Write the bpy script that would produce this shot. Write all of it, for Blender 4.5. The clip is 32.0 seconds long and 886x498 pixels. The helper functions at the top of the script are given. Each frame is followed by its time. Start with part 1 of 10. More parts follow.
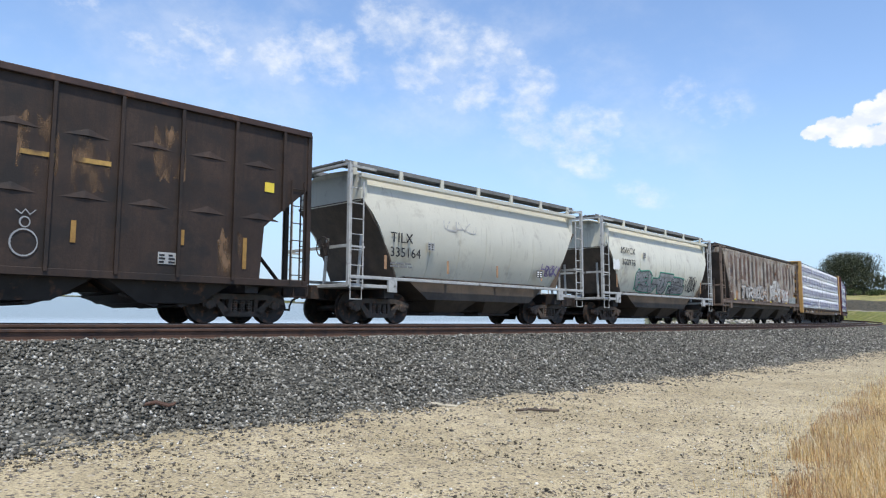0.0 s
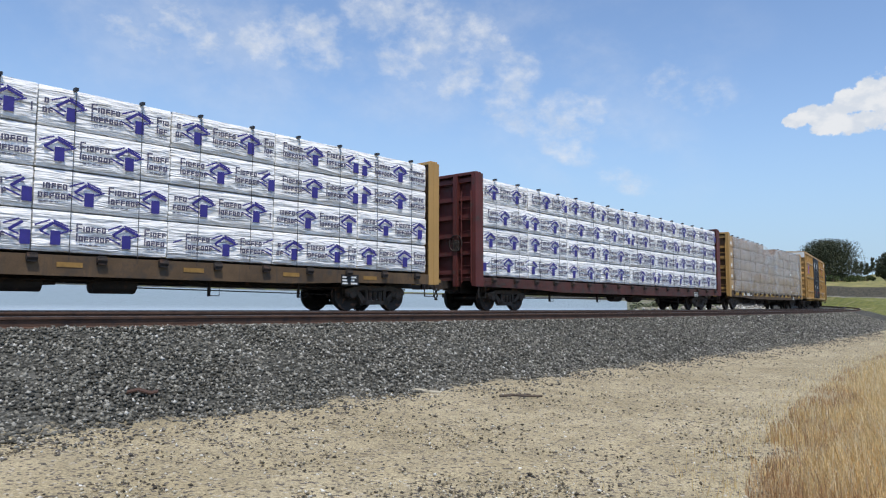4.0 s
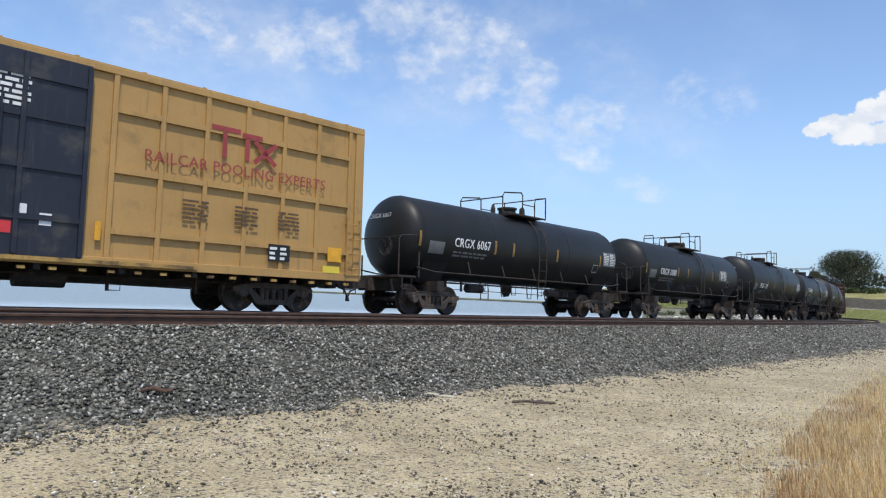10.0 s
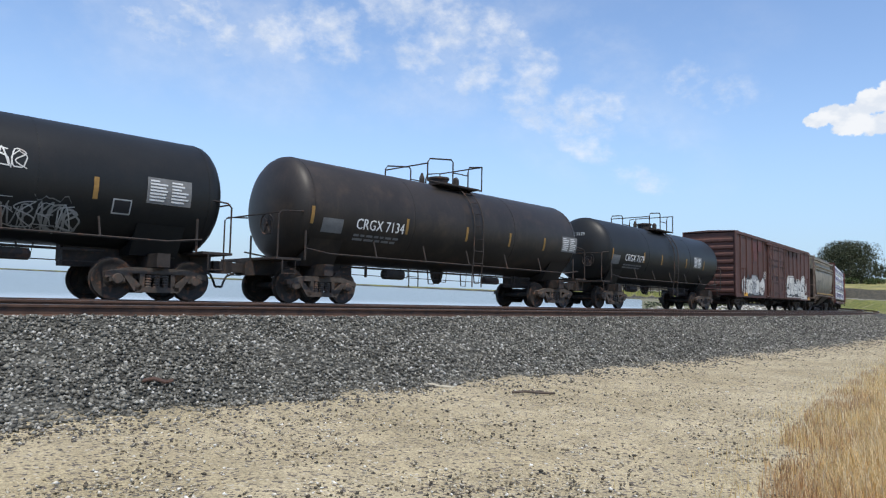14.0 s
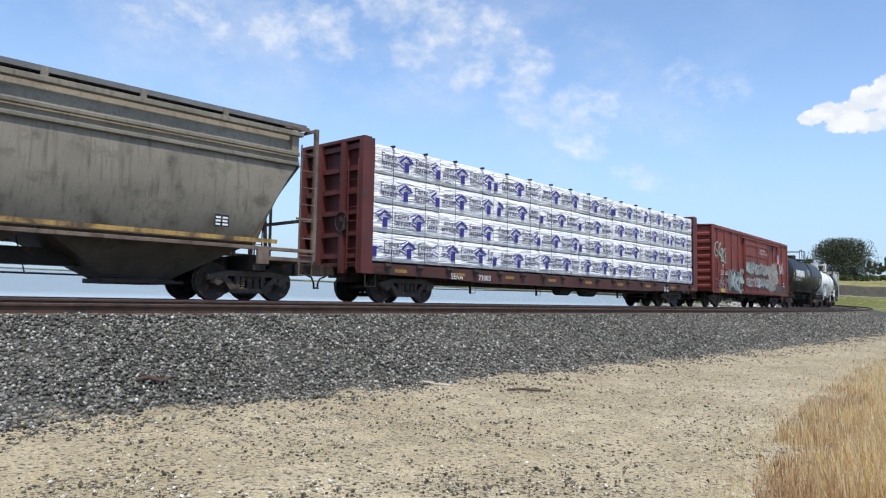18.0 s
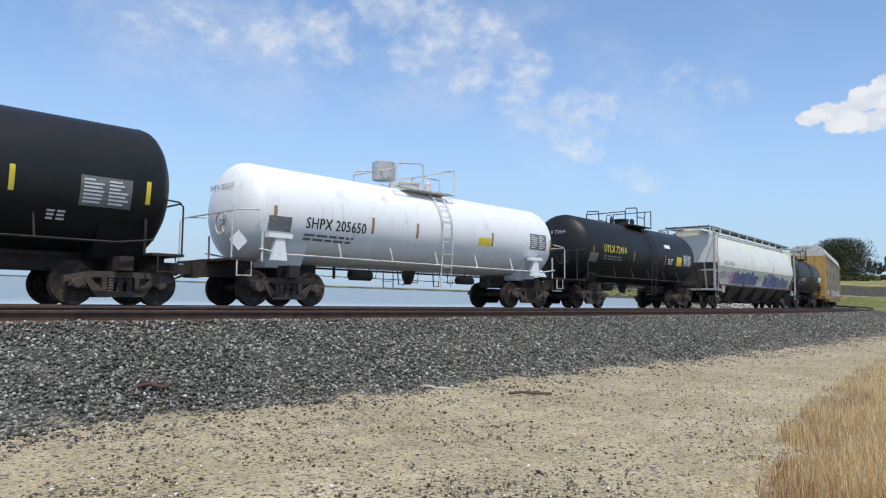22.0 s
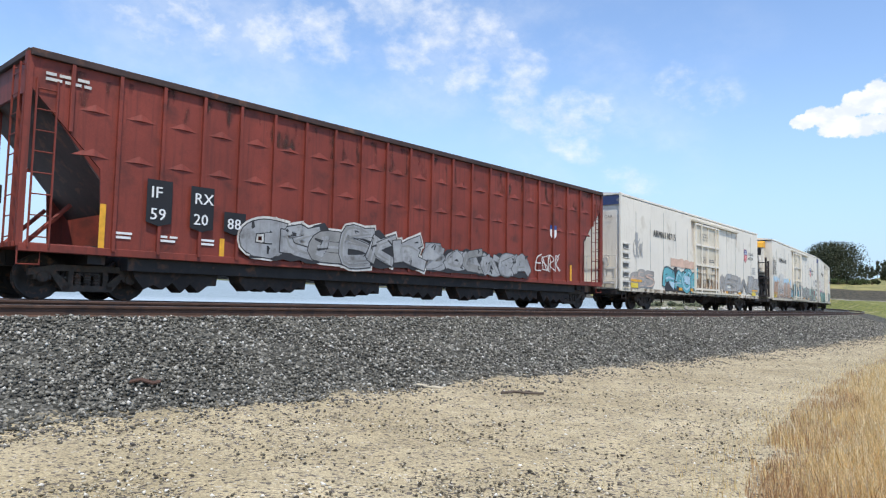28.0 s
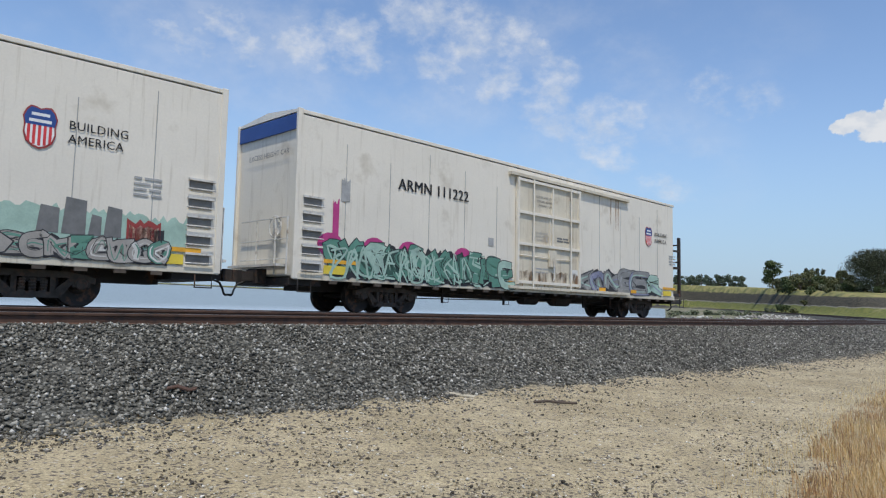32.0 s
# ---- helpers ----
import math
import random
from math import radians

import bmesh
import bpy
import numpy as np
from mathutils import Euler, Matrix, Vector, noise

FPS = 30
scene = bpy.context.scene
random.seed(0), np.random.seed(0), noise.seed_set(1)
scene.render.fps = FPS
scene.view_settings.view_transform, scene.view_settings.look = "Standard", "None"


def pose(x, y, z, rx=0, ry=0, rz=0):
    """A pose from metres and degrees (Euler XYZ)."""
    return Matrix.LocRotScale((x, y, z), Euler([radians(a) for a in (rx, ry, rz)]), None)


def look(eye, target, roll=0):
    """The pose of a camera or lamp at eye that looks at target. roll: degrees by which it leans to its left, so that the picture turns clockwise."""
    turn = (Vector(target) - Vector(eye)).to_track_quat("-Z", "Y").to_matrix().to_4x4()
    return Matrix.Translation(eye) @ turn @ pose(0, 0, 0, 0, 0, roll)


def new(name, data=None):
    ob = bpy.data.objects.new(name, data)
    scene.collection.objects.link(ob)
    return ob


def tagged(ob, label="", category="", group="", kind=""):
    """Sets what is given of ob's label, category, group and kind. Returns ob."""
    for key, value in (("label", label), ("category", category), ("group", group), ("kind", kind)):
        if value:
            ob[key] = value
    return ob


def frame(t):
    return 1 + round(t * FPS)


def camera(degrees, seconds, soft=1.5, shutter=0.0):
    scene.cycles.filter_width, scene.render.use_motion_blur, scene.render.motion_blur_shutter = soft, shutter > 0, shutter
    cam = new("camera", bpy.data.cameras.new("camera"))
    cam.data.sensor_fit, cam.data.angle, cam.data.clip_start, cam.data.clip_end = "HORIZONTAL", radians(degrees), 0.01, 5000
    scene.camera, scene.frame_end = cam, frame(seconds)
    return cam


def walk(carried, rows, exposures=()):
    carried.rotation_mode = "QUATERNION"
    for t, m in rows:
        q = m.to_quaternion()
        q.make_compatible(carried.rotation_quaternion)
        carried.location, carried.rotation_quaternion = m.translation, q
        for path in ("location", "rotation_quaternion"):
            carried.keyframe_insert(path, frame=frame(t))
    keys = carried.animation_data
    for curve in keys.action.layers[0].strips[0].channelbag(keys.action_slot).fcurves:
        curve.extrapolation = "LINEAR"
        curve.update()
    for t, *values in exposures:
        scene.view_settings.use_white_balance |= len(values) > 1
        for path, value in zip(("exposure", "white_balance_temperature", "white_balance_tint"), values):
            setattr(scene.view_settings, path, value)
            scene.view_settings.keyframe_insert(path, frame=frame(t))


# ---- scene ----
# ================= camera: held by a standing onlooker, only its aim sways =================
EYE = 0.613                       # metres above the rail heads of the main track
cam = camera(64.06, 32.0, soft=1.2)
walk(cam, [
    (0, pose(0, 0, EYE, 94.572, -1.617, 0.102)),
    (0.5, pose(0, 0, EYE, 94.540, -1.546, 0.004)),
    (1, pose(0, 0, EYE, 94.492, -1.537, -0.101)),
    (1.5, pose(0, 0, EYE, 94.356, -1.560, -0.260)),
    (2, pose(0, 0, EYE, 94.199, -1.611, -0.407)),
    (2.5, pose(0, 0, EYE, 94.072, -1.520, -0.668)),
    (3, pose(0, 0, EYE, 93.847, -1.438, -0.923)),
    (3.5, pose(0, 0, EYE, 93.662, -1.433, -1.124)),
    (5.5, pose(0, 0, EYE, 93.378, -1.869, -1.027)),
    (6, pose(0, 0, EYE, 93.406, -1.955, -0.847)),
    (6.5, pose(0, 0, EYE, 93.475, -2.025, -0.786)),
    (7, pose(0, 0, EYE, 93.521, -2.153, -0.730)),
    (7.5, pose(0, 0, EYE, 93.569, -2.324, -0.753)),
    (8, pose(0, 0, EYE, 93.651, -2.521, -0.578)),
    (8.5, pose(0, 0, EYE, 93.711, -2.592, -0.423)),
    (9, pose(0, 0, EYE, 93.815, -2.586, -0.252)),
    (9.5, pose(0, 0, EYE, 93.826, -2.605, -0.114)),
    (10, pose(0, 0, EYE, 93.843, -2.584, -0.030)),
    (10.5, pose(0, 0, EYE, 93.893, -2.623, -0.039)),
    (11, pose(0, 0, EYE, 93.950, -2.648, -0.125)),
    (11.5, pose(0, 0, EYE, 93.901, -2.747, -0.268)),
    (12, pose(0, 0, EYE, 93.755, -2.701, -0.277)),
    (12.5, pose(0, 0, EYE, 93.573, -2.554, -0.225)),
    (13, pose(0, 0, EYE, 93.411, -2.622, -0.156)),
    (13.5, pose(0, 0, EYE, 93.273, -2.618, -0.071)),
    (14, pose(0, 0, EYE, 93.101, -2.545, -0.042)),
    (14.5, pose(0, 0, EYE, 93.055, -2.595, -0.136)),
    (16.5, pose(0, 0, EYE, 93.172, -2.701, -0.270)),
    (17, pose(0, 0, EYE, 93.136, -2.699, -0.221)),
    (17.5, pose(0, 0, EYE, 93.019, -2.651, -0.309)),
    (18, pose(0, 0, EYE, 92.935, -2.433, -0.413)),
    (18.5, pose(0, 0, EYE, 92.861, -2.160, -0.643)),
    (19, pose(0, 0, EYE, 92.868, -2.150, -0.786)),
    (19.5, pose(0, 0, EYE, 92.999, -2.123, -0.822)),
    (20, pose(0, 0, EYE, 93.051, -2.128, -0.766)),
    (20.5, pose(0, 0, EYE, 93.011, -2.165, -0.713)),
    (21, pose(0, 0, EYE, 93.187, -2.070, -0.614)),
    (21.5, pose(0, 0, EYE, 93.222, -2.020, -0.495)),
    (22, pose(0, 0, EYE, 93.239, -1.913, -0.397)),
    (22.5, pose(0, 0, EYE, 93.197, -2.130, -0.308)),
    (23, pose(0, 0, EYE, 93.178, -2.313, -0.275)),
    (23.5, pose(0, 0, EYE, 93.128, -2.416, -0.231)),
    (24, pose(0, 0, EYE, 93.070, -2.357, -0.166)),
    (24.5, pose(0, 0, EYE, 93.140, -2.267, -0.194)),
    (25, pose(0, 0, EYE, 93.163, -2.211, -0.195)),
    (25.5, pose(0, 0, EYE, 93.205, -2.233, -0.292)),
    (27.5, pose(0, 0, EYE, 93.260, -2.494, -0.872)),
    (28, pose(0, 0, EYE, 93.179, -2.558, -0.923)),
    (28.5, pose(0, 0, EYE, 93.154, -2.486, -0.989)),
    (29, pose(0, 0, EYE, 93.153, -2.476, -0.989)),
    (29.5, pose(0, 0, EYE, 93.223, -2.347, -0.963)),
    (30, pose(0, 0, EYE, 93.356, -2.251, -0.920)),
    (30.5, pose(0, 0, EYE, 93.602, -2.293, -0.612)),
    (31, pose(0, 0, EYE, 93.741, -2.318, -0.209)),
    (31.5, pose(0, 0, EYE, 93.809, -2.434, 0.319)),
    (32, pose(0, 0, EYE, 93.737, -2.591, 1.664)),
], exposures=[(0, -0.02), (1, -0.15), (2, -0.30), (3.5, -0.32), (6, -0.52), (8, -0.28), (9, -0.2), (11, -0.18), (13, -0.2), (17, -0.04), (18, -0.10), (19, -0.40), (20, -0.28), (21, -0.15), (23, -0.44), (25, -0.30), (28, 0.02), (29, -0.10), (30, -0.34), (32, -0.46)])

# ================= daylight =================
SUN_AZ, SUN_EL = 168.0, 66.0      # degrees, clockwise from the view at rest (+Y)
world = bpy.data.worlds.new("sky")
scene.world = world
world.use_nodes = True
scene.view_settings.exposure = 0.0


def sun_vector():
    a, e = radians(SUN_AZ), radians(SUN_EL)
    return Vector((math.sin(a) * math.cos(e), math.cos(a) * math.cos(e), math.sin(e)))


def build_sky():
    """Clear sky with high broken puffs drifting in a long streak, and one cumulus low in the distance."""
    nt = world.node_tree
    nt.nodes.clear()
    N, L = nt.nodes.new, nt.links.new
    out, bg = N("ShaderNodeOutputWorld"), N("ShaderNodeBackground")
    sky = N("ShaderNodeTexSky")
    sky.sky_type, sky.sun_disc = "NISHITA", False
    sky.sun_elevation, sky.sun_rotation = radians(SUN_EL), radians(SUN_AZ)
    sky.air_density, sky.dust_density, sky.ozone_density = 1.0, 0.6, 1.5
    co = N("ShaderNodeTexCoord")
    sep = N("ShaderNodeSeparateXYZ")
    L(co.outputs["Generated"], sep.inputs[0])

    def math_node(op, a, b=None, clamp=False):
        m = N("ShaderNodeMath")
        m.operation, m.use_clamp = op, clamp
        for i, v in enumerate((a, b)):
            if v is None:
                continue
            if isinstance(v, (int, float)):
                m.inputs[i].default_value = v
            else:
                L(v, m.inputs[i])
        return m.outputs[0]

    zc = math_node("MAXIMUM", sep.outputs["Z"], 0.03)
    px, py = math_node("DIVIDE", sep.outputs["X"], zc), math_node("DIVIDE", sep.outputs["Y"], zc)
    flat = N("ShaderNodeCombineXYZ")
    L(px, flat.inputs[0]), L(py, flat.inputs[1])

    def noise_at(scale, detail, rough, vec):
        n = N("ShaderNodeTexNoise")
        n.inputs["Scale"].default_value, n.inputs["Detail"].default_value, n.inputs["Roughness"].default_value = scale, detail, rough
        L(vec, n.inputs["Vector"])
        return n.outputs["Fac"]

    def ramp(v, lo, hi):
        r = N("ShaderNodeMapRange")
        r.interpolation_type = "SMOOTHSTEP"
        L(v, r.inputs["Value"])
        r.inputs["From Min"].default_value, r.inputs["From Max"].default_value = lo, hi
        return r.outputs["Result"]

    def spot(az, el, wide, tall, lean=0.0):
        """A soft patch of sky round a direction, as wide and tall as given, in degrees."""
        a, e = radians(az), radians(el)
        c = Vector((math.sin(a) * math.cos(e), math.cos(a) * math.cos(e), math.sin(e)))
        right = Vector((math.cos(a), -math.sin(a), 0))
        up = right.cross(c) * -1 if right.cross(c).z < 0 else right.cross(c)
        k = radians(lean)
        u, w = right * math.cos(k) + up * math.sin(k), up * math.cos(k) - right * math.sin(k)
        total = None
        for ax, size in ((u, wide), (w, tall)):
            d = N("ShaderNodeVectorMath")
            d.operation = "DOT_PRODUCT"
            L(co.outputs["Generated"], d.inputs[0])
            d.inputs[1].default_value = ax / math.sin(radians(size))
            o = math_node("SUBTRACT", d.outputs["Value"], float(ax.dot(c)) / math.sin(radians(size)))
            sq = math_node("MULTIPLY", o, o)
            total = sq if total is None else math_node("ADD", total, sq)
        front = N("ShaderNodeVectorMath")
        front.operation = "DOT_PRODUCT"
        L(co.outputs["Generated"], front.inputs[0])
        front.inputs[1].default_value = c
        fall = math_node("SUBTRACT", 1.0, total, True)
        return math_node("MULTIPLY", fall, ramp(front.outputs["Value"], 0.2, 0.5))

    # rounded puffs a few degrees wide in a loose row that falls away to the right
    warp = N("ShaderNodeMapping")
    warp.inputs["Scale"].default_value, warp.inputs["Rotation"].default_value = (1.0, 1.0, 1.4), (0, radians(14), 0)
    L(co.outputs["Generated"], warp.inputs[0])
    puffs = noise_at(21.0, 6, 0.56, warp.outputs[0])
    fine = noise_at(52.0, 5, 0.6, warp.outputs[0])
    mixed = math_node("ADD", math_node("MULTIPLY", puffs, 0.58), math_node("MULTIPLY", fine, 0.42))
    band = None
    for az, el, wide, tall in ((-23.2, 18.2, 3.4, 2.0), (-20.0, 19.7, 3.0, 1.8), (-18.2, 18.2, 3.0, 1.8), (-14.2, 19.0, 3.6, 2.8), (-9.8, 19.4, 4.0, 3.0), (-4.4, 21.6, 4.4, 3.0), (-0.6, 20.4, 4.4, 3.6), (-2.6, 17.8, 3.8, 1.8), (2.0, 17.2, 3.6, 2.8), (3.6, 20.0, 3.6, 2.6),
                               (6.4, 18.0, 3.0, 2.2), (6.0, 15.2, 4.2, 2.6), (9.6, 13.7, 4.8, 2.5), (12.2, 14.9, 3.2, 1.8), (11.0, 11.6, 3.2, 1.5), (15.6, 9.0, 3.6, 1.5), (-27.8, 20.8, 3.8, 2.2), (20.0, 16.0, 5.5, 2.4)):
        one = spot(az, el, wide, tall, -18)
        if az > 14 or az < -25:
            one = math_node("MULTIPLY", one, 0.6)
        band = one if band is None else math_node("MAXIMUM", band, one)
    field = math_node("ADD", math_node("MULTIPLY", band, 0.62), math_node("MULTIPLY", math_node("SUBTRACT", mixed, 0.5), 2.2))
    thin = math_node("MULTIPLY", math_node("MULTIPLY", ramp(field, 0.06, 1.20), ramp(band, 0.0, 0.55)), 0.88)
    wisp = noise_at(6.0, 6, 0.62, warp.outputs[0])
    wide = math_node("MAXIMUM", spot(-6, 20, 34, 9, 0), spot(11, 14, 13, 6, -25))
    thin = math_node("MAXIMUM", thin, math_node("MULTIPLY", math_node("MULTIPLY", ramp(wisp, 0.40, 0.70), wide), 0.34))
    # cumulus: crisp lumpy top, heaped higher to the right
    lump = noise_at(44.0, 6, 0.6, co.outputs["Generated"])
    heap = None
    for az, el, wide, tall in ((27.6, 12.95, 0.9, 0.7), (28.6, 13.5, 0.9, 0.8), (29.8, 13.2, 1.5, 1.0), (31.1, 14.0, 1.3, 1.1), (32.4, 14.4, 1.5, 1.4), (34.0, 14.2, 2.2, 2.2), (31.2, 12.6, 2.8, 0.9), (35.5, 13.0, 3.0, 1.6)):
        one = spot(az, el, wide, tall, 4)
        heap = one if heap is None else math_node("MAXIMUM", heap, one)
    within = ramp(heap, 0.0, 0.08)
    heap = ramp(math_node("ADD", heap, math_node("MULTIPLY", math_node("SUBTRACT", lump, 0.5), 2.6)), 0.10, 0.50)
    cloud = math_node("MAXIMUM", thin, math_node("MULTIPLY", heap, within))
    # pale veil towards the horizon
    haze = ramp(sep.outputs["Z"], 0.30, -0.02)
    veil = math_node("MULTIPLY", haze, 0.78)
    scaled = N("ShaderNodeVectorMath")
    scaled.operation = "SCALE"
    L(sky.outputs[0], scaled.inputs[0])
    scaled.inputs["Scale"].default_value = SKY_GAIN
    deep = N("ShaderNodeVectorMath")
    deep.operation = "MULTIPLY"
    L(scaled.outputs[0], deep.inputs[0])
    deep.inputs[1].default_value = (0.95, 1.0, 1.08)
    m1 = N("ShaderNodeMixRGB")
    L(veil, m1.inputs[0]), L(deep.outputs[0], m1.inputs[1])
    m1.inputs[2].default_value = (0.40, 0.61, 0.90, 1)
    m2 = N("ShaderNodeMixRGB")
    L(cloud, m2.inputs[0]), L(m1.outputs[0], m2.inputs[1])
    shade = N("ShaderNodeMixRGB")
    L(ramp(noise_at(34.0, 4, 0.55, warp.outputs[0]), 0.40, 0.62), shade.inputs[0])
    shade.inputs[1].default_value, shade.inputs[2].default_value = (0.84, 0.91, 1.02, 1), (1.02, 1.05, 1.10, 1)
    L(shade.outputs[0], m2.inputs[2])
    L(m2.outputs[0], bg.inputs["Color"])
    bg.inputs["Strength"].default_value = 1.0
    L(bg.outputs[0], out.inputs["Surface"])


SKY_GAIN = 0.21
build_sky()
sun = new("sun", bpy.data.lights.new("sun", "SUN"))
sun.data.energy, sun.data.angle, sun.data.color = 4.3, radians(0.6), (1.0, 0.95, 0.865)
sun.matrix_world = look(sun_vector() * 60, (0, 0, 0))

# ================= materials =================
def mat(name, colour, rough=0.7, metal=0.0, vary=0.18, scale=1.5, dirt=None, amount=0.0, streak=0.0, bump=0.15, fine=40.0, tint_by_object=0.0, islands=0.0, spec=0.4):
    """Painted or natural surface: base colour varied at two scales, stains of dirt colour, rain streaks down the sides, fine relief."""
    m = bpy.data.materials.new(name)
    m.use_nodes = True
    nt = m.node_tree
    N, L = nt.nodes.new, nt.links.new
    b = nt.nodes["Principled BSDF"]
    b.inputs["Roughness"].default_value, b.inputs["Metallic"].default_value = rough, metal
    b.inputs["Specular IOR Level"].default_value = spec
    co = N("ShaderNodeTexCoord")

    def noise_of(sc, det, vec):
        n = N("ShaderNodeTexNoise")
        n.inputs["Scale"].default_value, n.inputs["Detail"].default_value = sc, det
        n.inputs["Roughness"].default_value = 0.62
        L(vec, n.inputs["Vector"])
        return n.outputs["Fac"]

    def ranged(v, a, z, lo, hi):
        r = N("ShaderNodeMapRange")
        L(v, r.inputs["Value"])
        for k, x in (("From Min", a), ("From Max", z), ("To Min", lo), ("To Max", hi)):
            r.inputs[k].default_value = x
        return r.outputs["Result"]

    vec = co.outputs["Object"]
    big, small = noise_of(scale, 4, vec), noise_of(scale * fine, 3, vec)
    value = ranged(big, 0.3, 0.7, 1 - vary, 1 + vary)
    value2 = ranged(small, 0.3, 0.7, 1 - vary * 0.6, 1 + vary * 0.6)
    mul = N("ShaderNodeMath")
    mul.operation = "MULTIPLY"
    L(value, mul.inputs[0]), L(value2, mul.inputs[1])
    last = mul.outputs[0]
    if tint_by_object or islands:
        src = N("ShaderNodeObjectInfo").outputs["Random"] if tint_by_object else N("ShaderNodeNewGeometry").outputs["Random Per Island"]
        k = tint_by_object or islands
        m3 = N("ShaderNodeMath")
        m3.operation = "MULTIPLY"
        L(last, m3.inputs[0]), L(ranged(src, 0, 1, 1 - k, 1 + k), m3.inputs[1])
        last = m3.outputs[0]
    col = N("ShaderNodeVectorMath")
    col.operation = "SCALE"
    col.inputs[0].default_value = colour
    L(last, col.inputs["Scale"])
    res = col.outputs[0]
    if dirt:
        mask = None
        if amount:
            mask = ranged(noise_of(scale * 1.7, 6, vec), 0.62 - amount * 0.3, 0.80 - amount * 0.3, 0, 1)
        if streak:
            mp = N("ShaderNodeMapping")
            mp.inputs["Scale"].default_value = (5.5, 5.5, 0.30)
            L(vec, mp.inputs[0])
            s = ranged(noise_of(1.6, 5, mp.outputs[0]), 0.66 - streak * 0.3, 0.86 - streak * 0.25, 0, 0.85)
            if mask is None:
                mask = s
            else:
                mx = N("ShaderNodeMath")
                mx.operation = "MAXIMUM"
                L(mask, mx.inputs[0]), L(s, mx.inputs[1])
                mask = mx.outputs[0]
        mix = N("ShaderNodeMixRGB")
        L(mask, mix.inputs[0]), L(res, mix.inputs[1])
        mix.inputs[2].default_value = (*dirt, 1)
        res = mix.outputs[0]
    L(res, b.inputs["Base Color"])
    if bump:
        bp = N("ShaderNodeBump")
        bp.inputs["Strength"].default_value, bp.inputs["Distance"].default_value = bump, 0.02
        L(small, bp.inputs["Height"]), L(bp.outputs[0], b.inputs["Normal"])
    return m


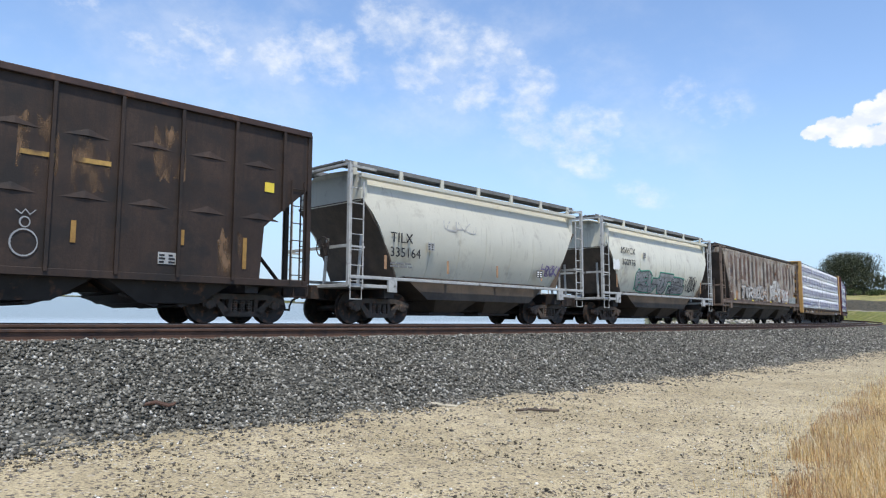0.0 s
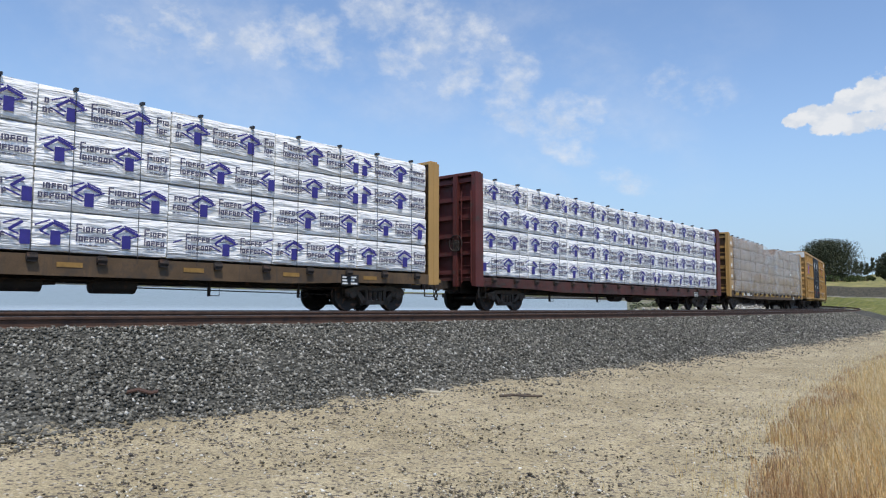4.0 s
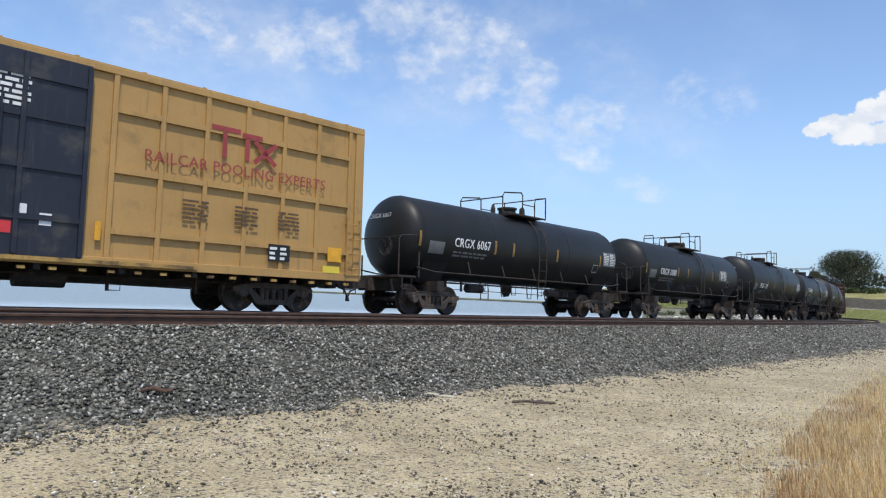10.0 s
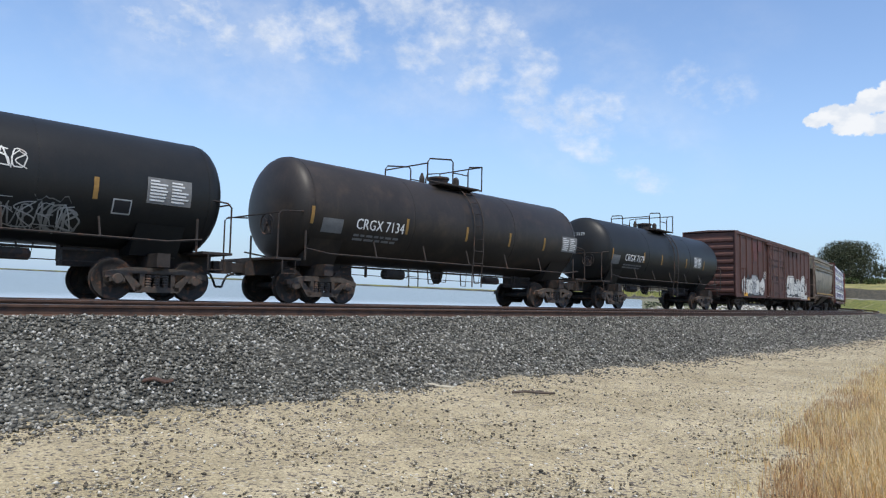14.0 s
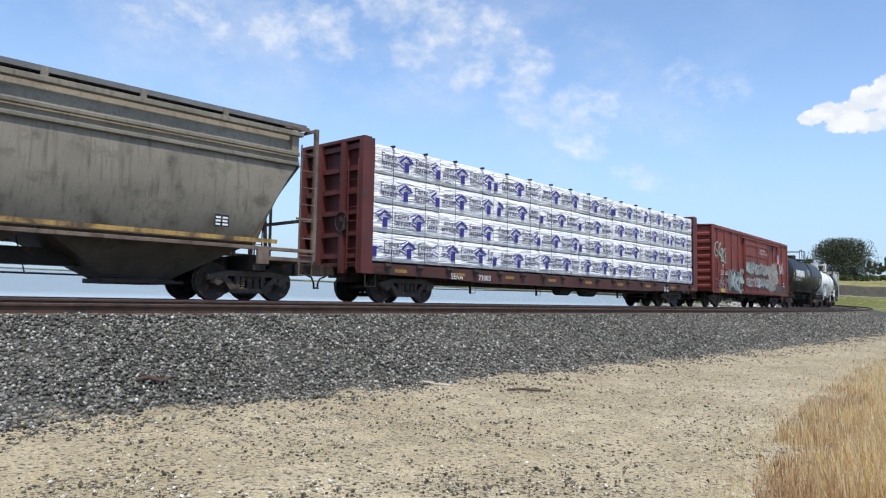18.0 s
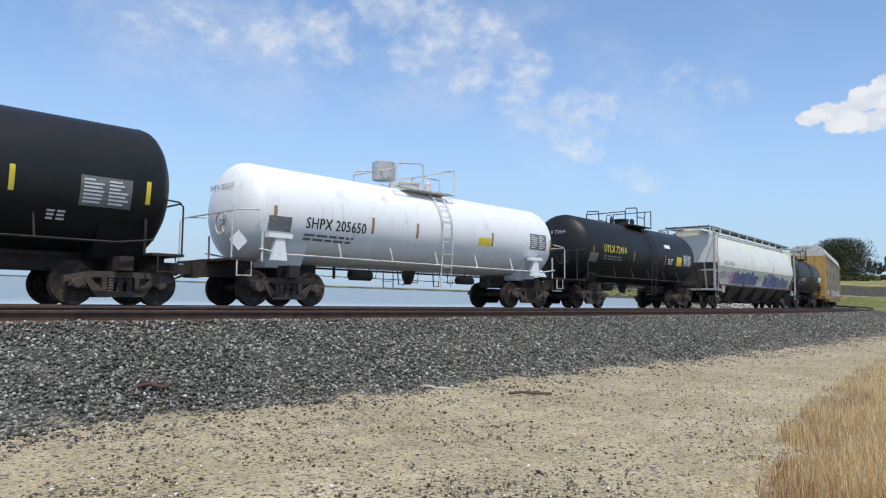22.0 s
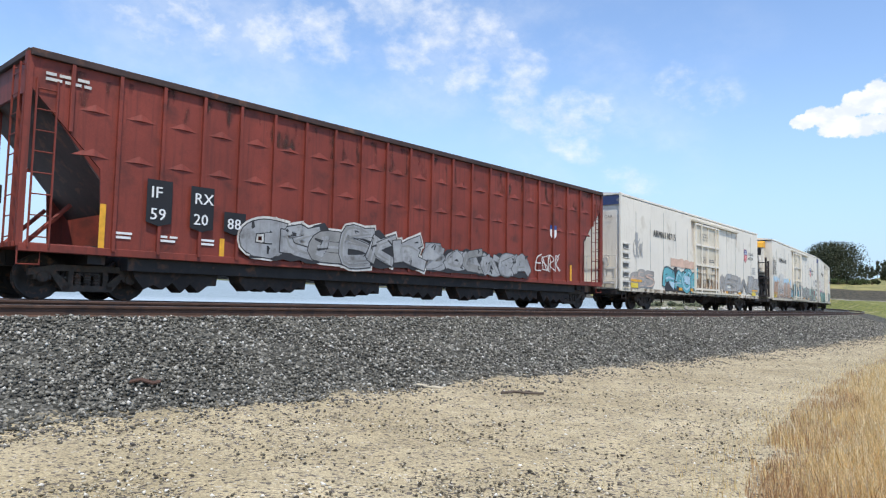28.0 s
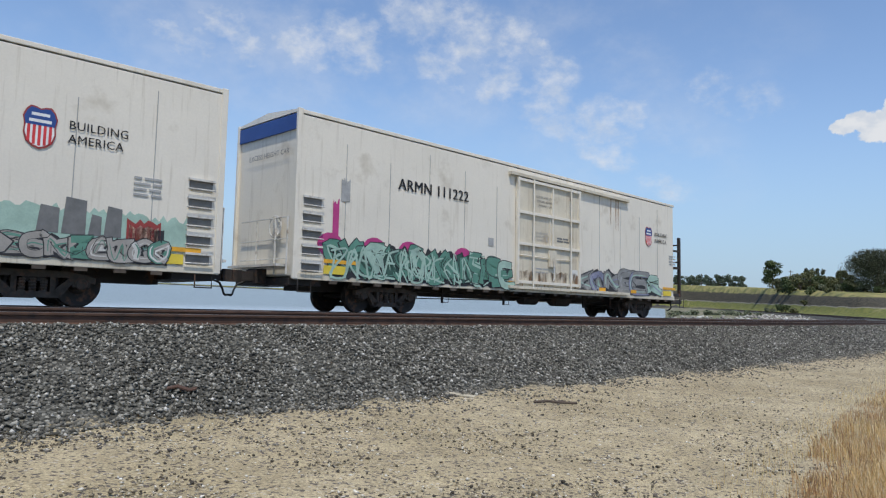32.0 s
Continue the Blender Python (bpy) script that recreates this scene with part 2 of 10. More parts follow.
RUST = (0.16, 0.075, 0.04)
GRIME = (0.055, 0.045, 0.038)
M = {
    "steel_dark": mat("weathered_running_gear", (0.034, 0.027, 0.023), 0.8, 0.0, 0.35, 3, (0.10, 0.05, 0.03), 0.28, bump=0.3),
    "side_frame": mat("dusty_cast_steel", (0.066, 0.053, 0.042), 0.85, 0.0, 0.35, 4, (0.13, 0.070, 0.045), 0.35, bump=0.3),
    "wheel": mat("wheel_steel", (0.034, 0.027, 0.022), 0.7, 0.1, 0.3, 4, RUST, 0.3),
    "hose": mat("black_rubber", (0.02, 0.02, 0.02), 0.6, 0, 0.2, 8),
    "rail": mat("rusty_rail", (0.10, 0.055, 0.037), 0.75, 0.2, 0.25, 3, (0.05, 0.035, 0.03), 0.3),
    "rail_head": mat("worn_rail_head", (0.30, 0.28, 0.27), 0.35, 0.9, 0.15, 3),
    "tie": mat("creosoted_timber", (0.085, 0.065, 0.048), 0.9, 0, 0.35, 3, (0.16, 0.13, 0.10), 0.3, tint_by_object=0.25, bump=0.5),
    "hopper_brown": mat("dark_brown_hopper_steel", (0.040, 0.025, 0.018), 0.65, 0.1, 0.35, 0.9, (0.02, 0.016, 0.014), 0.55, 0.55, bump=0.2),
    "hopper_grey": mat("pale_grey_hopper_paint", (0.53, 0.515, 0.43), 0.38, 0, 0.06, 0.7, (0.30, 0.27, 0.22), 0.12, 0.25, bump=0.05),
    "hopper_grey2": mat("off_white_hopper_paint", (0.60, 0.58, 0.475), 0.38, 0, 0.06, 0.7, (0.30, 0.26, 0.21), 0.15, 0.3, bump=0.05),
    "grey_steel": mat("galvanised_grey_steel", (0.42, 0.42, 0.40), 0.55, 0.1, 0.15, 3, GRIME, 0.2),
    "rust_white": mat("rust_streaked_old_white_paint", (0.36, 0.32, 0.26), 0.75, 0, 0.3, 0.8, (0.13, 0.068, 0.04), 0.5, 0.75, bump=0.25),
    "rust_rib": mat("rusty_pale_rib", (0.40, 0.37, 0.33), 0.75, 0, 0.3, 1.2, RUST, 0.4, 0.3),
    # dark base holds grime and the shade of down-facing slope sheets and chutes
    "slope_dark": mat("shaded_grimy_slope_sheet", (0.085, 0.066, 0.050), 0.8, 0, 0.3, 1.2, GRIME, 0.4, 0.4),
    "yellow": mat("faded_rail_yellow", (0.43, 0.255, 0.085), 0.55, 0, 0.09, 0.6, (0.25, 0.16, 0.06), 0.16, 0.30, bump=0.06),
    "yellow_dirty": mat("dirty_rail_yellow", (0.42, 0.26, 0.075), 0.65, 0, 0.25, 1.2, (0.09, 0.055, 0.03), 0.5, 0.5, bump=0.2),
    "flat_brown": mat("dark_oxide_flatcar_steel", (0.085, 0.028, 0.022), 0.65, 0, 0.3, 1.2, GRIME, 0.4, 0.4, bump=0.2),
    "oxide_red": mat("oxide_red_flatcar_end", (0.115, 0.028, 0.024), 0.6, 0, 0.2, 1.2, GRIME, 0.25, 0.4, bump=0.15),
    "door_navy": mat("black_blue_door_paint", (0.016, 0.019, 0.030), 0.5, 0, 0.2, 1.0, (0.06, 0.055, 0.05), 0.2, 0.3, bump=0.05),
    "wrap": mat("white_lumber_wrap", (0.88, 0.87, 0.85), 0.34, 0, 0.04, 2.2, (0.60, 0.60, 0.61), 0.08, tint_by_object=0.05, bump=0.9, fine=3.2, spec=0.6),
    "film_tan": mat("tan_lumber_under_clear_film", (0.345, 0.235, 0.160), 0.24, 0, 0.1, 1.4, (0.42, 0.33, 0.26), 0.25, tint_by_object=0.14, bump=0.6, fine=5, spec=0.6),
    "carton": mat("raw_lumber_ends", (0.47, 0.33, 0.19), 0.75, 0, 0.15, 3, (0.3, 0.2, 0.1), 0.2, tint_by_object=0.1),
    "strap": mat("black_strap", (0.02, 0.02, 0.025), 0.5, 0, 0.1, 8),
    "tank_black": mat("black_tank_paint", (0.016, 0.0165, 0.016), 0.46, 0, 0.22, 0.8, (0.022, 0.020, 0.018), 0.25, 0.35, bump=0.04, spec=0.26),
    "tank_brown": mat("rust_browned_tank_paint", (0.026, 0.021, 0.017), 0.5, 0, 0.25, 0.8, (0.050, 0.036, 0.026), 0.35, 0.35, bump=0.05, spec=0.35),
    "tank_white": mat("white_tank_paint", (0.80, 0.80, 0.78), 0.4, 0, 0.03, 0.8, (0.5, 0.48, 0.44), 0.05, 0.2, bump=0.03),
    "white_hopper": mat("white_hopper_paint", (0.73, 0.71, 0.61), 0.32, 0, 0.05, 0.7, (0.46, 0.44, 0.40), 0.12, 0.08, bump=0.02),
    "box_brown": mat("brown_oxide_boxcar", (0.090, 0.039, 0.030), 0.65, 0, 0.2, 0.7, (0.045, 0.026, 0.02), 0.3, 0.5, bump=0.1),
    "box_red": mat("faded_red_boxcar", (0.20, 0.040, 0.028), 0.6, 0, 0.2, 0.7, (0.07, 0.025, 0.02), 0.25, 0.45, bump=0.1),
    "hopper_tan": mat("grimy_tan_hopper", (0.225, 0.198, 0.150), 0.6, 0, 0.18, 0.8, (0.09, 0.075, 0.055), 0.3, 0.45, bump=0.06),
    "rack_screen": mat("weathered_steel_screen", (0.28, 0.25, 0.20), 0.55, 0.2, 0.2, 1.5, (0.12, 0.10, 0.08), 0.3, 0.4, bump=0.05),
    "rack_yellow": mat("autorack_yellow", (0.43, 0.27, 0.075), 0.6, 0, 0.15, 0.9, (0.20, 0.12, 0.05), 0.25, 0.4, bump=0.06),
    "roof_white": mat("chalky_white_roof", (0.56, 0.53, 0.48), 0.5, 0, 0.12, 1.2, (0.22, 0.16, 0.11), 0.35, 0.3, bump=0.05),
    "hopper_red": mat("red_open_hopper", (0.200, 0.038, 0.024), 0.6, 0, 0.18, 0.8, (0.09, 0.024, 0.017), 0.3, 0.5, bump=0.12),
    "rim_black": mat("blackened_top_chord", (0.05, 0.03, 0.026), 0.7, 0, 0.3, 1.5, RUST, 0.2),
    "reefer": mat("white_reefer_paint", (0.73, 0.68, 0.58), 0.5, 0, 0.05, 0.5, (0.52, 0.46, 0.36), 0.14, 0.34, bump=0.04),
    "reefer_low": mat("dirty_white_hardware", (0.60, 0.58, 0.53), 0.55, 0, 0.15, 2, (0.25, 0.19, 0.13), 0.25, 0.3),
    "blue": mat("blue_band", (0.025, 0.07, 0.25), 0.5, 0, 0.1, 2),
    "ink": mat("black_lettering", (0.015, 0.015, 0.017), 0.6, 0, 0.15, 4),
    "white": mat("white_lettering", (0.75, 0.75, 0.73), 0.6, 0, 0.10, 4),
    "grey_ink": mat("faded_grey_lettering", (0.36, 0.36, 0.35), 0.6, 0, 0.2, 4),
    "dim_ink": mat("dim_grey_lettering", (0.16, 0.16, 0.155), 0.6, 0, 0.2, 4),
    "yellow_ink": mat("yellow_lettering", (0.72, 0.55, 0.06), 0.6, 0, 0.1, 4),
    "amber": mat("amber_reflector", (0.72, 0.36, 0.03), 0.45, 0, 0.15, 6),
    "logo_red": mat("red_emblem_paint", (0.62, 0.045, 0.05), 0.55, 0, 0.12, 3),
    "logo_maroon": mat("maroon_emblem_paint", (0.30, 0.05, 0.045), 0.55, 0, 0.12, 3),
    "logo_blue": mat("blue_emblem_paint", (0.04, 0.10, 0.48), 0.55, 0, 0.12, 3),
    "wrap_print": mat("violet_blue_wrap_print", (0.040, 0.032, 0.22), 0.5, 0, 0.15, 5),
    "wrap_text": mat("grey_violet_wrap_print", (0.085, 0.080, 0.135), 0.5, 0, 0.15, 5),
    "reefer_orange": mat("orange_cooling_unit_hood", (0.72, 0.36, 0.03), 0.45, 0, 0.08, 2),
    "g_silver": mat("silver_spray_paint", (0.32, 0.325, 0.325), 0.5, 0.1, 0.25, 2, (0.14, 0.13, 0.12), 0.25, 0.3),
    "g_white": mat("white_spray_paint", (0.58, 0.57, 0.53), 0.6, 0, 0.18, 2, (0.27, 0.20, 0.15), 0.18, 0.35),
    "g_green": mat("green_spray_paint", (0.10, 0.24, 0.18), 0.6, 0, 0.2, 2),
    "g_mint": mat("pale_green_spray_paint", (0.34, 0.48, 0.40), 0.6, 0, 0.2, 2),
    "g_magenta": mat("magenta_spray_paint", (0.45, 0.05, 0.20), 0.6, 0, 0.2, 2),
    "g_teal": mat("teal_spray_paint", (0.11, 0.36, 0.40), 0.6, 0, 0.15, 2),
    "g_sky": mat("sky_blue_spray_paint", (0.40, 0.55, 0.64), 0.6, 0, 0.2, 2),
    "g_jade": mat("jade_spray_paint", (0.06, 0.33, 0.22), 0.6, 0, 0.2, 2),
    "g_orange": mat("salmon_spray_paint", (0.60, 0.41, 0.31), 0.6, 0, 0.2, 2),
    "g_violet": mat("violet_spray_paint", (0.165, 0.13, 0.27), 0.6, 0, 0.25, 2),
    "g_dusk": mat("dusty_blue_spray_paint", (0.22, 0.23, 0.33), 0.6, 0, 0.25, 2),
    "g_blue": mat("blue_spray_paint", (0.10, 0.135, 0.27), 0.6, 0, 0.25, 2),
    "g_black": mat("black_spray_paint", (0.03, 0.03, 0.033), 0.6, 0, 0.2, 2),
    "g_grey": mat("grey_spray_paint", (0.24, 0.24, 0.23), 0.6, 0, 0.25, 2),
    "g_buff": mat("buffed_over_grey_paint", (0.33, 0.31, 0.28), 0.7, 0, 0.2, 1.5),
    "rust_thin": mat("thin_rust_stain", (0.34, 0.20, 0.11), 0.8, 0, 0.3, 6),
    "reefer_door": mat("cream_grimy_door_paint", (0.60, 0.545, 0.43), 0.55, 0, 0.12, 0.9, (0.36, 0.27, 0.17), 0.2, 0.35, bump=0.05),
    "walk_grey": mat("dull_grey_grating", (0.16, 0.16, 0.155), 0.7, 0.1, 0.2, 3),
    "amber_dull": mat("dirty_amber_reflector", (0.30, 0.17, 0.045), 0.6, 0, 0.25, 6),
    "rust_panel": mat("brown_rusted_panel", (0.105, 0.060, 0.042), 0.8, 0, 0.4, 1.6, (0.23, 0.19, 0.16), 0.3, 0.6, bump=0.2),
    "g_deep": mat("deep_green_spray_paint", (0.035, 0.085, 0.065), 0.6, 0, 0.2, 2),
    "sill_brown": mat("brown_sill_dirt_and_shade", (0.115, 0.072, 0.038), 0.75, 0, 0.3, 1.5, GRIME, 0.4, 0.4),
    "rust_sill": mat("rusted_brown_frame", (0.17, 0.125, 0.095), 0.8, 0, 0.3, 1.4, (0.07, 0.045, 0.032), 0.4, 0.4, bump=0.2),
    "blue_dull": mat("faded_navy_band", (0.030, 0.048, 0.125), 0.55, 0, 0.15, 2, (0.3, 0.28, 0.25), 0.1),
    "sill_yellow": mat("grimy_yellow_sill", (0.50, 0.31, 0.05), 0.7, 0, 0.2, 1.6, (0.12, 0.08, 0.04), 0.35, 0.5),
    "recess_grey": mat("shaded_step_plate", (0.20, 0.19, 0.17), 0.7, 0, 0.2, 3),
    "sticker": mat("white_stencil_panel", (0.62, 0.62, 0.60), 0.55, 0, 0.12, 6),
    "sill": mat("black_underframe", (0.030, 0.026, 0.024), 0.7, 0, 0.3, 2, RUST, 0.2),
}


def creased(m, turn, across, deep):
    """Sharp slanting folds of stretched sheeting: ridges of noise drawn out along one slanted way."""
    nt = m.node_tree
    N, L = nt.nodes.new, nt.links.new
    bump = next(n for n in nt.nodes if n.type == "BUMP")
    co, info, add = N("ShaderNodeTexCoord"), N("ShaderNodeObjectInfo"), N("ShaderNodeVectorMath")
    spread = N("ShaderNodeVectorMath")
    spread.operation = "SCALE"
    spread.inputs[0].default_value = (37.0, 11.0, 53.0)
    L(info.outputs["Random"], spread.inputs["Scale"])
    L(co.outputs["Object"], add.inputs[0]), L(spread.outputs[0], add.inputs[1])
    total = None
    for k, (angle, width, share) in enumerate(((turn, across, 1.0), (-turn * 0.6, across * 1.7, 0.6), (turn * 0.2, across * 0.5, 0.9))):
        mp, no, ab, sub, mul = N("ShaderNodeMapping"), N("ShaderNodeTexNoise"), N("ShaderNodeMath"), N("ShaderNodeMath"), N("ShaderNodeMath")
        mp.inputs["Rotation"].default_value, mp.inputs["Scale"].default_value = (0, radians(angle), 0), (0.75 + 0.2 * k, 0.75, width)
        no.inputs["Scale"].default_value, no.inputs["Detail"].default_value = 1.0, 3
        L(add.outputs[0], mp.inputs[0]), L(mp.outputs[0], no.inputs["Vector"])
        sub.operation, ab.operation, mul.operation = "SUBTRACT", "ABSOLUTE", "MULTIPLY"
        L(no.outputs["Fac"], sub.inputs[0])
        sub.inputs[1].default_value = 0.5
        L(sub.outputs[0], ab.inputs[0]), L(ab.outputs[0], mul.inputs[0])
        mul.inputs[1].default_value = -share
        if total is None:
            total = mul.outputs[0]
        else:
            s2 = N("ShaderNodeMath")
            L(total, s2.inputs[0]), L(mul.outputs[0], s2.inputs[1])
            total = s2.outputs[0]
    L(total, bump.inputs["Height"])
    bump.inputs["Strength"].default_value, bump.inputs["Distance"].default_value = 1.0, deep


creased(M["wrap"], 24, 7.0, 0.125)
creased(M["film_tan"], 16, 4.4, 0.12)


def washed(name, colour, cover, tall=0.35):
    """A thin stain that lies in ragged upright runs: bare between them."""
    m = mat(name, colour, 0.8, 0, 0.3, 3)
    nt = m.node_tree
    N, L = nt.nodes.new, nt.links.new
    co, mp, no, ra = N("ShaderNodeTexCoord"), N("ShaderNodeMapping"), N("ShaderNodeTexNoise"), N("ShaderNodeMapRange")
    mp.inputs["Scale"].default_value = (3.2, 3.2, tall * 3.2)
    no.inputs["Scale"].default_value, no.inputs["Detail"].default_value = 1.0, 7
    ra.inputs["From Min"].default_value, ra.inputs["From Max"].default_value = 0.62 - cover * 0.3, 0.78 - cover * 0.2
    L(co.outputs["Object"], mp.inputs[0]), L(mp.outputs[0], no.inputs["Vector"]), L(no.outputs["Fac"], ra.inputs[0])
    L(ra.outputs[0], nt.nodes["Principled BSDF"].inputs["Alpha"])
    return m


M["rust_wash"] = washed("brown_rust_wash", (0.17, 0.105, 0.06), 0.55)
M["rust_orange"] = washed("orange_rust_run", (0.36, 0.21, 0.10), 0.55, 0.15)
M["rust_run"] = washed("strong_rust_run", (0.27, 0.13, 0.05), 1.1, 0.08)
M["dark_wash"] = washed("dark_grime_run", (0.055, 0.032, 0.026), 0.28)

# ================= mesh helpers =================
class Build:
    """Collects boxes, tubes, prisms and lathed forms into one mesh."""

    def __init__(self):
        self.v, self.f, self.starts = [], [], []

    def add(self, vs, fs):
        k = len(self.v)
        self.starts.append((k, len(self.f)))
        self.v.extend(tuple(p) for p in vs)
        self.f.extend(tuple(i + k for i in q) for q in fs)
        return self

    def box(self, x0, x1, y0, y1, z0, z1):
        return self.add([(x, y, z) for z in (z0, z1) for y in (y0, y1) for x in (x0, x1)],
                        [(0, 2, 3, 1), (4, 5, 7, 6), (0, 1, 5, 4), (2, 6, 7, 3), (0, 4, 6, 2), (1, 3, 7, 5)])

    def prism(self, pts, a, b, axis="y"):
        """A flat outline (x, z for axis y; y, z for axis x; x, y for axis z), given thickness from a to b."""
        n = len(pts)
        put = {"y": lambda p, t: (p[0], t, p[1]), "x": lambda p, t: (t, p[0], p[1]), "z": lambda p, t: (p[0], p[1], t)}[axis]
        vs = [put(p, a) for p in pts] + [put(p, b) for p in pts]
        fs = [tuple(range(n)), tuple(range(2 * n - 1, n - 1, -1))]
        fs += [(i, n + i, n + (i + 1) % n, (i + 1) % n) for i in range(n)]
        return self.add(vs, fs)

    def tube(self, pts, r, n=6, closed=False):
        pts = [Vector(p) for p in pts]
        vs, fs, m = [], [], len(pts)
        for i, p in enumerate(pts):
            if closed:
                d = pts[(i + 1) % m] - pts[i - 1]
            else:
                d = pts[min(i + 1, m - 1)] - pts[max(i - 1, 0)]
            d.normalize()
            a = d.cross(Vector((0.13, 0.21, 1)) if abs(d.z) < 0.9 else Vector((1, 0.1, 0))).normalized()
            b = d.cross(a)
            vs += [p + (a * math.cos(t) + b * math.sin(t)) * r for t in (2 * math.pi * k / n for k in range(n))]
        for i in range(m if closed else m - 1):
            j = (i + 1) % m
            fs += [(i * n + k, i * n + (k + 1) % n, j * n + (k + 1) % n, j * n + k) for k in range(n)]
        if not closed:
            fs += [tuple(range(n - 1, -1, -1)), tuple((m - 1) * n + k for k in range(n))]
        return self.add(vs, fs)

    def lathe(self, profile, n=24, axis="y", centre=(0, 0, 0), cap=True):
        """Profile rows (along the axis, radius)."""
        vs, fs, m = [], [], len(profile)
        for t, r in profile:
            for k in range(n):
                c, s = r * math.cos(2 * math.pi * k / n), r * math.sin(2 * math.pi * k / n)
                p = {"y": (c, t, s), "x": (t, c, s), "z": (c, s, t)}[axis]
                vs.append((p[0] + centre[0], p[1] + centre[1], p[2] + centre[2]))
        for i in range(m - 1):
            fs += [(i * n + k, i * n + (k + 1) % n, (i + 1) * n + (k + 1) % n, (i + 1) * n + k) for k in range(n)]
        if cap:
            fs += [tuple(range(n - 1, -1, -1)), tuple((m - 1) * n + k for k in range(n))]
        return self.add(vs, fs)

    def loft(self, rings, cap=True):
        """Rings of equally many points, joined one to the next."""
        n, m = len(rings[0]), len(rings)
        vs = [p for r in rings for p in r]
        fs = [(i * n + k, i * n + (k + 1) % n, (i + 1) * n + (k + 1) % n, (i + 1) * n + k) for i in range(m - 1) for k in range(n)]
        if cap:
            fs += [tuple(range(n - 1, -1, -1)), tuple((m - 1) * n + k for k in range(n))]
        return self.add(vs, fs)

    def mesh(self, name, material, smooth=False):
        me = bpy.data.meshes.new(name)
        me.from_pydata(self.v, [], self.f)
        bm = bmesh.new()
        bm.from_mesh(me)
        bmesh.ops.recalc_face_normals(bm, faces=bm.faces)
        bm.to_mesh(me)
        bm.free()
        if smooth:
            me.polygons.foreach_set("use_smooth", [True] * len(me.polygons))
            me.set_sharp_from_angle(angle=radians(40))
        me.materials.append(material)
        return me


def part(name, made, material, parent, label="", smooth=False, bevel=0.0, split=False):
    """Links one mesh under its thing. split: each box or tube in it becomes a part of its own."""
    if split:
        ends = made.starts[1:] + [(len(made.v), len(made.f))]
        for (v0, f0), (v1, f1) in zip(made.starts, ends):
            one = Build().add(made.v[v0:v1], [tuple(i - v0 for i in q) for q in made.f[f0:f1]])
            ob = part(name, one, material, parent, label, smooth, bevel)
        return ob
    ob = new(name, made.mesh(name, M[material] if isinstance(material, str) else material, smooth) if isinstance(made, Build) else made)
    ob.parent = parent
    if label:
        tagged(ob, label)
    if bevel:
        b = ob.modifiers.new("worn_edges", "BEVEL")
        b.width, b.segments, b.limit_method = bevel, 2, "ANGLE"
    return ob


def put(name, mesh, parent, m):
    """Another object on the same mesh, at the pose m under its parent."""
    ob = new(name, mesh)
    ob.parent = parent
    ob.matrix_basis = m
    return ob


TEXTS = {}


def letters(words, size, bold=0.0, spacing=1.0):
    """Flat letters with a little thickness as mesh rows: list of points and faces, base line at 0, from x = 0."""
    key = (words, bold, spacing)
    if key not in TEXTS:
        cu = bpy.data.curves.new("letters", "FONT")
        cu.body, cu.size, cu.space_character, cu.resolution_u = words, 1.0, spacing, 2
        ob = bpy.data.objects.new("letters", cu)
        me = bpy.data.meshes.new_from_object(ob)
        TEXTS[key] = ([tuple(v.co) for v in me.vertices], [tuple(p.vertices) for p in me.polygons])
        bpy.data.objects.remove(ob)
        bpy.data.meshes.remove(me)
    vs, fs = TEXTS[key]
    return [(x * size, y * size) for x, y, *_ in vs], fs


def side_point(x, z, y, round_, out=0.0):
    """A point on a side: flat at y, on a tank (axis height, radius), or on a bulging sheet (height of the bulge, its depth, half its height, sag)."""
    if not round_:
        return (x, y - out, z)
    if callable(round_):
        return (x, round_(z) - out, z)
    if len(round_) == 2:
        zc, r = round_
        a = math.asin(max(-1, min(1, (z - zc) / r)))
        return (x, -(r + out) * math.cos(a), zc + (r + out) * math.sin(a))
    zc, deep, tall, sag = round_
    return (x, -deep + sag * ((z - zc) / tall) ** 2 - out, z)


def small(ob):
    return tagged(ob, ob.get("label", "") or "painted marks", kind="stuff")


def text_side(car, words, x, z, size, material, y, bold=0.012, spacing=1.05, name="lettering", round_=None, label="", wide=1.0):
    """Lettering on the side that faces the field; bold strokes come from copies set a hair apart."""
    vs, fs = letters(words, size, 0, spacing)
    b = Build()
    for i, k in enumerate((-1, 0, 1)):
        b.add([side_point(x + u * wide + k * bold * size, z + w, y, round_, 0.008 + 0.0006 * i) for u, w in vs], fs)
    return small(part(name, b, material, car, label or "painted lettering"))


def text_end(car, words, x, y, z, size, material):
    vs, fs = letters(words, size, 0.01, 1.05)
    return small(part("lettering", Build().add([(x - 0.008, y - u, z + w) for u, w in vs], fs), material, car, "painted lettering"))


def panel(b, x0, x1, z0, z1, y, round_=None, n=4):
    """A thin plate or stencil block on a flat or round side."""
    if round_ and len(round_) == 2:
        zc, r = round_
        a0, a1 = (math.asin(max(-1, min(1, (z - zc) / r))) for z in (z0, z1))
        rows = []
        for i in range(n + 1):
            a = a0 + (a1 - a0) * i / n
            rows.append([(x, -(r + 0.006) * math.cos(a), zc + (r + 0.006) * math.sin(a)) for x in (x0, x1)])
        vs = [p for r_ in rows for p in r_]
        return b.add(vs, [(2 * i, 2 * i + 1, 2 * i + 3, 2 * i + 2) for i in range(n)])
    return b.box(x0, x1, y - 0.006, y + 0.004, z0, z1)


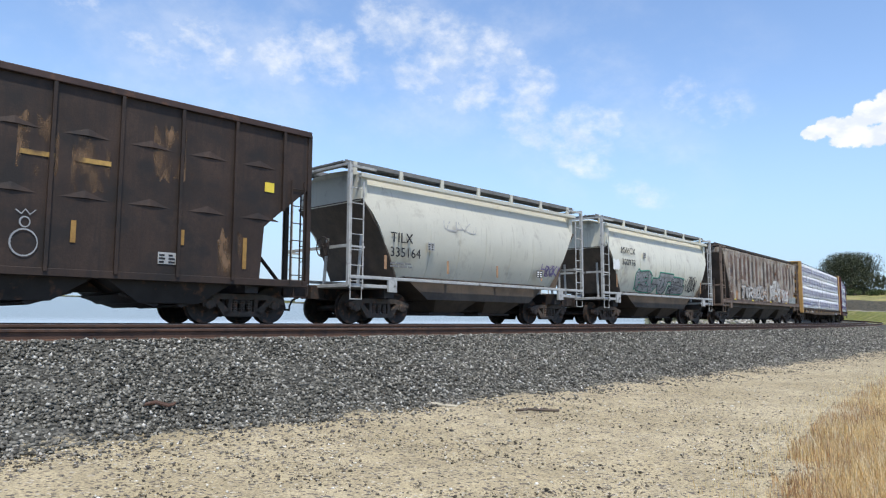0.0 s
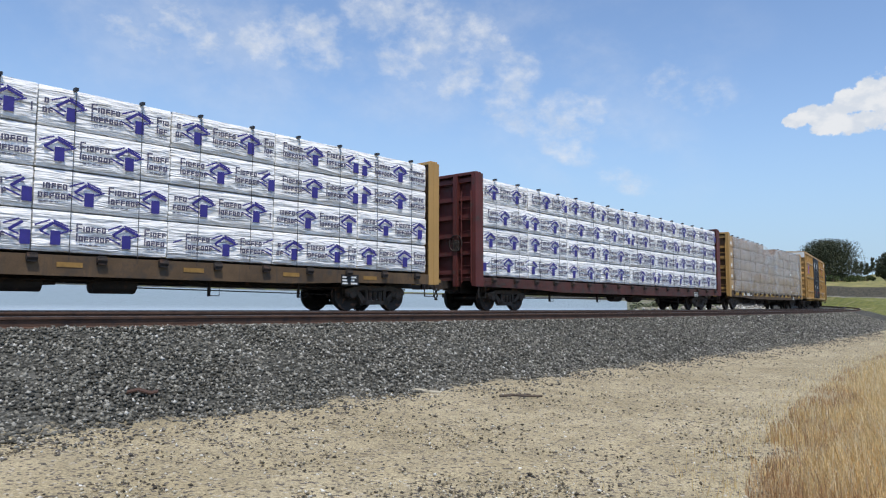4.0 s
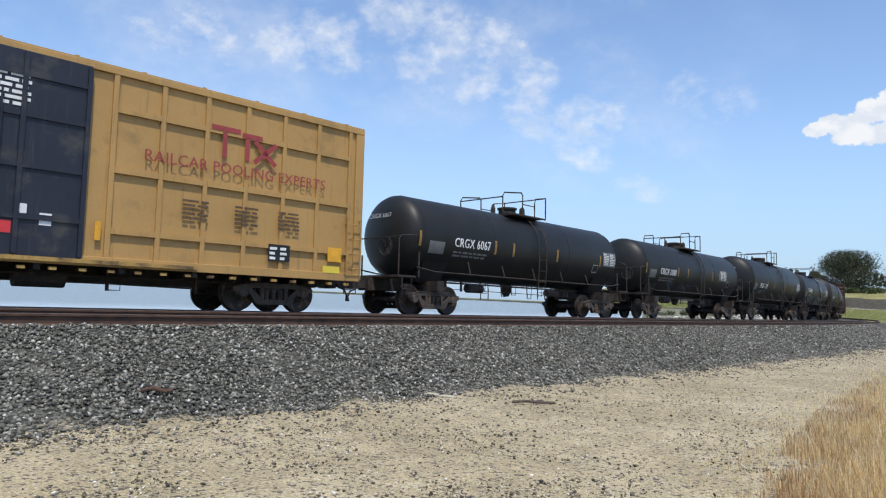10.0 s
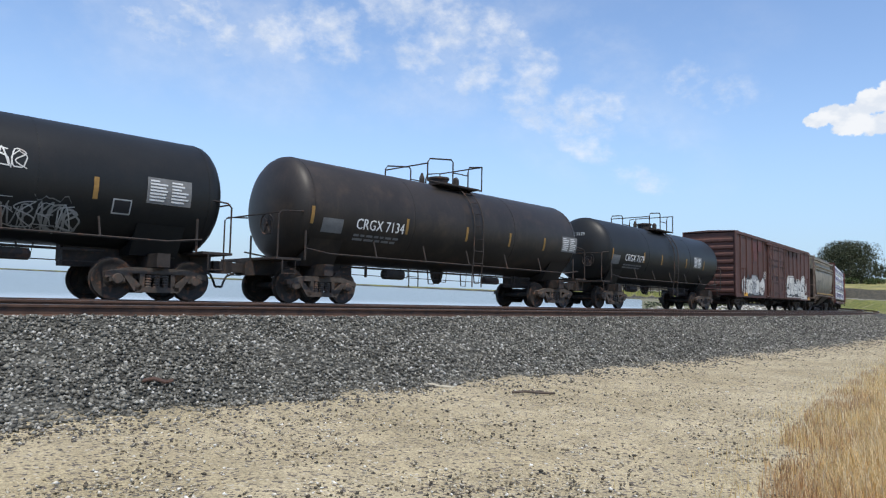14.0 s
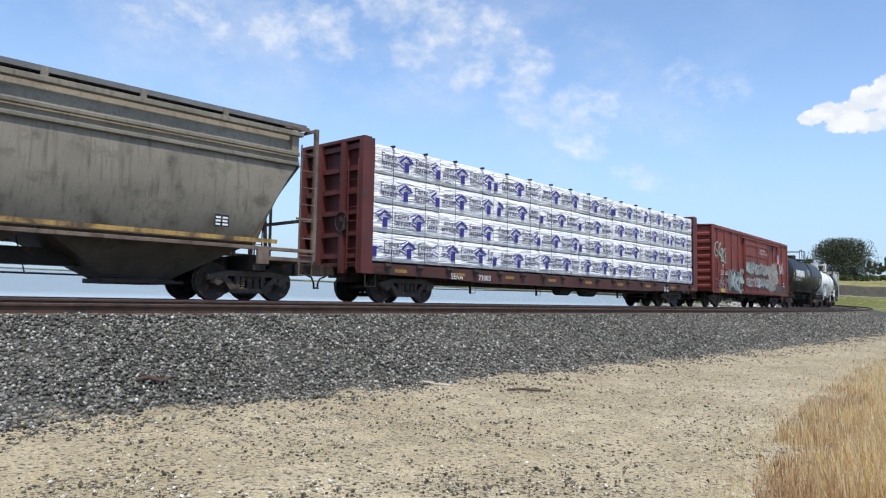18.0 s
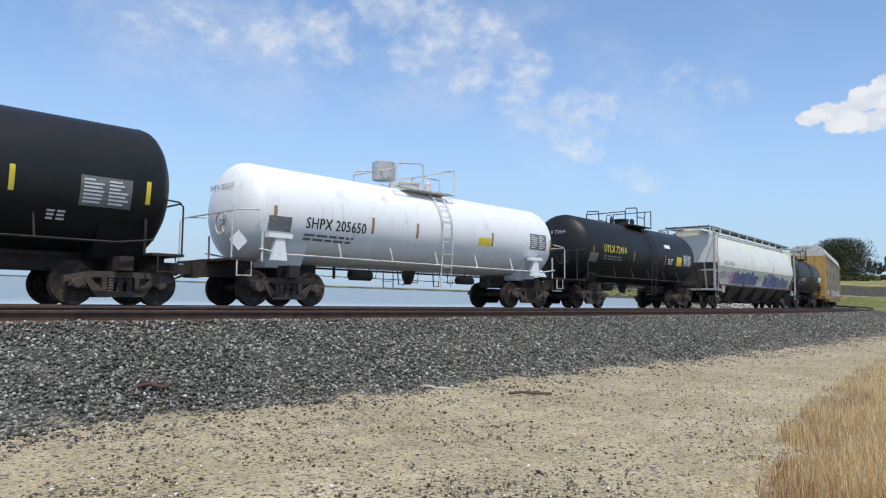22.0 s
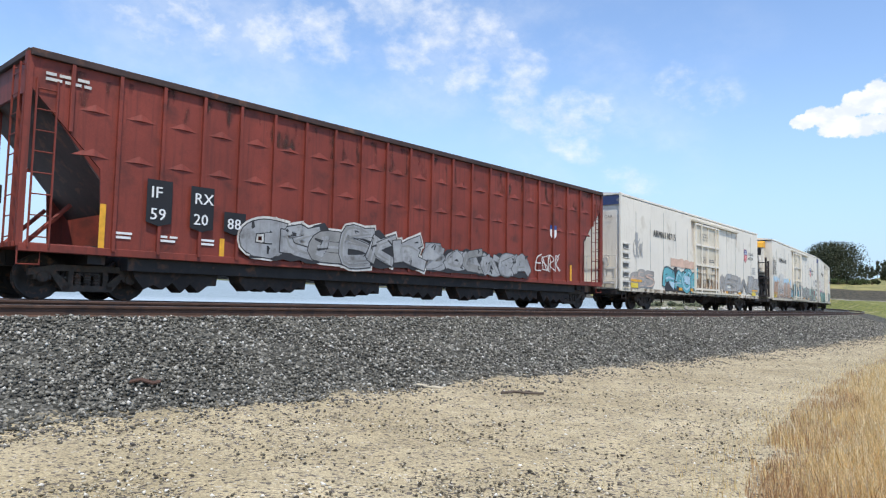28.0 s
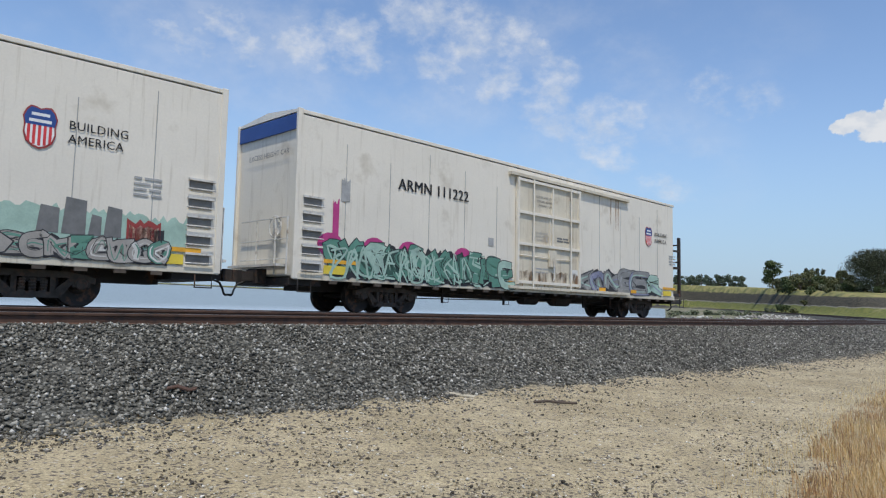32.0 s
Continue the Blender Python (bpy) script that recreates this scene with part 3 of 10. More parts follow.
def bars(car, x, z, width, lines, material, y, height=0.07, gap=0.05, round_=None, seed=1):
    """Stencilled lines too small to read: rows of plain bars."""
    rnd, b = random.Random(seed), Build()
    for i in range(lines):
        u = 0.0
        zz = z - i * (height + gap)
        while u < width - 0.08:
            w = min(rnd.uniform(0.12, 0.42), width - u)
            panel(b, x + u, x + u + w, zz, zz + height, y, round_, 1)
            u += w + 0.06
    return small(part("stencil", b, material, car, "small stencilled lettering"))


def ribbon(b, pts, width, y, round_=None, taper=0.45, out=0.0):
    """A painted stroke of that width through points (x, z) on a side."""
    n = len(pts)
    vs = []
    for i, (x, z) in enumerate(pts):
        dx = pts[min(i + 1, n - 1)][0] - pts[max(i - 1, 0)][0]
        dz = pts[min(i + 1, n - 1)][1] - pts[max(i - 1, 0)][1]
        k = max(1e-6, math.hypot(dx, dz))
        w = width * (1 - taper + taper * math.sin(math.pi * (i + 0.6) / (n + 0.2)))
        for sgn in (-0.5, 0.5):
            vs.append(side_point(x - dz / k * w * sgn, z + dx / k * w * sgn, y, round_, out))
    b.add(vs, [(2 * i, 2 * i + 1, 2 * i + 3, 2 * i + 2) for i in range(n - 1)])


STROKES = (((0.95, 0.97), (0.2, 0.92), (0.08, 0.62), (0.85, 0.42), (0.9, 0.1), (0.05, 0.03)), ((0.95, 0.95), (0.15, 0.8), (0.08, 0.15), (0.95, 0.04)), ((0.12, 1.0), (0.2, 0.5), (0.1, 0.0)),
           ((0.95, 0.98), (0.2, 0.5), (1.0, 0.02)), ((0.05, 0.0), (0.15, 1.0), (0.75, 0.05), (0.95, 1.0)), ((0.1, 0.0), (0.12, 0.95), (0.85, 0.8), (0.25, 0.48), (0.95, 0.0)), ((0.0, 0.0), (0.5, 1.0), (0.95, 0.02)),
           ((0.02, 0.9), (0.92, 0.95), (0.1, 0.12), (1.0, 0.05), (1.08, 0.3)), ((0.15, 0.5), (0.45, 0.55), (0.95, 0.45)), ((0.5, 0.98), (0.08, 0.7), (0.15, 0.15), (0.8, 0.05), (0.95, 0.6), (0.5, 0.96)))


def curve_through(pts, n=4):
    """Points of a smooth line through the given ones."""
    out = []
    m = len(pts)
    for i in range(m - 1):
        p0, p1, p2, p3 = pts[max(i - 1, 0)], pts[i], pts[i + 1], pts[min(i + 2, m - 1)]
        for k in range(n):
            t = k / n
            out.append(tuple(0.5 * (2 * p1[j] + (p2[j] - p0[j]) * t + (2 * p0[j] - 5 * p1[j] + 4 * p2[j] - p3[j]) * t * t + (3 * p1[j] - p0[j] - 3 * p2[j] + p3[j]) * t ** 3) for j in (0, 1)))
    return out + [pts[-1]]


def bent(pts):
    """A line with slightly softened corners."""
    out = [pts[0]]
    for a, b, c in zip(pts[:-2], pts[1:-1], pts[2:]):
        out += [tuple(b[j] * 0.86 + a[j] * 0.14 for j in (0, 1)), tuple(b[j] * 0.86 + c[j] * 0.14 for j in (0, 1))]
    return out + [pts[-1]]


def beside(pts, off):
    """The same line shifted sideways."""
    n, out = len(pts), []
    for i, (x, z) in enumerate(pts):
        dx = pts[min(i + 1, n - 1)][0] - pts[max(i - 1, 0)][0]
        dz = pts[min(i + 1, n - 1)][1] - pts[max(i - 1, 0)][1]
        k = max(1e-6, math.hypot(dx, dz))
        out.append((x - dz / k * off, z + dx / k * off))
    return out


# letter-like forms, each of one to three strokes in a unit square
FORMS = ((((0.0, 0.0), (0.42, 1.0), (0.92, 0.0)), ((0.22, 0.36), (0.72, 0.36))),
         (((0.1, 0.0), (0.12, 0.98), (0.82, 0.84), (0.66, 0.5), (0.2, 0.48)), ((0.4, 0.46), (0.98, 0.0))),
         (((0.95, 0.9), (0.2, 0.95), (0.1, 0.6), (0.86, 0.42), (0.84, 0.08), (0.04, 0.06)),),
         (((0.95, 0.94), (0.12, 0.9), (0.1, 0.08), (0.98, 0.04)), ((0.15, 0.5), (0.74, 0.52))),
         (((0.05, 0.0), (0.12, 1.0), (0.80, 0.02), (0.95, 1.0)),),
         (((0.12, 1.0), (0.1, 0.0)), ((0.96, 1.0), (0.24, 0.5), (1.0, 0.0))),
         (((0.5, 0.97), (0.1, 0.7), (0.14, 0.2), (0.6, 0.03), (0.94, 0.32), (0.86, 0.8), (0.5, 0.97)),),
         (((0.95, 0.82), (0.45, 0.98), (0.08, 0.6), (0.18, 0.12), (0.75, 0.04), (0.92, 0.42), (0.55, 0.44)),),
         (((0.0, 0.94), (1.0, 0.96)), ((0.52, 0.94), (0.46, 0.0), (0.12, 0.06))),
         (((0.05, 0.98), (0.28, 0.02), (0.5, 0.7), (0.74, 0.02), (0.98, 0.98)),))


def graffiti(car, x0, x1, z0, z1, fill, line, accents=(), y=-1.6, seed=1, count=6, round_=None, label="spray-painted graffiti", lean=0.0, tag=None, heavy=1.0, halo=None, solid=True):
    """A sprayed piece: a row of stout slanted letter forms, each with its outline under the fill, a few thin lines and highlights over it, and perhaps a halo; a tag has thin strokes alone."""
    rnd = random.Random(seed)
    step, high = (x1 - x0) / count, z1 - z0
    if tag is None:
        tag = fill in ("tank_black", "tank_brown", "box_brown", "box_red", "hopper_red", "reefer", "hopper_grey2", "rust_white", "white_hopper")
    layers = {}

    def layer(m):
        return layers.setdefault(m, Build())

    def stretched(p, by):
        """The line made longer at both ends."""
        (xa, za), (xb, zb), (xc, zc), (xd, zd) = p[0], p[1], p[-2], p[-1]
        ka, kb = max(1e-6, math.hypot(xa - xb, za - zb)), max(1e-6, math.hypot(xd - xc, zd - zc))
        return [(xa + (xa - xb) / ka * by, za + (za - zb) / ka * by)] + p + [(xd + (xd - xc) / kb * by, zd + (zd - zc) / kb * by)]

    def band(m, grow, out, k):
        """The ragged mass of paint that ties the letters together."""
        n, r = max(8, count * 4), random.Random(seed + 7)
        vs = []
        for i in range(n + 1):
            x = x0 - grow + (x1 - x0 + 2 * grow) * i / n
            edge = min(1.0, 0.25 + 3.0 * min(i, n - i) / n)
            crest = 0.5 + 0.5 * math.sin(i * 1.57 + r.uniform(-0.7, 0.7))
            top = z0 + high * (k - 0.30 + 0.26 * crest) * edge + grow * 1.2
            vs += [side_point(x + r.uniform(-0.3, 0.3) * (x1 - x0) / n, top, y, round_, out), side_point(x, z0 - grow + high * r.uniform(0, 0.07), y, round_, out)]
        layer(m).add(vs, [(2 * i, 2 * i + 1, 2 * i + 3, 2 * i + 2) for i in range(n)])

    depth = 0.009
    forms = []
    for i in range(count):
        cx, w = x0 + step * (i + rnd.uniform(-0.10, 0.10)), step * (rnd.uniform(0.9, 1.15) if tag else rnd.uniform(1.05, 1.35))
        za, zb = z0 + high * rnd.uniform(0, 0.08), z1 - high * rnd.uniform(0, 0.22)
        slant = lean + rnd.uniform(-0.25, 0.35)
        thick = high * heavy * (rnd.uniform(0.045, 0.07) if tag else rnd.uniform(0.20, 0.30))
        picks = rnd.sample(STROKES, 2) if tag else (*rnd.choice(FORMS), rnd.choice(STROKES))
        lines, edge = [], 0.0 if tag else thick * 0.5
        for st in picks:
            pts = [(cx + w * (u + rnd.uniform(-0.12, 0.12)) + slant * high * (v - 0.5) * 0.5, za + edge + (zb - za - 2 * edge) * min(1, max(0, v + rnd.uniform(-0.10, 0.10)))) for u, v in st]
            lines.append(curve_through(pts, 4) if len(pts) > 2 and rnd.random() < 0.55 else bent(pts))
        forms.append((cx, w, za, zb, thick, lines))
    if tag:
        for cx, w, za, zb, thick, lines in forms:
            for p in lines:
                ribbon(layer(line), p, thick, y, round_, 0.35, depth)
                depth += 0.0001
    else:
        rim = max(0.04, high * 0.045)
        if halo:
            for cx, w, za, zb, thick, lines in forms:
                for p in lines:
                    ribbon(layer(halo), stretched(p, rim * 1.4), thick + rim * 2.7, y, round_, 0.0, depth)
                    depth += 0.00006
            depth += 0.0005
        dark = line if line in ("g_black", "g_deep", "g_violet", "g_grey", "g_blue", "g_dusk", "rust_panel") else "g_grey"
        if solid:
            band(dark, 0.0, depth, 0.95)
            depth += 0.0006
        for i, (cx, w, za, zb, thick, lines) in enumerate(forms):
            for p in lines:
                ribbon(layer(line), stretched(p, rim / 2), thick + rim, y, round_, 0.15, depth)
                depth += 0.00008
            depth += 0.0004
            for p in lines:
                m = accents[i % len(accents)] if accents and rnd.random() < 0.3 else fill
                ribbon(layer(m), p, thick, y, round_, 0.15, depth)
                depth += 0.00008
            depth += 0.0004
            for p in lines:
                if rnd.random() < 0.55:
                    ribbon(layer(dark), beside(p, thick * rnd.choice((-0.4, 0.4)))[:-1], max(0.014, thick * rnd.uniform(0.05, 0.10)), y, round_, 0.8, depth)
                    depth += 0.00006
                if rnd.random() < 0.7 and accents:
                    ribbon(layer(rnd.choice(accents)), beside(p, thick * rnd.uniform(-0.25, 0.25))[1:-1] if len(p) > 4 else p, thick * rnd.uniform(0.12, 0.3), y, round_, 0.7, depth)
                    depth += 0.00006
            for _ in range(2):
                u, v = cx + w * rnd.uniform(0.1, 0.9), za + (zb - za) * rnd.uniform(0.1, 0.9)
                ribbon(layer(dark), [(u, v), (u + w * rnd.uniform(-0.10, 0.10), v + high * rnd.uniform(-0.08, 0.08)), (u + w * rnd.uniform(-0.2, 0.2), v + high * rnd.uniform(-0.16, 0.16))], thick * rnd.uniform(0.15, 0.4), y, round_, 0.9, depth)
                depth += 0.00008
            depth += 0.0003
    for name, b in layers.items():
        small(part("graffiti", b, name, car, label))


def smear(car, x0, x1, z0, z1, material, y, seed=1, n=16, round_=None):
    """A ragged sprayed or painted-over patch."""
    rnd, b = random.Random(seed), Build()
    top = [(x0 + (x1 - x0) * i / n, z1 - rnd.uniform(0, 0.22) * (z1 - z0)) for i in range(n + 1)]
    low = [(x0 + (x1 - x0) * i / n, z0 + rnd.uniform(0, 0.12) * (z1 - z0)) for i in range(n + 1)]
    vs = []
    for (xa, za), (xb, zb) in zip(top, low):
        vs += [side_point(xa, za, y, round_, 0.0065), side_point(xb, zb, y, round_, 0.0065)]
    b.add(vs, [(2 * i, 2 * i + 1, 2 * i + 3, 2 * i + 2) for i in range(n)])
    return part("sprayed_patch", b, material, car)

# ================= the line of the two tracks =================
TRACK_D, TRACK_PSI, LEAN = 16.83, -0.7917, 0.0335
CURVE = ((-60, 0.0), (-20, 0.0), (10, 0.00157), (40, 0.00286), (70, 0.00292), (100, 0.00378), (140, 0.00378), (190, 0.0), (340, 0.0), (400, 0.0035), (900, 0.0035))
STEP = 0.5


def lay_track():
    s = np.arange(-60, 800, STEP)
    k = np.interp(s, [c[0] for c in CURVE], [c[1] for c in CURVE])
    i0 = int(60 / STEP)
    th = np.concatenate([[0], np.cumsum((k[1:] + k[:-1]) / 2 * STEP)])
    th -= th[i0]
    n = np.array([math.sin(TRACK_PSI), math.cos(TRACK_PSI)])
    t = np.array([math.cos(TRACK_PSI), -math.sin(TRACK_PSI)])
    d = np.cos(th)[:, None] * t + np.sin(th)[:, None] * n
    p = np.concatenate([[[0, 0]], np.cumsum((d[1:] + d[:-1]) / 2 * STEP, 0)])
    return s, p - p[i0] + n * TRACK_D, d


LINE_S, LINE_P, LINE_D = lay_track()


def on_line(s, lat=0.0, z=0.0, lean=0.0):
    """A point s metres along the line, lat metres towards the water, at height z over the rail heads."""
    lat, z = lat + z * lean, z - lat * lean
    x, y = np.interp(s, LINE_S, LINE_P[:, 0]), np.interp(s, LINE_S, LINE_P[:, 1])
    dx, dy = np.interp(s, LINE_S, LINE_D[:, 0]), np.interp(s, LINE_S, LINE_D[:, 1])
    if s < LINE_S[0]:
        x, y = x + (s - LINE_S[0]) * dx, y + (s - LINE_S[0]) * dy
    return Vector((x - dy * lat, y + dx * lat, z))


SIDING = -4.254                   # centre line of the near track
GROUND = -0.95                    # gravel yard below the rails


YARD_EDGE = 90.0                  # the gravel gives way to meadow this far along


def smooth(v, lo, hi):
    k = np.clip((v - lo) / (hi - lo), 0, 1)
    return k * k * (3 - 2 * k)


def line_coords_all(x, y):
    """line_coords for whole arrays."""
    px, py, d = LINE_P[::4, 0], LINE_P[::4, 1], LINE_D[::4]
    s, lat = np.empty_like(x), np.empty_like(x)
    for a in range(0, len(x), 4000):
        xx, yy = x[a:a + 4000, None], y[a:a + 4000, None]
        i = np.argmin((xx - px) ** 2 + (yy - py) ** 2, 1)
        ex, ey, dx, dy = xx[:, 0] - px[i], yy[:, 0] - py[i], d[i, 0], d[i, 1]
        s[a:a + 4000] = LINE_S[::4][i] + ex * dx + ey * dy
        lat[a:a + 4000] = -ex * dy + ey * dx
    return s, lat


def ground_height(x, y, s, lat):
    """Gravel yard, ballast shoulder, track bed, shore and the hillside that rises outside the bend."""
    z = np.interp(lat, (-400, -60, -17, -8.9, -6.5, -6.0, -5.65, -2.5, -1.9, 2.1, 4.8, 9.0, 40.0),
                  (GROUND - 0.1, GROUND, GROUND - 0.02, GROUND, -0.36, -0.20, -0.085, -0.085, -0.20, -0.22, -1.25, -2.6, -3.4))
    r, az = np.hypot(x, y), np.degrees(np.arctan2(x, y))
    land = smooth(az, 14.0, 17.0) * smooth(r, 30, 46) * (y > 0) * smooth(lat, 2.1, 5.0)
    z = z * (1 - land) + land * (-0.55 + 0.14 * np.sin(x * 0.31) * np.cos(y * 0.23))
    out = -lat - 7.0
    hill = np.interp(r, (110, 150, 168, 188, 225, 600, 5000), (-0.7, 1.2, 2.2, 4.9, 6.6, 17.5, 30.0)) + 0.2 * np.sin(x * 0.05 + 1) * np.sin(y * 0.043)
    hill = hill + smooth(az, 30.0, 33.5) * np.clip((r - 245) / 120, 0, 1) * 4.0
    rise = smooth(out, -2, 5) * smooth(r, 100, 125) * (y > 0) * smooth(az, 8, 15)
    z = z * (1 - rise) + rise * hill
    return z


def build_ground():
    """One sheet from the yard to the horizon: rings of growing width round the onlooker's spot."""
    az = np.radians(np.concatenate([np.arange(-42, 42, 0.45), np.arange(42, 318, 3.0)]))
    rr = 0.5 * 1.024 ** np.arange(0, 392)
    rr = np.concatenate([[0.05], rr[rr < 4800]])
    R, A = np.meshgrid(rr, az, indexing="ij")
    x, y = (R * np.sin(A)).ravel(), (R * np.cos(A)).ravel()
    s, lat = line_coords_all(x, y)
    z = ground_height(x, y, s, lat)
    near = np.where((R.ravel() < 60) & (lat < -5.6))[0]
    for i in near:
        z[i] += 0.030 * noise.noise((x[i] * 1.1, y[i] * 1.1, 0)) + 0.012 * noise.noise((x[i] * 4, y[i] * 4, 3))
    n, m = len(rr), len(az)
    i, k = np.meshgrid(np.arange(n - 1), np.arange(m), indexing="ij")
    k2 = (k + 1) % m
    fs = np.stack([i * m + k, (i + 1) * m + k, (i + 1) * m + k2, i * m + k2], -1).reshape(-1, 4)
    x[:m], y[:m] = 0, 0
    me = quick_mesh("ground", np.stack([x, y, z], 1), fs[:, ::-1], M_GROUND)
    me.polygons.foreach_set("use_smooth", np.ones(len(fs), bool))
    for name, v in (("across", np.clip(lat, -250, 250)), ("slope_height", np.degrees(np.arctan2(z - 0.6, np.maximum(R.ravel(), 20)))), ("wild", np.where((lat > 5.0) | (np.hypot(x, y) > YARD_EDGE), 1.0, 0.0))):
        at = me.attributes.new(name, "FLOAT", "POINT")
        at.data.foreach_set("value", v.astype(np.float32))
    return tagged(new("ground", me), "pale gravel yard beside dark ballast, meadow behind", "ground", kind="structure")


def quick_mesh(name, vs, fs, material):
    """A mesh from whole arrays of corners and faces, all with equally many corners."""
    me = bpy.data.meshes.new(name)
    k = fs.shape[1]
    me.vertices.add(len(vs)), me.loops.add(fs.size), me.polygons.add(len(fs))
    me.vertices.foreach_set("co", np.asarray(vs, np.float32).ravel())
    me.loops.foreach_set("vertex_index", fs.astype(np.int32).ravel())
    me.polygons.foreach_set("loop_start", np.arange(0, fs.size, k, dtype=np.int32))
    me.update(calc_edges=True)
    me.materials.append(material)
    return me


def ground_material():
    """Gravel, ballast and the land beyond, told apart by the distance across the line."""
    m = bpy.data.materials.new("gravel_ballast_and_meadow")
    m.use_nodes = True
    nt = m.node_tree
    N, L = nt.nodes.new, nt.links.new
    b = nt.nodes["Principled BSDF"]
    b.inputs["Roughness"].default_value, b.inputs["Specular IOR Level"].default_value = 0.95, 0.2
    co = N("ShaderNodeTexCoord").outputs["Object"]

    def noise_of(scale, detail=4):
        n = N("ShaderNodeTexNoise")
        n.inputs["Scale"].default_value, n.inputs["Detail"].default_value, n.inputs["Roughness"].default_value = scale, detail, 0.65
        L(co, n.inputs["Vector"])
        return n.outputs["Fac"]

    def op(kind, a, c):
        q = N("ShaderNodeMath")
        q.operation = kind
        for i, v in enumerate((a, c)):
            if isinstance(v, (int, float)):
                q.inputs[i].default_value = v
            else:
                L(v, q.inputs[i])
        return q.outputs[0]

    def step(v, lo, hi, a=0.0, z=1.0):
        q = N("ShaderNodeMapRange")
        q.interpolation_type = "SMOOTHSTEP"
        L(v, q.inputs["Value"])
        for key, val in (("From Min", lo), ("From Max", hi), ("To Min", a), ("To Max", z)):
            q.inputs[key].default_value = val
        return q.outputs["Result"]

    def mix(fac, a, c):
        q = N("ShaderNodeMixRGB")
        L(fac, q.inputs[0]) if not isinstance(fac, float) else None
        for i, v in ((1, a), (2, c)):
            if isinstance(v, tuple):
                q.inputs[i].default_value = (*v, 1)
            else:
                L(v, q.inputs[i])
        return q.outputs[0]

    def cells(scale):
        v = N("ShaderNodeTexVoronoi")
        v.inputs["Scale"].default_value = scale
        L(co, v.inputs["Vector"])
        sp = N("ShaderNodeSeparateColor")
        L(v.outputs["Color"], sp.inputs[0])
        return v.outputs["Distance"], sp.outputs[0]

    def scaled(c, f):
        q = N("ShaderNodeVectorMath")
        q.operation = "SCALE"
        L(c, q.inputs[0]), L(f, q.inputs["Scale"])
        return q.outputs[0]

    def attr(name):
        q = N("ShaderNodeAttribute")
        q.attribute_name = name
        return q.outputs["Fac"]

    across, wild = attr("across"), attr("wild")
    large, middle, fine = noise_of(0.35), noise_of(2.2), noise_of(45, 3)
    d1, c1 = cells(34)
    d2, c2 = cells(19)
    # sandy gravel: fines between pebbles, darker stones here and there
    sand = mix(step(large, 0.35, 0.65), (0.37, 0.305, 0.185), (0.46, 0.385, 0.245))
    sand = scaled(sand, op("MULTIPLY", step(middle, 0.3, 0.7, 0.86, 1.1), step(fine, 0.3, 0.7, 0.64, 1.3)))
    sand = mix(step(c1, 0.85, 0.88), sand, (0.13, 0.11, 0.09))
    sand = mix(step(c1, 0.0, 0.05, 0.6, 0.0), sand, (0.55, 0.50, 0.42))
    rock = mix(step(c2, 0.15, 0.9), (0.033, 0.032, 0.026), (0.11, 0.106, 0.090))
    rock = scaled(rock, step(noise_of(0.9), 0.3, 0.7, 0.85, 1.15))
    edge = op("ADD", across, op("ADD", op("MULTIPLY", op("SUBTRACT", middle, 0.5), 0.9), op("MULTIPLY", op("SUBTRACT", noise_of(14, 3), 0.5), 0.9)))
    bed = op("MULTIPLY", step(edge, -9.05, -8.65), step(across, 6.0, 5.4))
    bed = op("MULTIPLY", bed, op("SUBTRACT", 1.0, op("MULTIPLY", step(wild, 0.3, 0.8), step(across, -3.8, -5.2))))
    col = mix(bed, sand, rock)
    # land beyond: shore brush, meadow, path, dark bank, straw slope with flowers, brush
    g1, g2 = noise_of(0.12), noise_of(0.9)
    meadow = mix(step(g2, 0.35, 0.65), (0.10, 0.120, 0.034), (0.19, 0.190, 0.058))
    meadow = mix(step(noise_of(2.6, 5), 0.56, 0.66), meadow, (0.34, 0.31, 0.05))
    meadow = mix(step(noise_of(0.22), 0.56, 0.70), meadow, (0.30, 0.26, 0.13))
    shore = mix(step(noise_of(0.35), 0.40, 0.62), (0.23, 0.20, 0.155), (0.13, 0.145, 0.06))
    bank = mix(step(noise_of(1.6, 5), 0.36, 0.66), (0.034, 0.031, 0.025), (0.105, 0.092, 0.060))
    straw = mix(step(noise_of(0.25), 0.40, 0.60), (0.30, 0.26, 0.11), (0.13, 0.14, 0.055))
    straw = mix(step(noise_of(1.1, 5), 0.55, 0.68), straw, (0.40, 0.36, 0.06))
    far = op("ADD", attr("slope_height"), op("MULTIPLY", op("SUBTRACT", g1, 0.5), 0.35))
    land = mix(step(far, 0.40, 0.46), meadow, (0.26, 0.235, 0.20))
    land = mix(step(far, 0.47, 0.50), land, bank)
    land = mix(step(far, 1.12, 1.2), land, straw)
    land = mix(step(across, 0.0, 2.0), land, shore)
    col = mix(op("MULTIPLY", step(wild, 0.3, 0.8), op("SUBTRACT", 1.0, bed)), col, land)
    L(col, b.inputs["Base Color"])
    bp = N("ShaderNodeBump")
    bp.inputs["Strength"].default_value, bp.inputs["Distance"].default_value = 0.7, 0.025
    L(mix(bed, d1, d2), bp.inputs["Height"]), L(bp.outputs[0], b.inputs["Normal"])
    return m


M_GROUND = ground_material()
build_ground()


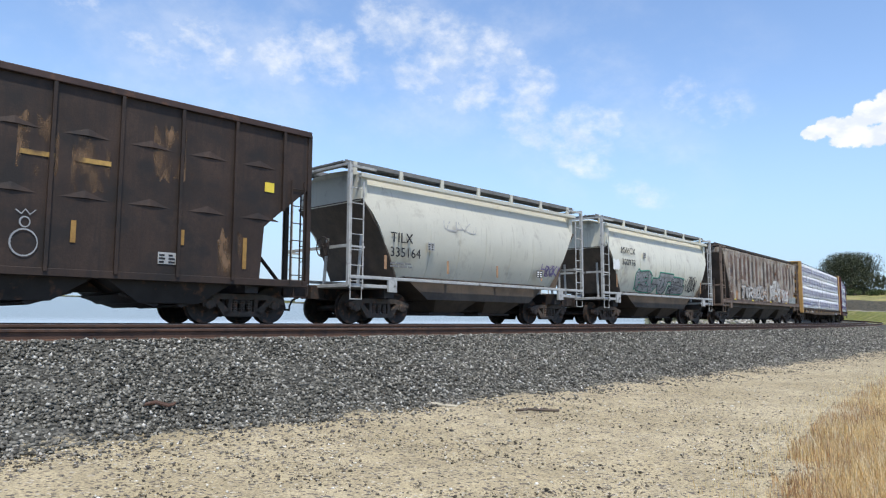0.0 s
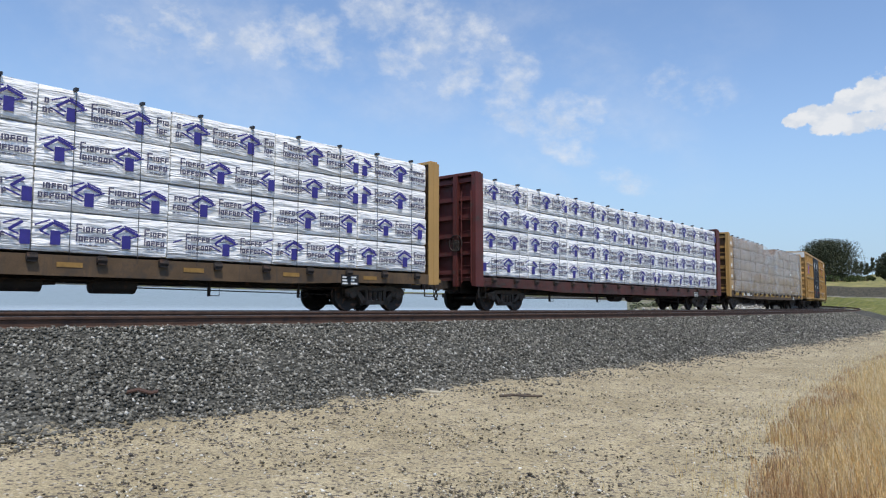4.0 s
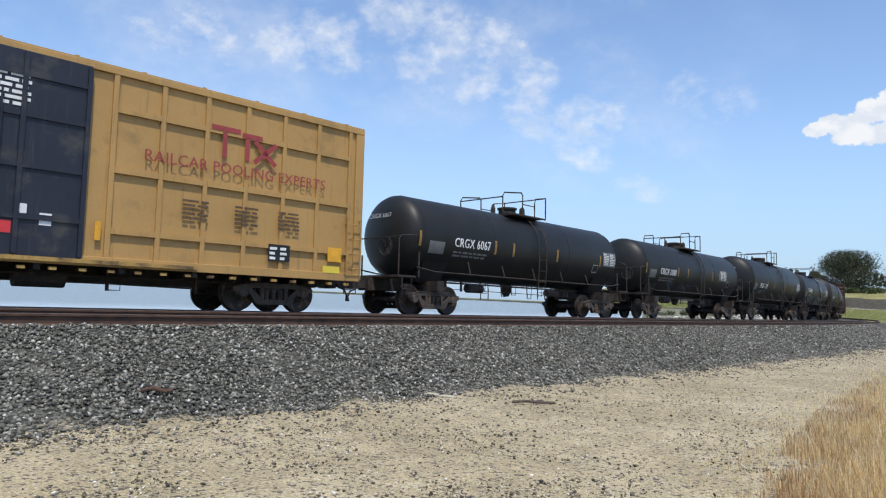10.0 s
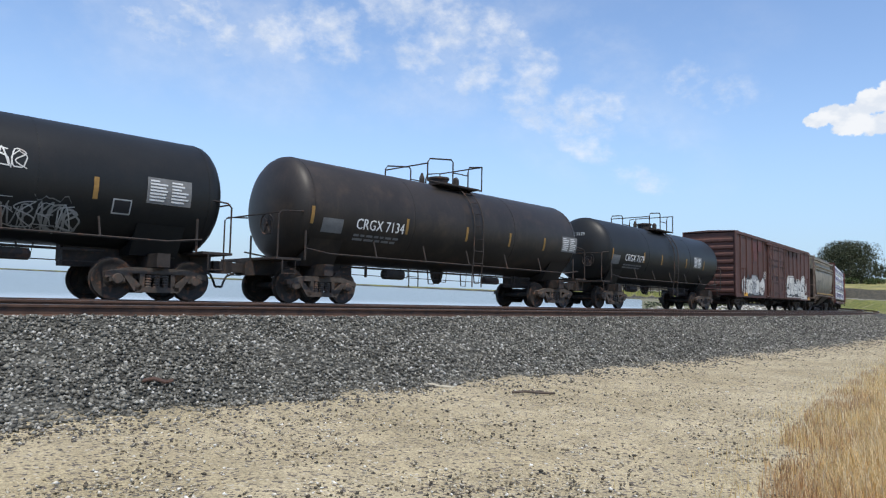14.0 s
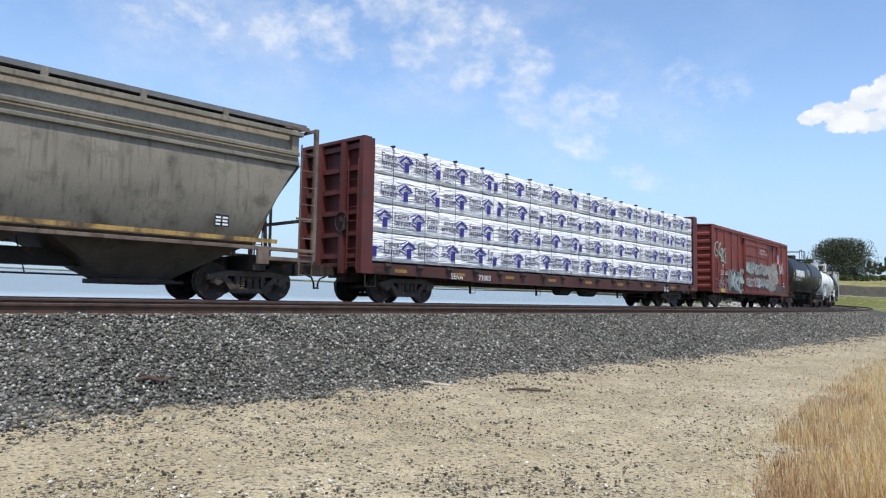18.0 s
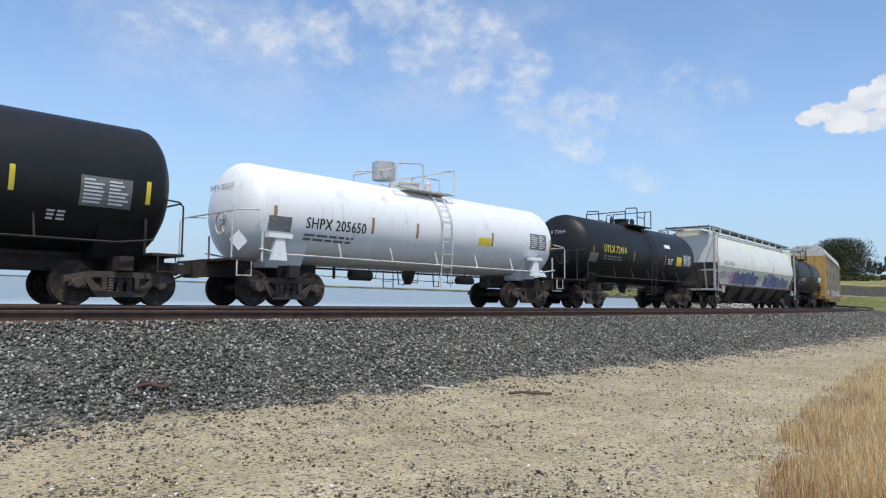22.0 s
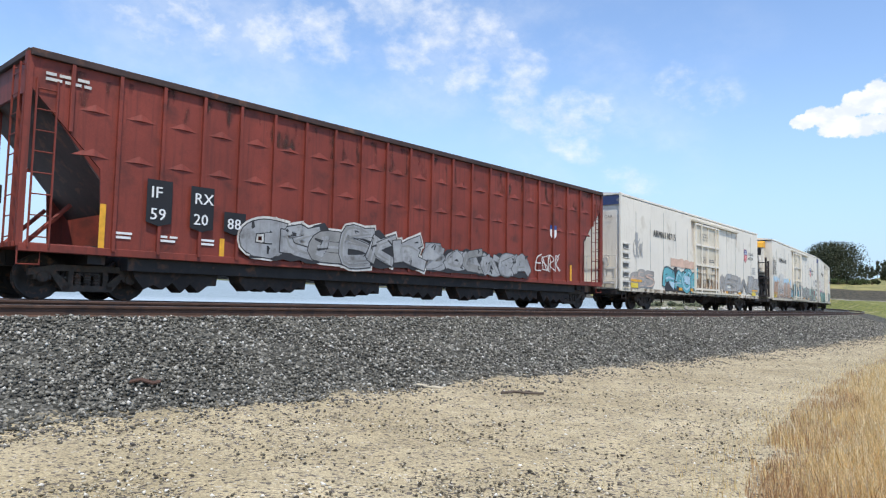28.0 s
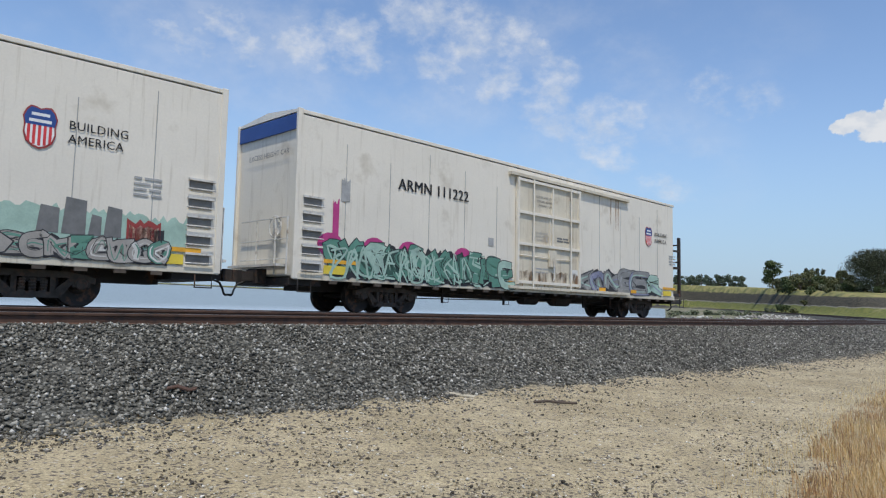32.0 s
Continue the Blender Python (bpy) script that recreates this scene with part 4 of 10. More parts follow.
def build_water():
    m = bpy.data.materials.new("bay_water")
    m.use_nodes = True
    nt = m.node_tree
    N, L = nt.nodes.new, nt.links.new
    b = nt.nodes["Principled BSDF"]
    b.inputs["Roughness"].default_value, b.inputs["IOR"].default_value = 0.28, 1.33
    b.inputs["Specular IOR Level"].default_value = 0.30
    # silty shallows along the shore are paler than the open bay
    sh, across, ramp = N("ShaderNodeTexCoord"), N("ShaderNodeVectorMath"), N("ShaderNodeMapRange")
    across.operation = "DOT_PRODUCT"
    across.inputs[1].default_value = (math.sin(TRACK_PSI), math.cos(TRACK_PSI), 0)
    L(sh.outputs["Object"], across.inputs[0]), L(across.outputs["Value"], ramp.inputs["Value"])
    ramp.interpolation_type = "SMOOTHSTEP"
    ramp.inputs["From Min"].default_value, ramp.inputs["From Max"].default_value = TRACK_D + 38, TRACK_D + 62
    shallow = N("ShaderNodeMixRGB")
    L(ramp.outputs["Result"], shallow.inputs[0]), L(shallow.outputs[0], b.inputs["Base Color"])
    shallow.inputs[1].default_value, shallow.inputs[2].default_value = (0.42, 0.47, 0.50, 1), (0.235, 0.275, 0.28, 1)
    co, n = N("ShaderNodeTexCoord"), N("ShaderNodeTexNoise")
    n.inputs["Scale"].default_value, n.inputs["Detail"].default_value = 0.9, 5
    L(co.outputs["Object"], n.inputs["Vector"])
    bp = N("ShaderNodeBump")
    bp.inputs["Strength"].default_value, bp.inputs["Distance"].default_value = 1.0, 0.5
    L(n.outputs["Fac"], bp.inputs["Height"]), L(bp.outputs[0], b.inputs["Normal"])
    me = Build().add([(-3800, -2000, -1.55), (1500, -2000, -1.55), (1500, 4200, -1.55), (-3800, 4200, -1.55)], [(0, 1, 2, 3)]).mesh("water", m)
    tagged(new("water", me), "calm pale blue-grey bay water behind the tracks", "water", kind="structure")


build_water()


def rail_profile():
    return ((-0.070, -0.180), (0.070, -0.180), (0.070, -0.168), (0.012, -0.150), (0.010, -0.048), (0.037, -0.038), (0.037, -0.006), (0.030, 0.0),
            (-0.030, 0.0), (-0.037, -0.006), (-0.037, -0.038), (-0.010, -0.048), (-0.012, -0.150), (-0.070, -0.168))


def build_track(name, lat, dz, lean, s0, s1, label):
    """Two rails on ties; the ties nearest the yard are single pieces."""
    top = new(name)
    tagged(top, label, "railway track", kind="structure")
    ss = list(np.arange(s0, 110, 2.0)) + list(np.arange(110, s1, 8.0))
    for side in (-0.7525, 0.7525):
        rings = []
        for s in ss:
            rings.append([on_line(s, lat + side + y, dz + z - (side + y) * lean * 1.0) for y, z in rail_profile()])
        part("rail", Build().loft(rings), "rail", top)
        crown = [[on_line(s, lat + side + y, dz + z - side * lean) for y, z in ((-0.026, 0.0005), (0.026, 0.0005), (0.026, 0.003), (-0.026, 0.003))] for s in ss]
        part("rail_head", Build().loft(crown), "rail_head", top, "steel running surface worn by wheels")
    tie = Build().box(-0.115, 0.115, -1.32, 1.32, -0.36, -0.185).mesh("tie", M["tie"])
    rnd = random.Random(5)
    s = -6.0
    while s < 62:
        p, q = on_line(s, lat, 0), on_line(s + 0.5, lat, 0)
        a = math.degrees(math.atan2(q.y - p.y, q.x - p.x))
        t = put("tie", tie, top, pose(p.x, p.y, dz + rnd.uniform(-0.02, 0.0), -math.degrees(lean), 0, a + rnd.uniform(-1.5, 1.5)))
        s += 0.54
    return top


build_track("main_track", 0.0, 0.0, LEAN, -30, 420, "main line track on creosoted ties, curving away")
build_track("siding_track", SIDING, -0.02 + SIDING * 0.0 + 0.115, -0.01, -30, 420, "rusty siding track on creosoted ties in ballast")

# ================= loose stone, grass, trees and what stands on the hill =================
def height_at(x, y):
    x, y = np.atleast_1d(np.asarray(x, float)), np.atleast_1d(np.asarray(y, float))
    s, lat = line_coords_all(x, y)
    return ground_height(x, y, s, lat)


def stones(name, label, x, y, size, material, seed, flat=0.65, sunk=0.25, lift=0.0):
    """Angular stones, each a jittered eight-faced lump, joined into one heap."""
    rg = np.random.default_rng(seed)
    n = len(x)
    base = np.array([(1, 0, 0), (0, 1, 0), (-1, 0, 0), (0, -1, 0), (0, 0, 1), (0, 0, -1)], float)
    v = base[None] * rg.uniform(0.6, 1.25, (n, 6, 1)) + rg.uniform(-0.28, 0.28, (n, 6, 3))
    v *= np.stack([np.ones(n), rg.uniform(0.6, 1.0, n), rg.uniform(0.7, 1.2, n) * flat], 1)[:, None]
    tilt, turn = rg.uniform(-0.6, 0.6, n), rg.uniform(0, 6.28, n)
    c, q = np.cos(tilt)[:, None], np.sin(tilt)[:, None]
    v = np.stack([v[..., 0], v[..., 1] * c - v[..., 2] * q, v[..., 1] * q + v[..., 2] * c], -1)
    c, q = np.cos(turn)[:, None], np.sin(turn)[:, None]
    v = np.stack([v[..., 0] * c - v[..., 1] * q, v[..., 0] * q + v[..., 1] * c, v[..., 2]], -1) * (size[:, None, None] * 0.5)
    z = height_at(x, y) + size * (0.5 * flat - sunk) + lift + rg.uniform(-0.25, 0.25, n) * size
    v += np.stack([x, y, z], 1)[:, None]
    t = np.array([(0, 1, 4), (1, 2, 4), (2, 3, 4), (3, 0, 4), (1, 0, 5), (2, 1, 5), (3, 2, 5), (0, 3, 5)])
    f = (np.arange(n)[:, None, None] * 6 + t[None]).reshape(-1, 3)
    return tagged(new(name, quick_mesh(name, v.reshape(-1, 3), f, material)), label, "stones", kind="stuff")


def stone_mat(name, stops, rough=0.85):
    """Stones of several greys: the shade of each piece drawn along a ramp."""
    m = bpy.data.materials.new(name)
    m.use_nodes = True
    nt = m.node_tree
    N, L = nt.nodes.new, nt.links.new
    b = nt.nodes["Principled BSDF"]
    b.inputs["Roughness"].default_value, b.inputs["Specular IOR Level"].default_value = rough, 0.35
    g, r = N("ShaderNodeNewGeometry"), N("ShaderNodeValToRGB")
    L(g.outputs["Random Per Island"], r.inputs[0])
    el = r.color_ramp.elements
    while len(el) < len(stops):
        el.new(0.5)
    for e, (p, c) in zip(el, stops):
        e.position, e.color = p, (*c, 1)
    no, co, mx = N("ShaderNodeTexNoise"), N("ShaderNodeTexCoord"), N("ShaderNodeVectorMath")
    no.inputs["Scale"].default_value, no.inputs["Detail"].default_value = 60, 3
    mx.operation = "SCALE"
    mr = N("ShaderNodeMapRange")
    mr.inputs["From Min"].default_value, mr.inputs["From Max"].default_value = 0.3, 0.7
    mr.inputs["To Min"].default_value, mr.inputs["To Max"].default_value = 0.75, 1.25
    L(co.outputs["Object"], no.inputs["Vector"]), L(no.outputs["Fac"], mr.inputs["Value"])
    L(r.outputs[0], mx.inputs[0]), L(mr.outputs[0], mx.inputs["Scale"]), L(mx.outputs[0], b.inputs["Base Color"])
    return m


M_STONE = stone_mat("crushed_ballast_stone", [(0.0, (0.040, 0.038, 0.031)), (0.5, (0.128, 0.121, 0.100)), (0.84, (0.235, 0.222, 0.185)), (0.96, (0.33, 0.315, 0.27)), (1.0, (0.55, 0.53, 0.48))])
M_PEBBLE = stone_mat("yard_pebbles", [(0.0, (0.050, 0.043, 0.032)), (0.42, (0.13, 0.108, 0.074)), (0.60, (0.36, 0.30, 0.195)), (0.82, (0.46, 0.41, 0.31)), (1.0, (0.74, 0.71, 0.63))])
M_FALLEN = stone_mat("stray_stone", [(0.0, (0.07, 0.062, 0.055)), (0.6, (0.13, 0.115, 0.095)), (1.0, (0.28, 0.26, 0.22))])
M_ROCK = stone_mat("pale_shore_rock", [(0.0, (0.20, 0.18, 0.15)), (0.6, (0.38, 0.36, 0.32)), (1.0, (0.62, 0.60, 0.55))])


def line_points(s, lat):
    px, py = np.interp(s, LINE_S, LINE_P[:, 0]), np.interp(s, LINE_S, LINE_P[:, 1])
    dx, dy = np.interp(s, LINE_S, LINE_D[:, 0]), np.interp(s, LINE_S, LINE_D[:, 1])
    return px - dy * lat, py + dx * lat


def lay_stones():
    rg = np.random.default_rng(11)
    # shoulder: thick cover near the yard, coarser with distance
    s = np.concatenate([rg.uniform(-1, 14, 27000), rg.uniform(14, 30, 18000), rg.uniform(30, 62, 13000)])
    lat = rg.uniform(-8.95, -5.45, len(s)) + 0.12 * np.sin(s * 2.1) + 0.08 * np.sin(s * 5.3)
    stones("ballast", "angular dark grey ballast stones on the shoulder", *line_points(s, lat), rg.uniform(0.042, 0.088, len(s)) * np.where(s > 30, 1.35, 1.0), M_STONE, 1, 0.75, 0.2)
    s, lat = rg.uniform(-1, 40, 9000), rg.uniform(-5.5, -2.0, 9000)
    stones("ballast", "dark ballast stones between the two tracks", *line_points(s, lat), rg.uniform(0.045, 0.075, len(s)), M_STONE, 2)
    # stones strayed over the yard, thinning out away from the toe
    s, lat = rg.uniform(-1, 45, 5200), -8.75 - np.abs(rg.normal(0, 0.85, 5200))
    stones("stray_stone", "dark ballast stones strayed over sandy gravel", *line_points(s, lat), rg.uniform(0.025, 0.075, len(s)), M_FALLEN, 3, 0.55)
    s, lat = rg.uniform(-1, 40, 4200), -8.75 - rg.exponential(0.22, 4200)
    stones("stray_stone", "grey ballast stones spilled onto sandy gravel", *line_points(s, lat), rg.uniform(0.035, 0.08, len(s)), M_STONE, 6, 0.6)
    r, a = 1.8 * (19.6 ** rg.uniform(0, 1, 88000)), np.radians(rg.uniform(-36, 36, 88000))
    x, y = r * np.sin(a), r * np.cos(a)
    keep = line_coords_all(x, y)[1] < -8.7
    x, y = x[keep], y[keep]
    # bare and pebbly patches
    patch = np.array([noise.noise((p * 0.7, q * 0.7, 5.0)) for p, q in zip(x, y)])
    keep = patch > rg.uniform(-0.75, 0.25, len(x))
    x, y = x[keep], y[keep]
    size = 0.011 + 0.042 * rg.uniform(0, 1, len(x)) ** 3.2
    stones("pebbles", "brown and pale pebbles strewn over sandy yard", x, y, size, M_PEBBLE, 4, 0.6, 0.2)
    s, lat = rg.uniform(52, 150, 420), rg.uniform(5.5, 13, 420)
    stones("shore_rocks", "pale broken rocks on the shore inside the bend", *line_points(s, lat), rg.uniform(0.25, 0.8, 420), M_ROCK, 5, 0.7)


lay_stones()


def blade_mat(name, stops):
    m = stone_mat(name, stops, 0.75)
    nt = m.node_tree
    b = nt.nodes["Principled BSDF"]
    b.inputs["Specular IOR Level"].default_value = 0.2
    # light passes through thin dry blades
    t, mx = nt.nodes.new("ShaderNodeBsdfTranslucent"), nt.nodes.new("ShaderNodeMixShader")
    nt.links.new(b.inputs["Base Color"].links[0].from_socket, t.inputs["Color"])
    mx.inputs[0].default_value = 0.5
    nt.links.new(b.outputs[0], mx.inputs[1]), nt.links.new(t.outputs[0], mx.inputs[2])
    nt.links.new(mx.outputs[0], nt.nodes["Material Output"].inputs["Surface"])
    return m


M_DRY = blade_mat("dry_golden_grass", [(0.0, (0.54, 0.37, 0.16)), (0.35, (0.76, 0.57, 0.28)), (0.75, (0.88, 0.72, 0.41)), (1.0, (0.94, 0.85, 0.62))])
M_DRY2 = blade_mat("withered_brown_grass", [(0.0, (0.34, 0.20, 0.11)), (0.5, (0.55, 0.36, 0.19)), (1.0, (0.74, 0.54, 0.31))])
EDGE_Y, EDGE_X = (1.0, 3.0, 4.5, 5.8, 7.1, 8.6, 12.5, 17.0, 26.5, 34.0), (1.2, 1.7, 2.15, 2.6, 3.3, 4.2, 6.8, 10.1, 18.0, 25.0)


def blades(name, label, x, y, tall, material, seed, wide=0.0045, wind=0.10):
    """Bent tapering blades, three pieces each."""
    rg = np.random.default_rng(seed)
    n = len(x)
    z = height_at(x, y) - 0.02
    turn, lean = rg.uniform(0, 6.28, n), tall * rg.normal(0, 0.22, n)
    ax, ay = np.cos(turn), np.sin(turn)
    face = rg.uniform(0, 6.28, n)
    fx, fy = np.cos(face), np.sin(face)
    w = wide * rg.uniform(0.6, 1.4, n)
    rows = []
    for k, ww in ((0.0, 1.0), (0.4, 0.85), (0.75, 0.6), (1.0, 0.12)):
        ox = ax * lean * k * k + wind * tall * k * k * -0.5
        oy = ay * lean * k * k + wind * tall * k * k * 0.2
        for sg in (-1, 1):
            rows.append(np.stack([x + ox + fx * w * ww * sg, y + oy + fy * w * ww * sg, z + tall * k * (1 - 0.08 * k)], 1))
    v = np.stack(rows, 1).reshape(-1, 3)
    q = np.array([(0, 1, 3, 2), (2, 3, 5, 4), (4, 5, 7, 6)])
    f = (np.arange(n)[:, None, None] * 8 + q[None]).reshape(-1, 4)
    return tagged(new(name, quick_mesh(name, v, f, material)), label, "grass", kind="stuff")


def grow_grass():
    rg = np.random.default_rng(21)
    n = 110000
    y = 1.7 * (17.9 ** rg.uniform(0, 1, n))
    edge = np.interp(y, EDGE_Y, EDGE_X)
    u = rg.uniform(0, 1, n) * (1.6 + 0.25 * y)
    x = edge + u
    clump = np.array([noise.noise((p * 1.3, q * 1.3, 2.0)) for p, q in zip(x, y)])
    ragged = np.array([noise.noise((q * 0.9, 4.0, 1.0)) + 0.6 * noise.noise((q * 3.1, 7.0, 1.0)) for q in y]) * 0.26
    keep = (u > ragged + 0.05 - 0.25 * clump + rg.exponential(0.5, n) - 0.2) & (x < 0.70 * y + 2.0) & (clump > rg.uniform(-1.3, -0.15, n))
    x, y, u, clump = x[keep], y[keep], u[keep], clump[keep]
    tall = (0.10 + 0.40 * np.clip(u / 1.9, 0, 1) + 0.20 * clump) * rg.uniform(0.5, 1.25, len(x)) * np.interp(y, (6, 12), (1.0, 0.72))
    patch = np.array([noise.noise((p * 0.55, q * 0.55, 9.0)) for p, q in zip(x, y)])
    # brown withered rim, golden heart
    rim = (u + rg.normal(0, 0.3, len(x)) + 0.5 * clump + 0.8 * patch) < 0.44
    blades("dry_grass", "withered brown grass at the rim of the yard", x[rim], y[rim], np.clip(tall[rim], 0.1, 0.7), M_DRY2, 31)
    blades("dry_grass", "tall golden dry grass beside the gravel yard", x[~rim], y[~rim], np.clip(tall[~rim], 0.12, 0.85), M_DRY, 32)
    # thin seedlings at the edge and tufts near the toe of the ballast
    n = 1500
    y2 = 3.5 * (8.0 ** rg.uniform(0, 1, n))
    x2 = np.interp(y2, EDGE_Y, EDGE_X) - np.abs(rg.normal(0, 0.35, n))
    blades("dry_grass", "sparse short straw on the gravel", x2, y2, rg.uniform(0.05, 0.16, n), M_DRY, 33, 0.003)


grow_grass()


def leaf_mat(name, dark, light):
    m = stone_mat(name, [(0.0, dark), (1.0, light)], 0.7)
    m.node_tree.nodes["Principled BSDF"].inputs["Specular IOR Level"].default_value = 0.25
    return m


M_LEAF = {"oak": leaf_mat("dark_oak_leaves", (0.026, 0.032, 0.017), (0.070, 0.078, 0.042)), "green": leaf_mat("green_leaves", (0.040, 0.060, 0.022), (0.095, 0.120, 0.045)),
          "olive": leaf_mat("olive_brush_leaves", (0.060, 0.070, 0.030), (0.150, 0.150, 0.070)), "far": leaf_mat("far_wood_leaves", (0.060, 0.085, 0.060), (0.105, 0.130, 0.085)),
          "grey": leaf_mat("grey_green_leaves", (0.10, 0.12, 0.07), (0.20, 0.21, 0.13))}
M_BARK = mat("grey_brown_bark", (0.11, 0.085, 0.065), 0.9, 0, 0.3, 3, bump=0.5)


def crown(lobes, n, size, material, seed):
    """Leaves in clumps round the given lobes (x, y, z, radius across, radius up)."""
    rg = np.random.default_rng(seed)
    lb = np.array(lobes)
    pick = rg.choice(len(lb), n, p=lb[:, 3] ** 2 / (lb[:, 3] ** 2).sum())
    d = rg.normal(0, 1, (n, 3))
    d /= np.linalg.norm(d, axis=1)[:, None]
    rad = rg.uniform(0.45, 1.08, n) ** 0.7
    c = lb[pick, :3] + d * rad[:, None] * np.stack([lb[pick, 3], lb[pick, 3], lb[pick, 4]], 1)
    a = rg.normal(0, 1, (n, 3))
    a /= np.linalg.norm(a, axis=1)[:, None]
    b = np.cross(a, d + rg.normal(0, 0.5, (n, 3)))
    b /= np.linalg.norm(b, axis=1)[:, None] + 1e-9
    k = (size * rg.uniform(0.5, 1.3, n))[:, None]
    v = np.stack([c - a * k, c - b * k * 0.6, c + a * k, c + b * k * 0.6], 1).reshape(-1, 3)
    return quick_mesh("crown", v, np.arange(4 * n).reshape(-1, 4), material)


def tree(name, label, az, r, high, wide, leaf, seed, n=2600, size=0.35, trunk=0.28, cone=False, lobes=16, lift=0.0, group="trees on the hill"):
    """Tapered trunk with limbs that carry a lobed, gappy crown."""
    rnd = random.Random(seed)
    x, y = r * math.sin(radians(az)), r * math.cos(radians(az))
    z = float(height_at(x, y)[0]) + lift
    top = tagged(new(name), label, "tree" if "tree" in name or "oak" in name else "bush", group=group)
    top.matrix_basis = pose(x, y, z)
    low = high * trunk
    th = max(0.05, wide * 0.035)
    body = [[(math.cos(a) * th * k + ox, math.sin(a) * th * k + oy, zz) for a in [i * 0.785 for i in range(8)]] for zz, k, ox, oy in
            ((-0.3, 1.5, 0, 0), (low * 0.3, 1.0, 0.02 * wide, 0), (low, 0.85, 0, 0.02 * wide), (high * 0.62, 0.35, 0.04 * wide, 0), (high * 0.88, 0.1, 0, 0))]
    part("trunk", Build().loft(body), M_BARK, top, smooth=True)
    lb = []
    for i in range(lobes):
        a, k = rnd.uniform(0, 6.283), rnd.random()
        h = low + (high - low) * (0.12 + 0.80 * k)
        reach = wide * 0.5 * ((1 - k) * 0.8 if cone else (1 - (2 * k - 0.85) ** 2 * 0.6) * rnd.uniform(0.35, 0.78))
        q = wide * (rnd.uniform(0.17, 0.25) if cone else rnd.uniform(0.15, 0.27))
        lb.append((reach * math.cos(a), reach * math.sin(a), min(h, high - q * 0.75), q, q * (1.0 if cone else 0.75)))
        if i < 7 and not cone:
            e = lb[-1]
            part("limb", Build().tube([(0, 0, low * rnd.uniform(0.7, 1.0)), (e[0] * 0.5, e[1] * 0.5, (low + e[2]) * 0.52), (e[0] * 0.95, e[1] * 0.95, e[2])], th * 0.3, 5), M_BARK, top)
    part("crown", crown(lb, n, size, M_LEAF[leaf], seed), None, top)
    return top


def plant_hill():
    tree("oak_tree", "broad dark green oak on the straw-coloured hill", 29.75, 228, 12.0, 18.6, "oak", 3, 26000, 0.20, 0.03, lobes=44)
    tree("oak_tree", "dark green oak at the edge of the hilltop grove", 33.4, 235, 8.5, 9, "oak", 13, 2500, 0.40, 0.05)
    tree("tree", "upright green tree beside the house", 23.2, 330, 12.0, 8.2, "green", 4, 3200, 0.38, 0.10)
    rnd = random.Random(8)
    for i in range(22):
        tree("bush", "olive-green brush on the hillside", 23.7 + i * 0.24 + rnd.uniform(-0.15, 0.15), rnd.uniform(262, 300), rnd.uniform(3.4, 7.2), rnd.uniform(5, 8.5), rnd.choice(("olive", "green", "olive")), 140 + i, 900, 0.34, 0.05, lobes=9, group="brush on the hill")
    for i in range(18):
        tree("bush", "low brush among straw on the slope", 23.2 + i * 0.52 + rnd.uniform(-0.15, 0.15), 226 + rnd.uniform(-8, 18), rnd.uniform(1.2, 2.8), rnd.uniform(3, 5), rnd.choice(("olive", "grey", "green")), 160 + i, 420, 0.25, 0.05, lobes=7, group="brush on the hill")
    for i in range(4):
        tree("conifer_tree", "small dark conifer behind the brush", 25.4 + i * 0.36, 330, rnd.uniform(8.2, 10.4), 3.4, "oak", 70 + i, 1000, 0.3, 0.05, True, 24)
    for i in range(5):
        tree("conifer_tree", "small dark conifer on the far rise", 31.4 + i * 0.33, 350 + 9 * i, rnd.uniform(6, 9), 3.2, "oak", 190 + i, 900, 0.3, 0.05, True, 24)
    for i in range(15):
        tree("tree", "distant blue-green tree in a row beyond the bend", 16.6 + i * 0.33 + rnd.uniform(-0.1, 0.1), 640 + rnd.uniform(-20, 30), rnd.uniform(9, 12.5), rnd.uniform(7, 11), "far", 80 + i, 800, 0.6, 0.05, i % 4 == 3, 10, group="far row of trees")
    for i in range(9):
        tree("bush", "grey-green shrub on the shore rocks", 16.4 + i * 0.75, 88 + i * 7, rnd.uniform(0.5, 1.0), rnd.uniform(1.6, 2.8), "grey", 100 + i, 350, 0.14, 0.05, lobes=6, group="shore shrubs")


plant_hill()


